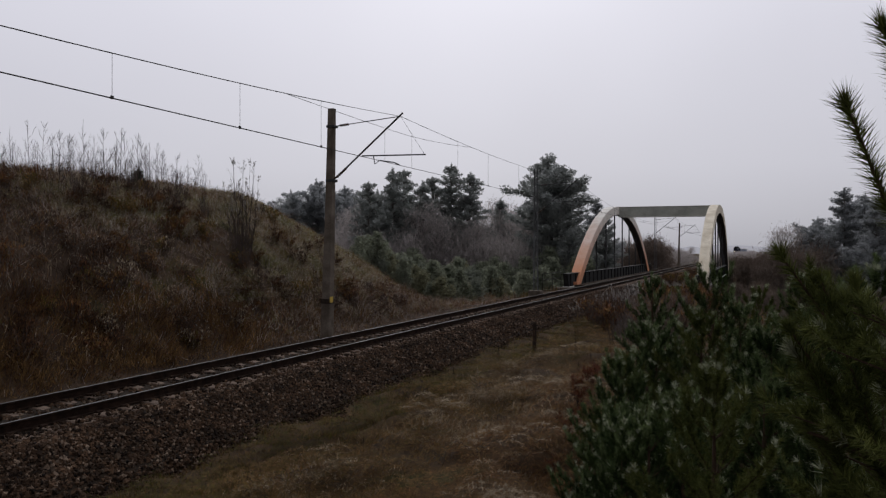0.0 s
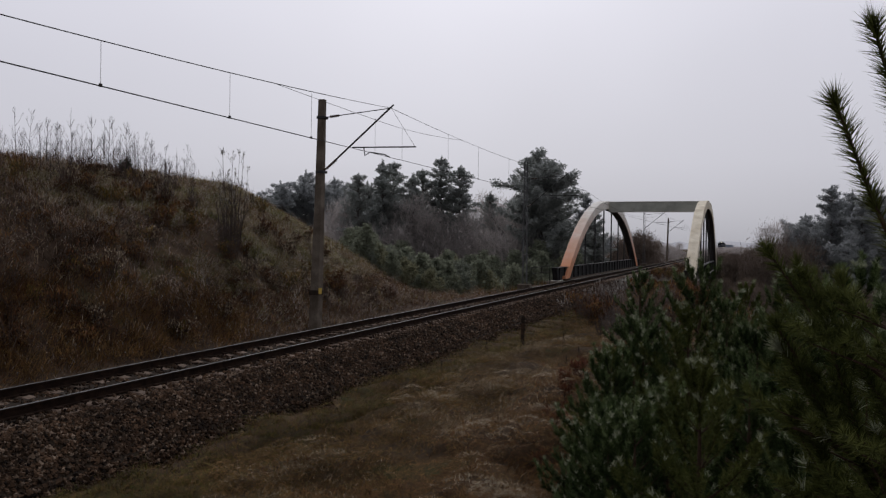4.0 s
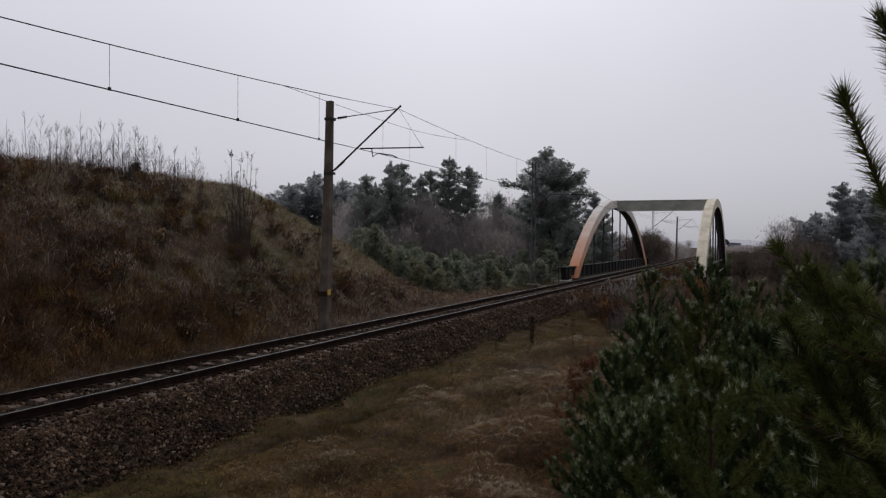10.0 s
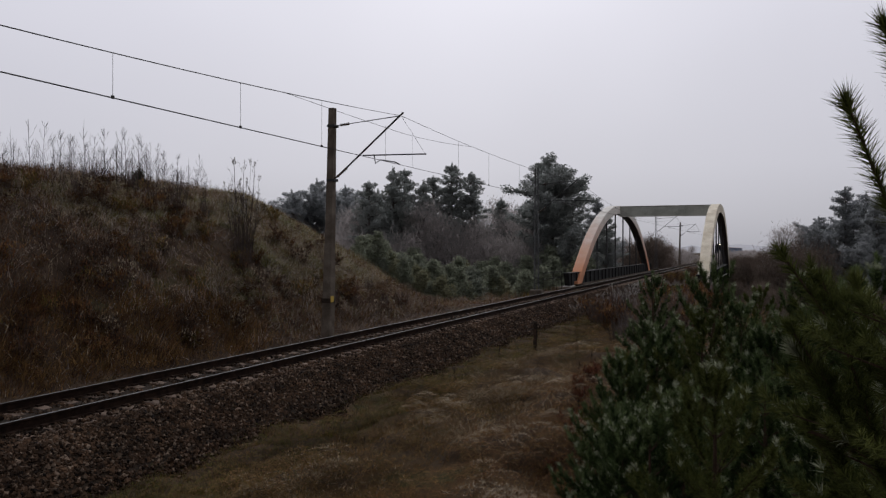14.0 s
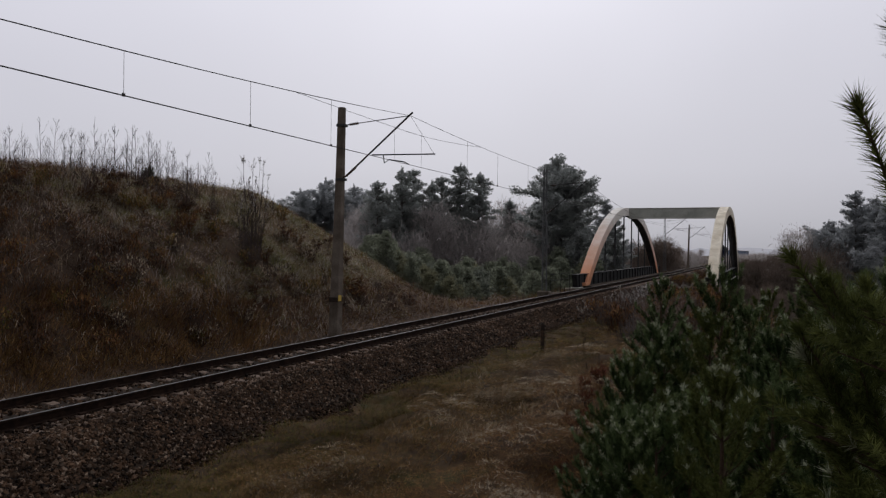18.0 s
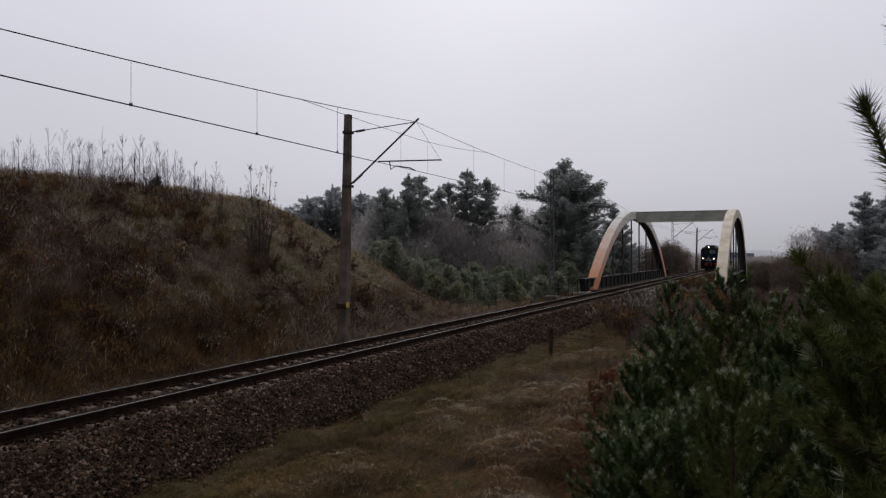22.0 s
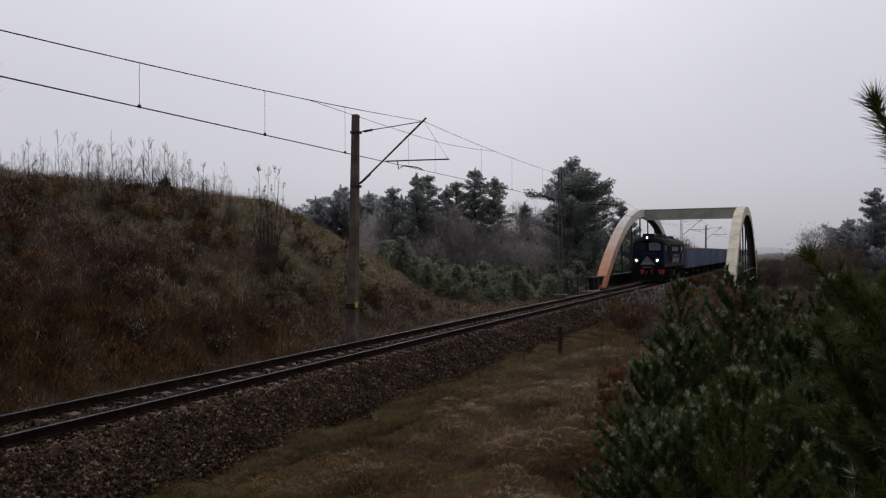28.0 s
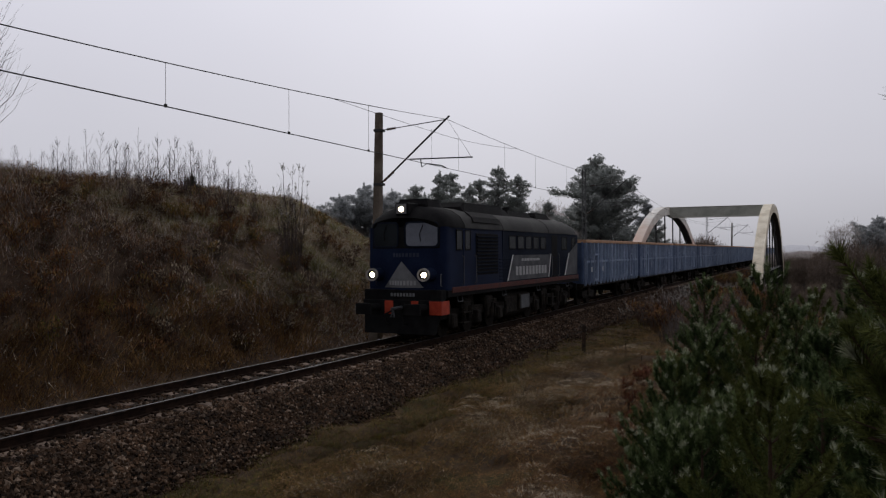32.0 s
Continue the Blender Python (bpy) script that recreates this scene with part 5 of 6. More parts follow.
for k in range(70):
    z = rr.uniform(0.3, 1.75)
    az = rr.uniform(0, 6.283)
    l0 = rr.uniform(0.3, 0.75)
    p0 = np.array((0, 0, z))
    p1 = p0 + l0 * np.array((math.cos(az), math.sin(az), 0.35))
    tr.tube([p0, p1], [0.010, 0.004], 4)
    for j in range(4):
        q = p0 + (p1 - p0) * rr.uniform(0.4, 1)
        shoot(tris, slots, q, np.array((math.cos(az), math.sin(az), 0.6)) + np.array([rr.uniform(-0.7, 0.7), rr.uniform(-0.7, 0.7), 0.2]), rr.uniform(0.13, 0.22), 120, 0.066, 0.0028, 0.08, 0)
part("trunk", tr, M_BARK, tall, "brown pine trunk and branches")
ob = new("crown", tri_mesh("crown", np.concatenate(tris), np.concatenate(slots), [M_OLIVE, M_FROST]))
ob.parent = tall
ob["label"] = "long olive-green needles"


# ---- bare saplings and shrubs ----
def sapling(name, H, label, seed, stems=1, twigs=14, r0=0.012, bushy=0.3, mat_=None, cat="sapling", tips=False, steep=1.0):
    r = random.Random(seed)
    tree = base(name, label, cat, cat + "s")
    tr = Shape()
    tips_t = []
    for s_ in range(stems):
        hx, hy = (r.uniform(-1, 1) * bushy * H * 0.3, r.uniform(-1, 1) * bushy * H * 0.3) if stems > 1 else (r.uniform(-0.04, 0.04) * H, r.uniform(-0.04, 0.04) * H)
        h = H * r.uniform(0.45, 1.0) if stems > 1 else H
        bx, by = hx * 0.55, hy * 0.55
        jx, jy = r.uniform(-0.02, 0.02) * h, r.uniform(-0.02, 0.02) * h
        tr.tube([(bx, by, -0.25), (lerp(bx, hx, 0.3) + jx, lerp(by, hy, 0.3) + jy, h * 0.4), (lerp(bx, hx, 0.7) - jx, lerp(by, hy, 0.7), h * 0.75), (hx, hy, h)], [r0, r0 * 0.75, r0 * 0.5, 0.003], 4)
        tips_t.append((hx, hy, h))
        for k in range(twigs):
            t = r.uniform(0.18, 0.95)
            p = Vector((lerp(bx, hx, t), lerp(by, hy, t), h * t))
            az = r.uniform(0, 6.283)
            l0 = h * (r.uniform(0.25, 0.55) * (1 - t * 0.9) + 0.02 if stems == 1 else r.uniform(0.15, 0.4) * (1 - t * 0.75)) * (0.6 + bushy)
            q = p + l0 * Vector((math.cos(az) * 0.5 / steep, math.sin(az) * 0.5 / steep, 0.9))
            tr.tube([p, (p + q) / 2 + Vector((math.cos(az), math.sin(az), 0)) * l0 * 0.1, q], [r0 * 0.5, r0 * 0.35, 0.0025], 3)
            for j in range(3 if stems > 1 else 2):
                a2 = az + r.uniform(-1.2, 1.2)
                pp = p.lerp(q, r.uniform(0.3, 0.9))
                tr.rod(pp, pp + l0 * 0.4 * Vector((math.cos(a2) * 0.6 / steep, math.sin(a2) * 0.6 / steep, r.uniform(0.4, 1.0))), 0.004, 0.002, 3, caps=False)
    part("stem", tr, mat_ or M_TWIG, tree)
    if tips:
        pts = np.array([(x + r.uniform(-0.05, 0.05), y + r.uniform(-0.05, 0.05), z - r.uniform(0, 0.2)) for x, y, z in tips_t for _ in range(9)])
        ob = new("seed_head", tri_mesh("seed_head", blades(pts, 0.09, 1.2, 0.02), np.zeros(len(pts)), [M_SEED]))
        ob.parent = tree
        tagged(ob, "pale fluffy seed heads", kind="stuff")
    return tree


SAPL = "thin leafless sapling on the grassy hill crest"
sap = [sapling("sapling", 2.4, SAPL, 20 + k, 1, 9 + 3 * k, 0.013, 0.22 + 0.08 * k, mat_=M_DARKTWIG, steep=1.05) for k in range(5)]
# the tall straight stems that stand out against the sky: place and height
STEMS = [(-13.2, 20.8, 1.85), (-12.7, 21.3, 2.35), (-13.7, 22.7, 2.36), (-12.9, 22.9, 2.19), (-12.5, 22.9, 2.07), (-13.8, 24.7, 2.55), (-15.8, 26.2, 1.83), (-15.4, 26.8, 2.10), (-15.2, 27.1, 1.59), (-13.3, 25.5, 2.49), (-14.3, 27.2, 2.51), (-13.4, 26.4, 2.60), (-13.0, 26.3, 2.47), (-12.7, 26.6, 2.53), (-13.0, 27.2, 2.30), (-15.8, 30.6, 2.14), (-15.5, 30.5, 2.11), (-15.4, 31.0, 2.20), (-15.4, 31.3, 1.90), (-13.1, 29.6, 1.93), (-13.6, 30.4, 1.31), (-14.7, 32.4, 1.47), (-15.1, 33.5, 2.08), (-15.6, 34.7, 1.31)]
bush = [sapling("bare_shrub", 1.6, "dark leafless many-stemmed shrub on the slope", 40 + k, 16, 7, 0.009, 0.9, cat="shrub") for k in range(3)]
r = random.Random(77)
for k, tree in enumerate(sap):
    x, y, h = STEMS[k]
    put(tree, x, y, h / 2.4, 70 * k)
for k, (x, y, h) in enumerate(STEMS[5:]):
    again(sap[k % 5], x, y, h / 2.4, 47 * k)
for k, (x, y, h) in enumerate(STEMS):
    for j in range(2):
        again(r.choice(sap), x + r.uniform(-1.2, 1.2), y + r.uniform(-0.7, 0.7), h / 2.4 * r.uniform(0.4, 0.85), r.uniform(0, 360))
for k, tree in enumerate(bush):
    put(tree, -13.0 + k, 24.5 + 1.3 * k, 1.0, 90 * k)
# low stems and shrubs over the crest
for i in range(150):
    px, py = -10.5 - 6.0 * r.random(), 9 + 25 * r.random() ** 0.8
    again(r.choice(sap), px, py, r.uniform(0.25, 0.55), r.uniform(0, 360))
for i in range(4):
    again(r.choice(bush), r.uniform(-12.5, -9.4), r.uniform(21.5, 28.5), r.uniform(0.5, 0.95), r.uniform(0, 360), 0.1)
for i in range(46):
    px = -4.4 - 8.5 * r.random()
    py = 5 + 33 * r.random()
    if ground_z(px, py) < -0.9 or (px + 7.5) ** 2 + (py - 27) ** 2 < 3 or py > 25 and r.random() < 0.6:
        continue
    again(r.choice(bush), px, py, r.uniform(0.28, 0.45), r.uniform(0, 360), 0.12)
# the upright clump with feathery heads near the end of the hill
clump = sapling("weed_clump", 3.3, "tall dark clump of weeds with feathery heads on the slope", 61, 30, 4, 0.008, 0.55, mat_=M_DARKTWIG, cat="shrub", tips=True)
put(clump, -7.6, 27.1, 1.22, 0, 0.0)
dense = sapling("bare_shrub", 1.7, "dense dark leafless shrub under the tall weeds", 44, 20, 8, 0.008, 1.0, cat="shrub")
put(dense, -7.3, 26.7, 1.0, 50)
again(dense, -7.0, 26.2, 0.85, 220)
again(dense, -6.5, 25.8, 0.7, 300)
# shrubs on the verge towards the bridge and beyond it
hoary = sapling("bare_shrub", 1.6, "leafless greyish shrub with rime on the verge", 47, 18, 8, 0.009, 0.9, mat_=M_HOARTWIG, cat="shrub")
put(hoary, 7.4, 30.5, 0.9)
for i in range(5):
    again(hoary, r.uniform(7.6, 9.4), r.uniform(27, 35), r.uniform(0.4, 0.7), r.uniform(0, 360))
for i in range(44):
    px, py = r.uniform(3.6, 9.8), r.uniform(30, 66)
    if px < 6.4 and py < 38:
        continue
    again(r.choice((bush[0], hoary, hoary)), px, py, r.uniform(0.6, 1.25), r.uniform(0, 360))
seedy = sapling("seeding_weeds", 1.3, "withered weed stalks with pale seed heads by the track", 66, 12, 2, 0.005, 0.8, cat="shrub", tips=True)
put(seedy, 3.6, 45.0, 1.1)
for i in range(16):
    again(seedy, r.uniform(3.0, 4.6), r.uniform(38, 66), r.uniform(0.8, 1.3), r.uniform(0, 360))
# the large bare tree behind the hill's near end
roots = sapling("bare_tree", 9.0, "tall leafless birch rising behind the hill", 71, 3, 70, 0.022, 0.6, cat="tree", steep=0.85)
put(roots, -12.6, 16.9, 0.95, 20)
again(roots, -15.2, 16.0, 0.75, 140)
M_CRESTPINE = leafy("crest_pine_needles", (0.03, 0.042, 0.024), (0.06, 0.078, 0.045), 0.4)


# ---- woods beyond the line ----
def clump(tris, c, rx, rz, n, size):
    """A rounded spray of needles: scale-like tufts over a lumpy core."""
    c = np.asarray(c, float)
    axes = np.array((rx, rx, rz))
    v = unit(rng.normal(size=(n, 3)))
    p = c + v * (rng.uniform(0.45, 1.0, n) ** 0.6)[:, None] * axes
    face = unit(v + 0.75 * rng.normal(size=(n, 3)))
    d = unit(np.cross(face, rng.normal(size=(n, 3))) + 0.5 * v + np.array((0, 0, 0.45)))
    e = unit(np.cross(face, d))
    s = size * rng.uniform(0.5, 1.15, n)[:, None]
    tris.append(np.stack([p - e * s * 0.36, p + e * s * 0.36, p + d * s], 1))
    q = [c + axes * 0.55 * rng.uniform(0.7, 1.1) * np.array(w) for w in ((1, 0, 0), (0, 1, 0), (-1, 0, 0), (0, -1, 0), (0, 0, 1), (0, 0, -1))]
    tris.append(np.array([(q[i], q[(i + 1) % 4], q[k]) for i in range(4) for k in (4, 5)]))


def wood_pine(name, H, seed, label, spread=3.2, first_=0.3, form="round", mat_=None, dens=60, tier=0.95, lean=0.0, knob=0.8, even=0.45):
    """Trunk, uneven tiers of upswept boughs that carry rounded sprays of needles, and one or more leading shoots."""
    r = random.Random(seed)
    tree = base(name, label, "pine tree", "pines of the wood")
    tr, tris = Shape(), []
    tr.tube([(0, 0, -1.5), (lean * 0.4, 0, H * 0.4), (lean, r.uniform(-0.15, 0.15), H * 0.97)], [0.24, 0.17, 0.04], 7)
    z = H * first_
    while z < H * 0.95:
        u = (z - H * first_) / (H * (1 - first_))
        cx = lean * z / H
        if form == "cone":
            wide = spread * (1.0 - u) ** 0.8 + 0.3
        elif form == "broad":
            wide = spread * (0.75 + 0.4 * math.sin(math.pi * min(1.0, 0.15 + 0.8 * u))) * (1 - 0.8 * smooth(0.62, 1.0, u))
        else:
            wide = spread * (0.7 + 0.4 * math.sin(2.4 * u)) * (1 - u) ** 0.9 + 0.25
        nb = 6 if wide > 1.6 else 4
        a0, whorl = r.uniform(0, 6.283), r.uniform(0.6, 1.15)
        for b in range(nb):
            az = a0 + b * 6.283 / nb + r.uniform(-0.4, 0.4)
            reach = wide * (whorl if even < 0.6 else 1.0) * r.uniform(even, 1.2)
            if form == "broad" and math.cos(az) < -0.3 and u > 0.3:
                reach *= r.choice((0.65, 0.8, 1.1))
            rise = reach * (r.uniform(0.02, 0.25) if form == "cone" else r.uniform(0.1, 0.45)) + 0.2 * u
            z0 = z + r.uniform(-0.3, 0.3)
            tip = (cx + reach * math.cos(az), reach * math.sin(az), z0 + rise)
            tr.tube([(cx, 0, z0 - 0.2), (lerp(cx, tip[0], 0.5), tip[1] * 0.5, z0 + rise * 0.25), tip], [0.06, 0.04, 0.012], 4)
            m_ = max(2, int(reach / 0.48))
            for j in range(m_):
                f = lerp(0.1, 1.0, (j + 1) / m_)
                k = knob * r.uniform(0.6, 1.1) * lerp(0.6, 1.0, min(1.0, reach / 2.2)) * (1.0 if j < m_ - 1 else 0.8)
                c = (lerp(cx, tip[0], f) + r.uniform(-0.3, 0.3) * k, tip[1] * f + r.uniform(-0.3, 0.3) * k, z0 + rise * f * f + r.uniform(0.0, 0.3))
                clump(tris, c, k, k * r.uniform(0.48, 0.72), int(dens * k + 26), 0.24)
        z += tier * r.uniform(0.7, 1.2) * (0.7 if u > 0.7 else 1.0)
    for k in range(4):
        clump(tris, (lean * (0.92 + 0.03 * k), 0, H * (0.92 + 0.025 * k)), 0.42 - 0.09 * k, 0.36, 44, 0.22)
    part("trunk", tr, M_FARBARK, tree)
    tris = np.concatenate(tris)
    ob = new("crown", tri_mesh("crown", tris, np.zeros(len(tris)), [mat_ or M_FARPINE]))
    ob.parent = tree
    return tree


def scrub_pine(H, seed, label, mat_, wide=1.1):
    """A bushy young pine seen from afar: a cone of small upright sprays."""
    r = random.Random(seed)
    tree = base("scrub_pine", label, "pine tree", "young pines of the low ground")
    tr, tris = Shape(), []
    tr.tube([(0, 0, -0.4), (0.03, 0, H * 0.5), (0, 0, H * 0.96)], [0.05, 0.035, 0.012], 5)
    z = 0.2
    while z < H * 0.93:
        u = z / H
        w = wide * (1 - u) ** 0.8 * (0.8 + 0.3 * math.sin(3 * u)) + 0.08
        nb = 6 if u < 0.6 else 4
        a0 = r.uniform(0, 6.283)
        for b in range(nb):
            az, reach = a0 + b * 6.283 / nb + r.uniform(-0.4, 0.4), w * r.uniform(0.55, 1.15)
            tip = np.array((reach * math.cos(az), reach * math.sin(az), z + reach * r.uniform(0.2, 0.55)))
            tr.tube([(0, 0, z), tuple(tip)], [0.016, 0.006], 3)
            for f in (0.5, 1.0):
                k = 0.26 * r.uniform(0.7, 1.25) * (1.25 if f < 1 else 1.0)
                clump(tris, (tip[0] * f, tip[1] * f, lerp(z, tip[2], f) + 0.08), k, k * 0.95, 26, 0.14)
        z += r.uniform(0.26, 0.4)
    for k in range(3):
        clump(tris, (0, 0, H * (0.9 + 0.05 * k)), 0.13 - 0.03 * k, 0.16, 18, 0.1)
    part("trunk", tr, M_FARBARK, tree)
    tris = np.concatenate(tris)
    ob = new("crown", tri_mesh("crown", tris, np.zeros(len(tris)), [mat_]))
    ob.parent = tree
    return tree


def wood_bare(name, H, seed, label, spread=2.5, mat_=None, dens=110, size=0.7, low=0.15):
    r = random.Random(seed)
    tree = base(name, label, "tree", "bare trees of the wood")
    tr, tris = Shape(), []
    tr.tube([(0, 0, -1.2), (0.1, 0, H * 0.5), (0, 0.1, H * 0.85)], [0.14, 0.10, 0.03], 6)
    for k in range(26):
        t = r.uniform(low, 0.85)
        az = r.uniform(0, 6.283)
        reach = spread * r.uniform(0.3, 1.0) * (1.15 - 0.6 * t)
        tip = np.array((reach * math.cos(az), reach * math.sin(az), H * t + r.uniform(0.1, 0.35) * H * (1 - t * 0.6)))
        tr.tube([(0, 0, H * t * 0.8), tuple(tip * np.array((0.5, 0.5, 0.92))), tuple(tip)], [0.05, 0.03, 0.01], 4)
        n = dens
        p = rng.normal(size=(n, 3)) * np.array((0.8, 0.8, 0.7)) + tip
        d = unit(rng.normal(size=(n, 3)) * 0.6 + np.array((0, 0, 1.0)))
        e = unit(np.cross(d, rng.normal(size=(n, 3)))) * 0.03
        tris.append(np.stack([p - e, p + e, p + d * size * rng.uniform(0.5, 1.2, n)[:, None]], 1))
    part("trunk", tr, M_FARBARK, tree)
    tris = np.concatenate(tris)
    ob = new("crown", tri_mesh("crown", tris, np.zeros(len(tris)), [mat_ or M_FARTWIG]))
    ob.parent = tree
    return tree


def plant(tree, x, y, top, own, turn_=0.0, used_=set()):
    sc = (top - ground_z(x, y)) / own
    if tree.name in used_:
        return again(tree, x, y, sc, turn_)
    used_.add(tree.name)
    put(tree, x, y, sc, turn_)
    return tree


WL = "broad dark green pine at the edge of the wood"
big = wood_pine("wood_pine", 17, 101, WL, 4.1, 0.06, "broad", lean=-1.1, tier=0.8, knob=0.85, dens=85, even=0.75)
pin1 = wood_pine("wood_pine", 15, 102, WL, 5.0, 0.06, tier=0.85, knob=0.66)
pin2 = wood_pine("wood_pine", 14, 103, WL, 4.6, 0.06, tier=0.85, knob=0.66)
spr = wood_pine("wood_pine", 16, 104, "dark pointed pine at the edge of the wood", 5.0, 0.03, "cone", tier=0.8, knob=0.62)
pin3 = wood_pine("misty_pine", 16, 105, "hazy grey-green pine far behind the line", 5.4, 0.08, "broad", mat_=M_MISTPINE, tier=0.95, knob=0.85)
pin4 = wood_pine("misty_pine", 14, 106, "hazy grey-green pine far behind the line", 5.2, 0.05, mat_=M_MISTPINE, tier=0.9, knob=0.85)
bare1 = wood_bare("bare_tree", 12, 107, "leafless grey-brown tree in the wood", 2.6)
bare2 = wood_bare("bare_tree", 9, 108, "leafless grey-brown tree in the wood", 2.8)
hedge = wood_bare("bare_thicket", 5, 109, "rounded leafless brown thicket by the line", 3.2, dens=150, size=0.8, low=0.02)
M_BROWNTWIG = leafy("brown_bare_twigs", (0.095, 0.072, 0.058), (0.17, 0.132, 0.108), 0.35, scale=0.4, through_=0.4)
brown = wood_bare("bare_thicket", 5, 110, "rounded dark brown leafless thicket by the line", 3.2, mat_=M_BROWNTWIG, dens=150, size=0.8, low=0.02)
PLANTS = [
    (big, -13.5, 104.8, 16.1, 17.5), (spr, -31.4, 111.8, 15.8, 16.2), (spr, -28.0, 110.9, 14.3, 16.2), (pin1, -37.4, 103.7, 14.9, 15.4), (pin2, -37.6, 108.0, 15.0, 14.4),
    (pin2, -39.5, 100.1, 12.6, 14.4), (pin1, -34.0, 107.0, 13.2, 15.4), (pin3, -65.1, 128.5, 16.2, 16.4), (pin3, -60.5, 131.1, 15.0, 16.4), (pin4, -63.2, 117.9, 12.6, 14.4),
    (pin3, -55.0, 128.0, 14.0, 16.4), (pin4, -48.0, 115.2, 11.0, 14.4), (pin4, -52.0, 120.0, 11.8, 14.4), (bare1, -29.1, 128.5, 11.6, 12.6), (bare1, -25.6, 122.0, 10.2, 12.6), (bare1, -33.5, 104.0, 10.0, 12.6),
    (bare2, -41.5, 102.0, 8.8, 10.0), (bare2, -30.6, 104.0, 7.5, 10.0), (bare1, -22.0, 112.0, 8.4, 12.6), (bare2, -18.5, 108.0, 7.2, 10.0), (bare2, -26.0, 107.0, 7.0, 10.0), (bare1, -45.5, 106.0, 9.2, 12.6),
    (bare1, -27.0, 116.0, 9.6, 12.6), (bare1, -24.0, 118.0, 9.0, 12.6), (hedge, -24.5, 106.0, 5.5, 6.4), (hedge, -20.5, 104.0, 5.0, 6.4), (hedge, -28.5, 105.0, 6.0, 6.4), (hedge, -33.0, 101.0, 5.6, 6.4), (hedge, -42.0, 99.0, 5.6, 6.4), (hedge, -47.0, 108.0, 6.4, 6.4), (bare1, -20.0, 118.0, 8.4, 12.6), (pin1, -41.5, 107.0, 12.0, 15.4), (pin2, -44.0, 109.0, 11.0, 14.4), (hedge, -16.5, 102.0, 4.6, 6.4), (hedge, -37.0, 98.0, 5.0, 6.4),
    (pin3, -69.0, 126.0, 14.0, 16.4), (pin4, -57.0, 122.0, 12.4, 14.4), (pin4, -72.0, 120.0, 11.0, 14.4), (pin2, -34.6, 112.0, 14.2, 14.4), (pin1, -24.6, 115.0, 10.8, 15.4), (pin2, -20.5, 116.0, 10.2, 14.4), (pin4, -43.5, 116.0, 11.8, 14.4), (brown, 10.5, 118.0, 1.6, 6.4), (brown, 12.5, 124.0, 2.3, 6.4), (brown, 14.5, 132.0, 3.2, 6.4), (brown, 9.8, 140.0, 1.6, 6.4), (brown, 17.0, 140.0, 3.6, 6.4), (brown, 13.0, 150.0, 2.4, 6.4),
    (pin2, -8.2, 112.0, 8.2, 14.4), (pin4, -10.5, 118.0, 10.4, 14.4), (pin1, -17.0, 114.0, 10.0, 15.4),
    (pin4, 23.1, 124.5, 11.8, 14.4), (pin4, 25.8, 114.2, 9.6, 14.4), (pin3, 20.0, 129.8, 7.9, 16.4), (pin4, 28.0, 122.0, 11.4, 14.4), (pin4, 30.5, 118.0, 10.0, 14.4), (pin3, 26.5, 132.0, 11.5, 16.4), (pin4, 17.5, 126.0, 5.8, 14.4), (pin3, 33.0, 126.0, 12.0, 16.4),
    (brown, 15.8, 110.0, 3.4, 6.4), (brown, 14.5, 112.0, 3.0, 6.4), (brown, 18.5, 116.0, 4.0, 6.4), (bare1, 15.0, 118.0, 6.6, 12.6), (brown, -5.9, 149.0, 5.2, 6.4), (brown, -8.6, 150.0, 4.8, 6.4), (brown, -7.2, 144.0, 4.4, 6.4), (brown, -7.0, 147.0, 5.2, 6.4), (brown, -8.8, 145.5, 4.2, 6.4), (brown, -5.0, 156.0, 4.0, 6.4),
]
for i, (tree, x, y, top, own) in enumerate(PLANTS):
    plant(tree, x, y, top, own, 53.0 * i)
lit = scrub_pine(1.5, 12, "small dark pine on the hill crest", M_CRESTPINE, 0.6)
put(lit, -14.0, 28.1, 0.56, 0)
r = random.Random(31)
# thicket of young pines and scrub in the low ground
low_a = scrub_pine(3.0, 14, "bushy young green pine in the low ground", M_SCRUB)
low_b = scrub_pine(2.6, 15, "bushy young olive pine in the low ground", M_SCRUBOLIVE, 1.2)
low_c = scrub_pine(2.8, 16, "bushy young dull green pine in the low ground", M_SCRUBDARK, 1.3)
put(low_a, -9.5, 52, 1.0)
put(low_b, -7.6, 49, 0.8)
put(low_c, -12.0, 58, 0.9)
for i in range(230):
    py = r.uniform(48, 100)
    px = -6.5 - (py - 40) * r.uniform(0.0, 0.62) - r.uniform(0, 3)
    if (px + 15) ** 2 + (py - 70) ** 2 < 50:
        continue
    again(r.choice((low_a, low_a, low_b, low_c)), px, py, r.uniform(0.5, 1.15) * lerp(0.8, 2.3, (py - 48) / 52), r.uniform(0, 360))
# bare brown thickets among them
for i in range(26):
    py = r.uniform(60, 98)
    again(brown, -7.0 - (py - 40) * r.uniform(0.02, 0.6), py, r.uniform(0.25, 0.5), r.uniform(0, 360))
# scrub that closes the view along the line and on the far side
for i in range(130):
    py = r.uniform(118, 330)
    px = r.choice((-1, 1)) * r.uniform(5, 9 + py * 0.11)
    if -8 < px < 0 and py < 145:
        continue
    clear_ = 0 < px < 15.5
    again(brown if clear_ or py < 170 else r.choice((hedge, hedge, bare2)), px, py, r.uniform(0.38, 0.52) if clear_ else r.uniform(0.4, 0.8), r.uniform(0, 360))
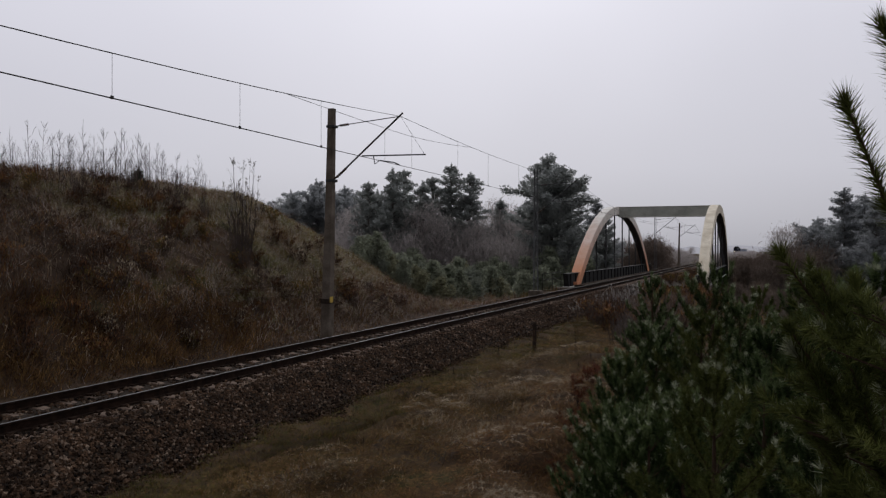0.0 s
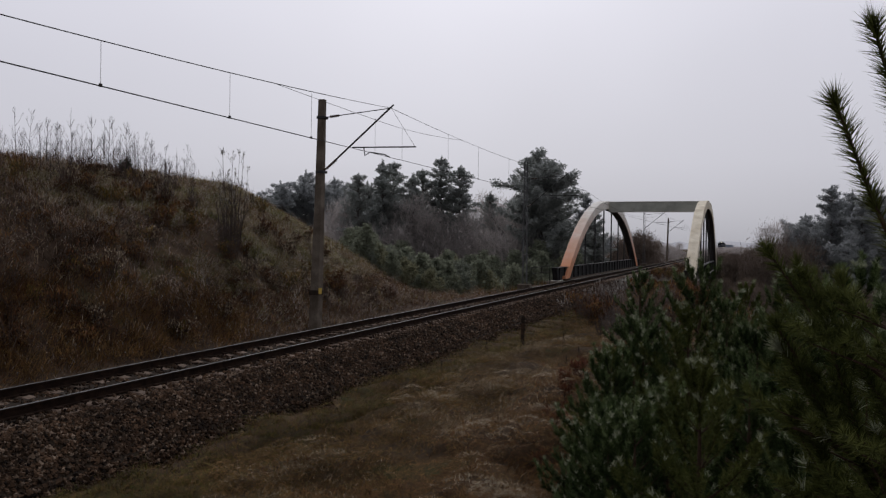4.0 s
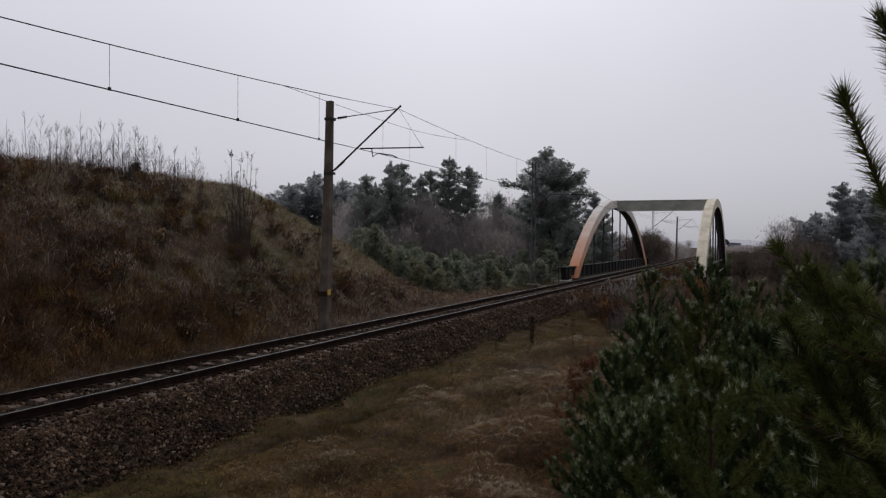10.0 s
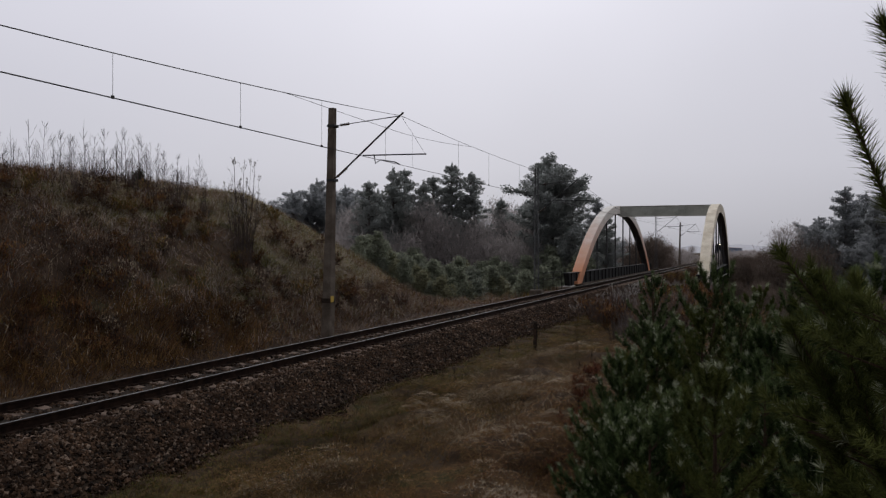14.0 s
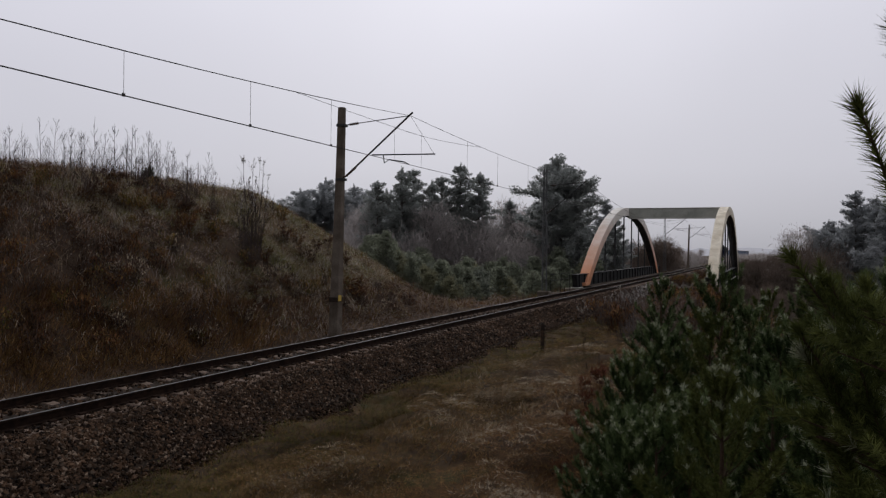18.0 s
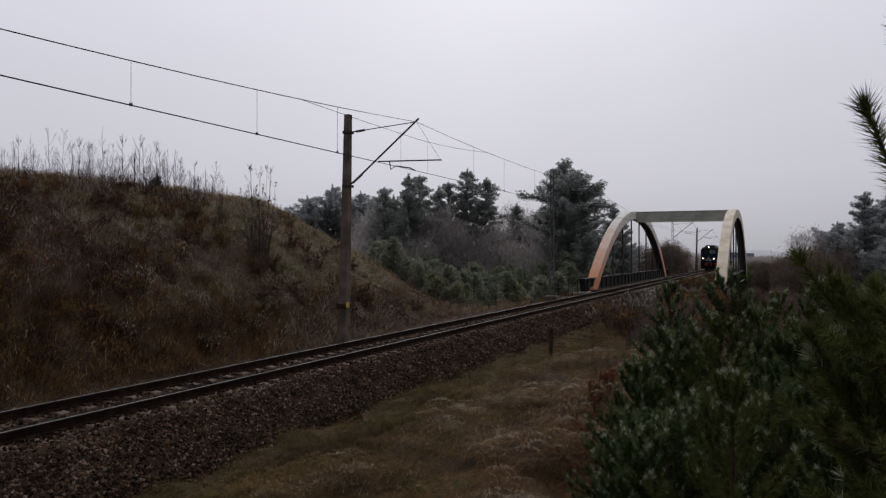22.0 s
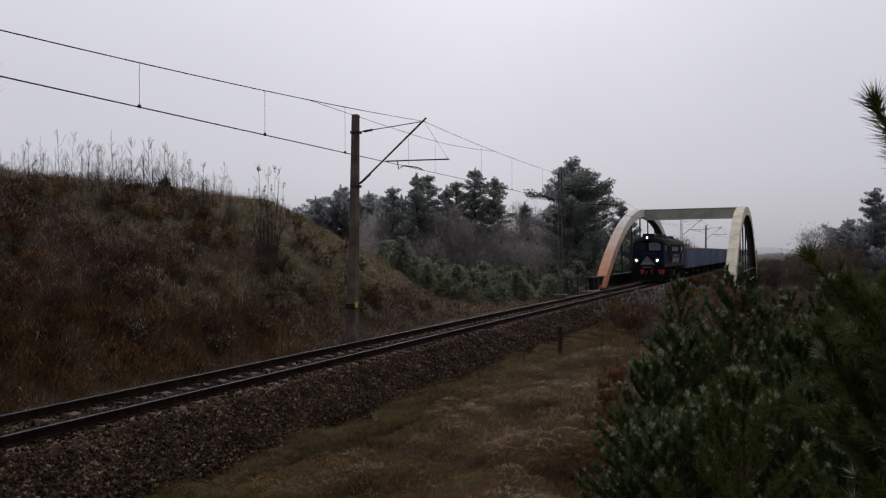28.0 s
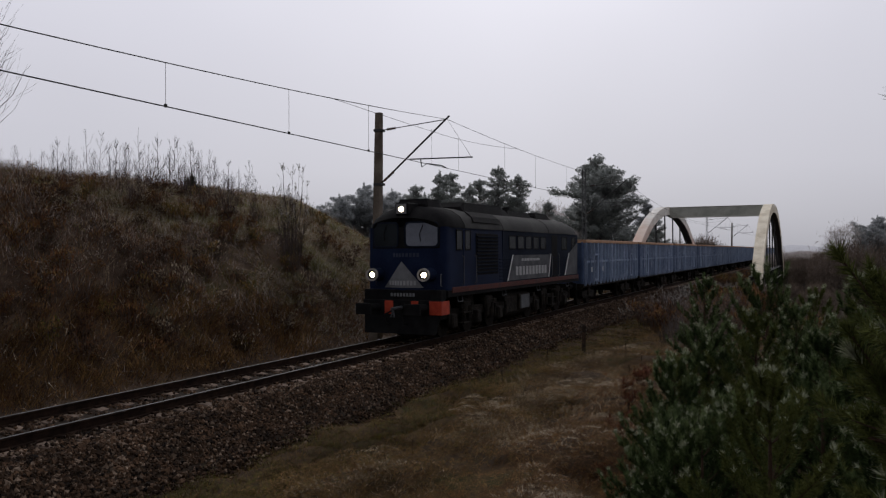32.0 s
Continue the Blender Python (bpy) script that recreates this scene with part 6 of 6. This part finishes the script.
for i in range(46):
    px, py = r.uniform(8, 22), r.uniform(26, 105)
    again(r.choice((brown, brown, low_a)), px, py, r.uniform(0.2, 0.38) if py < 70 else r.uniform(0.3, 0.6), r.uniform(0, 360))

# bare hedge beside the line beyond the bridge
for i in range(46):
    py = r.uniform(136, 330)
    again(hedge, r.uniform(4.8, 7.5 + py * 0.02), py, r.uniform(0.42, 0.62), r.uniform(0, 360))
# far woods, a backdrop at the horizon: mist painted as pale, glowing colour
M_MIST = mat("painted_mist_glow", (0.24, 0.24, 0.265), (0.29, 0.29, 0.32), 0.01, 1.0, bump=0, glow=(0.30, 0.30, 0.335, 1.0))
s = Shape()
r = random.Random(8)
vs, fs = [], []
N = 160
for i in range(N + 1):
    a = radians(lerp(75, -45, i / N))
    d = 900
    h = 6 + 3 * noise.noise(Vector((i * 0.22, 0, 0))) + 4 * noise.noise(Vector((i * 0.9, 5, 0)))
    c = Vector((12 - d * math.sin(a), d * math.cos(a), 0))
    o = Vector((-math.sin(a), math.cos(a), 0)) * 40
    vs += [tuple(c + Vector((0, 0, -4))), tuple(c + Vector((0, 0, h))), tuple(c + o + Vector((0, 0, h * 0.8))), tuple(c + o + Vector((0, 0, -4)))]
for i in range(N):
    for k in range(3):
        fs.append((i * 4 + k, i * 4 + k + 1, i * 4 + 4 + k + 1, i * 4 + 4 + k))
s.add(vs, fs)
tagged(part("backdrop", s, M_MIST), "pale treeline on the horizon, mist painted in", "treeline", kind="structure")

# ---- grass and weeds ----
def scatter(n, x0, x1, y0, y1, keep, power=1.0):
    xs = rng.uniform(x0, x1, n)
    ys = y0 + (y1 - y0) * rng.random(n) ** power
    pts = np.column_stack([xs, ys])
    return pts[keep(pts)]


class Sampled:
    """A field over the plan, worked out on a quarter-metre grid and read between its points."""

    def __init__(self, fn, x0=-36.0, x1=17.0, y0=0.0, y1=120.0, d=0.25):
        self.x0, self.y0, self.d = x0, y0, d
        self.a = np.array([[fn(x, y) for x in np.arange(x0, x1 + d, d)] for y in np.arange(y0, y1 + d, d)])

    def __call__(self, p):
        u, v = np.clip((p[:, 0] - self.x0) / self.d, 0, self.a.shape[1] - 2), np.clip((p[:, 1] - self.y0) / self.d, 0, self.a.shape[0] - 2)
        i, j = u.astype(int), v.astype(int)
        s, t = u - i, v - j
        a = self.a
        return (a[j, i] * (1 - s) + a[j, i + 1] * s) * (1 - t) + (a[j + 1, i] * (1 - s) + a[j + 1, i + 1] * s) * t


heights = Sampled(ground_z)


def tufts(centres, per, radius):
    c = np.repeat(np.array(centres), per, 0)
    c = c + rng.normal(0, radius, c.shape)
    return np.column_stack([c, heights(c) - 0.02])


def field_at(p, k, seed, y1=60.0):
    return Sampled(lambda x, y: noise.noise(Vector((x * k, y * k, seed))), -20, 13, 0, y1, 0.25 if k < 1 else 0.2)(p)


# short mossy turf along the foot of the ballast
cs = scatter(9000, 2.7, 5.2, 5.0, 44, lambda q: q[:, 0] > -99, 1.5)
p = tufts(cs, 14, 0.08)
rnd_ = rng.random(len(p))
slots = np.where(rnd_ < 0.36, 1, np.where(rnd_ < 0.62, 0, 3))
g = new("mossy_turf", tri_mesh("mossy_turf", swathe(p, rng.uniform(0.04, 0.15, len(p)), 0.004, 5.0, 0.7, 2.0), slots, [M_STRAW, M_MOSS, M_HOAR, M_UMBER]))
tagged(g, "short mossy turf along the foot of the ballast", "grass", kind="stuff")

# verge between ballast and bank
cs = scatter(11000, 2.85, 11.5, 5.5, 46, lambda q: q[:, 0] > -99, 1.5)
p = tufts(cs, 20, 0.10)
tone, tone2 = field_at(p, 0.45, 2), field_at(p, 1.3, 9)
rnd_ = rng.random(len(p))
slots = np.zeros(len(p), int)
green = (p[:, 0] < 5.0 + 1.6 * tone2) & (rnd_ < 0.62)
slots[green] = 1
hoar = (tone + 0.5 * tone2 > 0.08) & (p[:, 0] > 4.8) & (rnd_ < 0.14)
slots[hoar] = 2
patch = np.zeros(len(p))
RIMED = ((6.5, 20.5, 2.1), (6.6, 17.1, 1.8), (7.4, 13.6, 1.5), (6.2, 10.0, 1.3), (5.4, 24.0, 1.6), (8.0, 16.0, 1.2))
for cx, cy, cr in RIMED:
    patch = np.maximum(patch, np.clip(1.25 - np.hypot(p[:, 0] - cx, p[:, 1] - cy) / cr + 0.7 * tone2, 0, 1))
slots[(patch > 0.25) & (rng.random(len(p)) < 0.6 * patch)] = 2
slots[(patch < 0.15) & (tone2 < 0.05) & (rng.random(len(p)) < 0.45)] = 4
rus = ((p[:, 0] > 7.6 + tone2) & (rnd_ > 0.62)) | ((tone < -0.2) & (rnd_ > 0.72))
slots[rus] = 3
hgt = rng.uniform(0.08, 0.24, len(p)) * (0.7 + 0.9 * np.clip(tone + 0.4, 0, 1)) * np.where(p[:, 0] < 4.4, 0.5, 1.2)
hgt = hgt * (1 + 0.5 * patch)
p[:, 2] += 0.24 * patch * rng.random(len(p)) * np.clip(tone2 + 0.6, 0, 1)
g = new("dead_grass", tri_mesh("dead_grass", swathe(p, hgt * 0.55, 0.0038, 3.0, 1.0, 1.2), slots, [M_STRAW, M_MOSS, M_HOAR, M_RUSSET, M_UMBER]))
tagged(g, "withered straw and russet grass with hoar frost", "grass", kind="stuff")

# rounded tussocks of matted grass
def tussock(tt, ts, cx, cy, rad, hg, n, mix, rimed, w=0.0042):
    """A cushion of matted blades: mix lists (slot, share), rimed is the share of frosted blades on its crown."""
    a, q = rng.uniform(0, 6.283, n), np.sqrt(rng.random(n))
    z0 = ground_z(cx, cy) - 0.03
    wob = 1 + 0.25 * np.sin(2 * a + cx * 9) + 0.15 * np.sin(3 * a + cy * 7)
    root = np.stack([cx + rad * q * wob * np.cos(a), cy + rad * q * wob * np.sin(a), z0 + hg * np.sqrt(1 - 0.9 * q * q)], 1)
    ln = rng.uniform(0.35, 0.8, n) * (0.06 + 0.3 * rad)
    a = a + rng.normal(0, 0.9, n)
    tip = root + np.stack([np.cos(a) * (0.3 + q) * ln, np.sin(a) * (0.3 + q) * ln, ln * (0.65 - 1.1 * q)], 1)
    sd = np.stack([-np.sin(a), np.cos(a), np.zeros(n)], 1) * w
    tt.append(np.stack([root - sd, root + sd, tip], 1))
    s_ = rng.choice([k for k, _ in mix], n, p=[v for _, v in mix])
    s_[(q < 0.6) & (rng.random(n) < rimed)] = 2
    ts.append(s_)


tt, ts = [], []
for i in range(1250):
    cx, cy = rng.uniform(3.9, 10.2), 6.5 + 34 * rng.random() ** 1.4
    edge = cx < 4.9 + 0.8 * math.sin(cy)
    mix = [(0, 0.3), (1, 0.45), (4, 0.25)] if edge else [(0, 0.6), (3, 0.4)] if cx > 7.6 + 0.8 * math.sin(cy * 1.3) else [(0, 0.7), (1, 0.15), (4, 0.15)]
    rimed = 0.0 if edge else max(0.0, 0.7 * max(1.1 - math.hypot(cx - a, cy - b) / c for a, b, c in RIMED), 3.2 * hump(cx, cy)) * rng.uniform(0.3, 1.1)
    tussock(tt, ts, cx, cy, rng.uniform(0.14, 0.46), rng.uniform(0.10, 0.34), 330, mix, min(0.9, rimed), 0.0034)
# dark mossy cushions along the foot of the ballast
for i in range(150):
    cy = 6.0 + 36 * rng.random() ** 1.3
    tussock(tt, ts, 3.1 + rng.uniform(-0.25, 0.6), cy, rng.uniform(0.1, 0.3), rng.uniform(0.06, 0.18), 120, [(1, 0.45), (4, 0.55)], 0.0)
g = new("grass_tussocks", tri_mesh("grass_tussocks", np.concatenate(tt), np.concatenate(ts), [M_STRAW, M_MOSS, M_HOAR, M_RUSSET, M_UMBER]))
tagged(g, "rounded frosted tussocks of withered grass", "grass", kind="stuff")
# mossy cushions on the crest and the spur of the hill
tt, ts = [], []
for i in range(1500):
    cx, cy = rng.uniform(-17, -5.2), rng.uniform(18, 44)
    z = ground_z(cx, cy)
    if z < 0.2 or (z < 4.2 and cx + cy < 18 + 2.5 * math.sin(cy)):
        continue
    mossy = math.sin(cx * 0.9) + math.sin(cy * 0.7 + 1) > -0.3
    mix = [(0, 0.2), (1, 0.6), (3, 0.2)] if mossy and z > 1.5 else [(0, 0.3), (1, 0.1), (3, 0.6)]
    tussock(tt, ts, cx, cy, rng.uniform(0.2, 0.6), rng.uniform(0.1, 0.34), 170, mix, rng.choice((0.0, 0.15, 0.6)), 0.009)
g = new("hill_cushions", tri_mesh("hill_cushions", np.concatenate(tt), np.concatenate(ts), [M_PALESTRAW, M_CRESTMOSS, M_RIMEHAZE, M_RUSSET]))
tagged(g, "mossy cushions of grass with rime on the hill", "grass", kind="stuff")

# the overgrown cutting slope
cs = scatter(26000, -19, -3.3, 2, 52, lambda q: heights(q) > -1.6, 1.0)
p = tufts(cs, 13, 0.14)
tone, tone2 = field_at(p, 0.3, 4), field_at(p, 1.1, 6)
rnd_ = rng.random(len(p))
slots = np.zeros(len(p), int)
slots[(tone > 0.05) & (rnd_ < 0.3)] = 1
slots[(tone2 > 0.2) & (rnd_ > 0.75)] = 2
# end of the spur: frosted grass, more of it pale to stand for haze
end_ = (p[:, 1] + p[:, 0] > 12 + 4 * tone2) & (p[:, 2] > 0.8)
slots[end_ & (rnd_ < 0.28)] = 3
slots[end_ & (rnd_ > 0.32)] = 2
slots[end_ & (rnd_ > 0.66)] = 4
foot = (p[:, 0] > -7.0) & (p[:, 1] > 26.5) & (p[:, 1] < 40)
slots[foot & (rng.random(len(p)) < 0.30)] = 4
slots[foot & (rng.random(len(p)) < 0.35)] = 0
slots[(p[:, 0] > -4.9) & (rnd_ < 0.45)] = 2
slots[rnd_ > 0.955] = 4
# paler along the hill: rime, plus haze and facing light put into the colour
rime_haze_ = np.clip((p[:, 1] - 19.0) / 10.0 + 0.5 * tone2, 0, 1) * 0.34
slots[rng.random(len(p)) < rime_haze_] = 4
# paler uphill: frost, plus the stronger sky light painted in
up_ = np.clip((p[:, 2] - 1.6) / 2.2 + 0.8 * tone, 0, 1) * 0.75
ra, rb = rng.random(len(p)), rng.random(len(p))
slots[ra < up_] = np.where(rb < 0.2, 2, np.where(rb < 0.28, 3, np.where(rb < 0.7, 4, 1)))[ra < up_]
thin_ = rng.random(len(p)) < np.where((p[:, 1] + p[:, 0] > 18.0 + 3 * tone2) & (p[:, 2] > 0.3), 0.3, 1.0)
p, tone, tone2, slots = p[thin_], tone[thin_], tone2[thin_], slots[thin_]
hgt = rng.uniform(0.2, 0.62, len(p)) * (0.8 + 0.8 * np.clip(tone2 + 0.3, 0, 1)) * np.where(p[:, 1] > 33, 0.6, 1.0)
mound = np.zeros_like(p)
mound[:, 2] = rng.random(len(p)) * 0.75 * np.clip(tone2 + 0.25, 0, 1)
g = new("hill_weeds", tri_mesh("hill_weeds", swathe(p + mound, hgt * 0.52, 0.0075, 8.0, 0.8, 2.2), slots, [M_UMBER, M_RUSSET, M_STRAW, M_MOSS, M_HILLRIMEHAZE]))
tagged(g, "dark brown withered weeds and brambles on the cutting", "weeds", kind="stuff")
# rusty arching grass low on the near end of the cutting
cs = scatter(1100, -9.0, -3.7, 5, 24, lambda q: (heights(q) > -0.9) & (heights(q) < 1.0 + 0.09 * (24 - q[:, 1])), 0.9)
q = tufts(cs, 60, 0.16)
rq = rng.random(len(q))
sq = np.where(rq < 0.5, 0, np.where(rq < 0.85, 1, 2))
g = new("rusty_grass", tri_mesh("rusty_grass", swathe(q, rng.uniform(0.2, 0.6, len(q)), 0.006, 31.0, 0.75, 0.9), sq, [M_STRAW, M_RUSSET, M_UMBER]))
tagged(g, "rusty arching grass at the foot of the cutting", "grass", kind="stuff")
# bushy clumps of withered weeds
def weed_bush(seed, mats, label):
    """Many bowed stalks with small withered leaves."""
    r = random.Random(seed)
    bush_ = base("weed_bush", label, "weeds", "withered weed bushes")
    st_ = Shape()
    roots_ = []
    for k in range(16):
        az, l0, h = r.uniform(0, 6.283), r.uniform(0.15, 0.5), r.uniform(0.35, 0.8)
        d = Vector((math.cos(az), math.sin(az), 0))
        a, b, c = d * 0.05 - Vector((0, 0, 0.1)), d * l0 * 0.5 + Vector((0, 0, h * 0.75)), d * l0 + Vector((0, 0, h * r.uniform(0.7, 1.0)))
        st_.tube([a, b, c], [0.006, 0.005, 0.003], 3)
        roots_ += [tuple(b.lerp(c, r.random())) for _ in range(20)] + [tuple(Vector(a).lerp(b, r.uniform(0.35, 1))) for _ in range(10)]
    part("stem", st_, M_TWIG, bush_)
    q = np.array(roots_) + rng.normal(0, 0.035, (len(roots_), 3))
    ob = new("leaves", tri_mesh("leaves", blades(q, rng.uniform(0.05, 0.12, len(q)), 1.3, 0.017), (rng.random(len(q)) < 0.3).astype(int), mats))
    tagged(ob, kind="stuff")
    ob.parent = bush_
    return bush_


WB = [weed_bush(1, [M_RUSSET, M_STRAW], "russet bush of withered weeds on the cutting"), weed_bush(2, [M_UMBER, M_RUSSET], "dark brown bush of withered weeds on the cutting"),
      weed_bush(3, [M_STRAW, M_MOSS], "straw-coloured bush of withered weeds on the cutting"), weed_bush(4, [M_UMBER, M_HOAR], "brown frosted bush of weeds on the cutting")]
wr = random.Random(12)
seen_ = set()
for i in range(290):
    px, py = wr.uniform(-12.5, -4.0), 6 + 31 * wr.random() ** 1.1
    if ground_z(px, py) < -1.0 or px + py > 17.5 and wr.random() < 0.6:
        continue
    k = wr.choice((0, 0, 1, 1, 2, 3)) if py < 27 else wr.choice((0, 1, 2, 3, 3))
    (again if k in seen_ else put)(WB[k], px, py, wr.uniform(0.6, 1.25), wr.uniform(0, 360), 0.05)
    seen_.add(k)
# rusty weeds and shrubs beside the line before the bridge, red brambles under the pines
M_BRAMBLE = leafy("red_bramble_leaves", (0.080, 0.028, 0.016), (0.150, 0.053, 0.031), 0.6, 0.8)
for i in range(95):
    px, py = wr.uniform(4.2, 9.6), 36 + 30 * wr.random()
    again(WB[wr.choice((0, 0, 1, 2))], px, py, wr.uniform(1.2, 2.1), wr.uniform(0, 360), 0.05)
for i in range(34):
    again(wr.choice(bush), wr.uniform(4.4, 9.4), wr.uniform(36, 66), wr.uniform(0.55, 0.95), wr.uniform(0, 360))
for i in range(9):
    again(bush[i % 3], wr.uniform(-6.2, -4.3), wr.uniform(29.5, 37), wr.uniform(0.45, 0.7), wr.uniform(0, 360), 0.1)
for i in range(60):
    deck_weed = copy_thing(WB[wr.choice((0, 1, 1, 2))], pose(0, 0, 0))
    put(deck_weed, wr.uniform(2.6, 6.6), wr.uniform(72, 117), wr.uniform(0.7, 1.3), wr.uniform(0, 360), z=-0.29)
red = weed_bush(6, [M_BRAMBLE, M_RUSSET], "low bramble with dark red leaves beside the young pines")
put(red, 8.75, 17.6, 0.75)
for px, py, k in REDS:
    again(red, px, py, k, 97 * py)
# mossy, frosted grass over the crest and the end of the spur, also paled for haze
cs = scatter(26000, -17, -4.0, 20, 52, lambda q: ((q[:, 1] + q[:, 0] > 19.0 + 2.0 * np.sin(q[:, 1])) | (heights(q) > 3.7 + 0.4 * np.sin(1.7 * q[:, 1]))) & (heights(q) > -1.1), 1.0)
q = tufts(cs, 13, 0.12)
tq, tq2 = field_at(q, 0.35, 14), field_at(q, 1.2, 17)
rq = rng.random(len(q))
sq = np.where(rq < 0.38, 0, np.where(rq < 0.62, 1, 2))
sq[(tq + 0.4 * tq2 > 0.05) & (rq < 0.5)] = 1
sq[(tq2 < -0.12) & (rq > 0.45)] = 2
low_ = q[:, 2] < 0.9
sq[low_ & (rng.random(len(q)) < 0.65)] = 3
keep_ = rng.random(len(q)) < np.where(low_, 0.45, 1.0)
q, sq = q[keep_], sq[keep_]
g = new("frosted_crest_grass", tri_mesh("frosted_crest_grass", swathe(q, rng.uniform(0.14, 0.36, len(q)), 0.011, 21.0, 0.85, 1.0), sq, [M_PALESTRAW, M_CRESTMOSS, M_RIMEHAZE, M_RUSSET]))
tagged(g, "mossy straw grass with hoar frost on the hill crest", "grass", kind="stuff")
# pale seed specks among the weeds
q = p[rng.random(len(p)) < 0.02] + np.array((0, 0, 0.25))
q = q[q[:, 1] < 36]
g = new("seed_specks", tri_mesh("seed_specks", blades(q, 0.05, 1.2, 0.014), np.zeros(len(q)), [M_SEED]))
tagged(g, "pale seed heads scattered among the withered weeds", "seed heads", kind="stuff")
# arching bramble canes over the slope
bt = []
for i in range(6500):
    x, y = rng.uniform(-17, -3.8), rng.uniform(3, 40)
    z = ground_z(x, y)
    if z < -1.2 or x + y > 14 and z > 0.8 and i % 4:
        continue
    az, l0, h = rng.uniform(0, 6.283), rng.uniform(0.5, 1.3), rng.uniform(0.35, 0.95)
    d = np.array((math.cos(az), math.sin(az), 0))
    sd = np.array((-math.sin(az), math.cos(az), 0)) * 0.006
    q = [np.array((x, y, z)) + d * l0 * t + np.array((0, 0, h * 4 * t * (1 - t * 0.85) * 0.55)) for t in (0, 0.25, 0.5, 0.75, 1.0)]
    for a, b in zip(q, q[1:]):
        bt += [(a - sd, a + sd, b + sd), (a - sd, b + sd, b - sd)]
g = new("bramble_canes", tri_mesh("bramble_canes", np.array(bt), (rng.random(len(bt)) < 0.22).astype(int) * 1, [M_UMBER, M_HOAR]))
tagged(g, "arching leafless bramble canes on the cutting", "brambles", kind="stuff")
# rough grass further along the line and in the low ground
cs = scatter(5200, -34, 16, 40, 118, lambda q: ((q[:, 0] < -4) | (q[:, 0] > 3.4)) & (heights(q) > -4), 1.0)
p = tufts(cs, 8, 0.25)
rnd_ = rng.random(len(p))
slots = np.zeros(len(p), int)
slots[rnd_ < 0.35] = 1
slots[rnd_ > 0.85] = 2
g = new("rough_grass", tri_mesh("rough_grass", blades(p, rng.uniform(0.25, 0.7, len(p)), 0.5, 0.022), slots, [M_UMBER, M_STRAW, M_MOSS]))
tagged(g, "rough brown grass beside the line", "grass", kind="stuff")

# ---- small things ----
stalk = base("dry_stalk", "dark withered weed stalk in the verge grass", "weeds", "dry stalks")
s = Shape()
s.tube([(0, 0, -0.1), (0.01, 0, 0.3), (0.03, 0.01, 0.62)], [0.007, 0.006, 0.004], 5)
part("stem", s, M_DARKTWIG, stalk)
s = Shape()
s.tube([(0.022, 0, 0.46), (0.028, 0.005, 0.54), (0.034, 0.01, 0.66)], [0.007, 0.016, 0.004], 6)
part("seed_head", s, M_POST, stalk)
put(stalk, 6.9, 24.2, 1.0)
for k in range(11):
    again(stalk, wr.uniform(4.4, 9.2), 9 + 20 * wr.random(), wr.uniform(0.5, 1.1), wr.uniform(0, 360))

post = base("wooden_post", "dark weathered wooden stake in the verge", "post", m=pose(4.54, 28.1, ground_z(4.54, 28.1) - 0.1, 1.5, 1.0, 20))
s = Shape()
s.sweep([(-0.06, -0.05), (0.05, -0.06), (0.06, 0.05), (-0.05, 0.06)], [lambda a, b, z=z, k=k: (a * k, b * k, z) for z, k in ((-0.3, 1.3), (0.5, 1.2), (1.16, 1.1), (1.22, 0.7))])
part("stake", s, M_POST, post)
s = Shape()
s.box(-0.07, 0.02, -0.066, -0.05, 0.55, 0.95, 0.005)
part("split_face", s, M_BARK, post)


def motions():
    """The freight train runs towards the viewer at a steady speed, its wheels rolling."""
    times = [i * 0.5 for i in range(65)]
    for thing, back in train:
        walk(thing, [(t, pose(0, 21.7 + back + 13.2 * (32 - t), 0)) for t in times])
    for ob, x, y, r in wheels:
        step = 1.0 / FPS
        walk(ob, [(i * step, Matrix.Translation((x, y, r)) @ Matrix.Rotation(13.2 * i * step / r, 4, "X")) for i in range(32 * FPS + 1)])


motions()
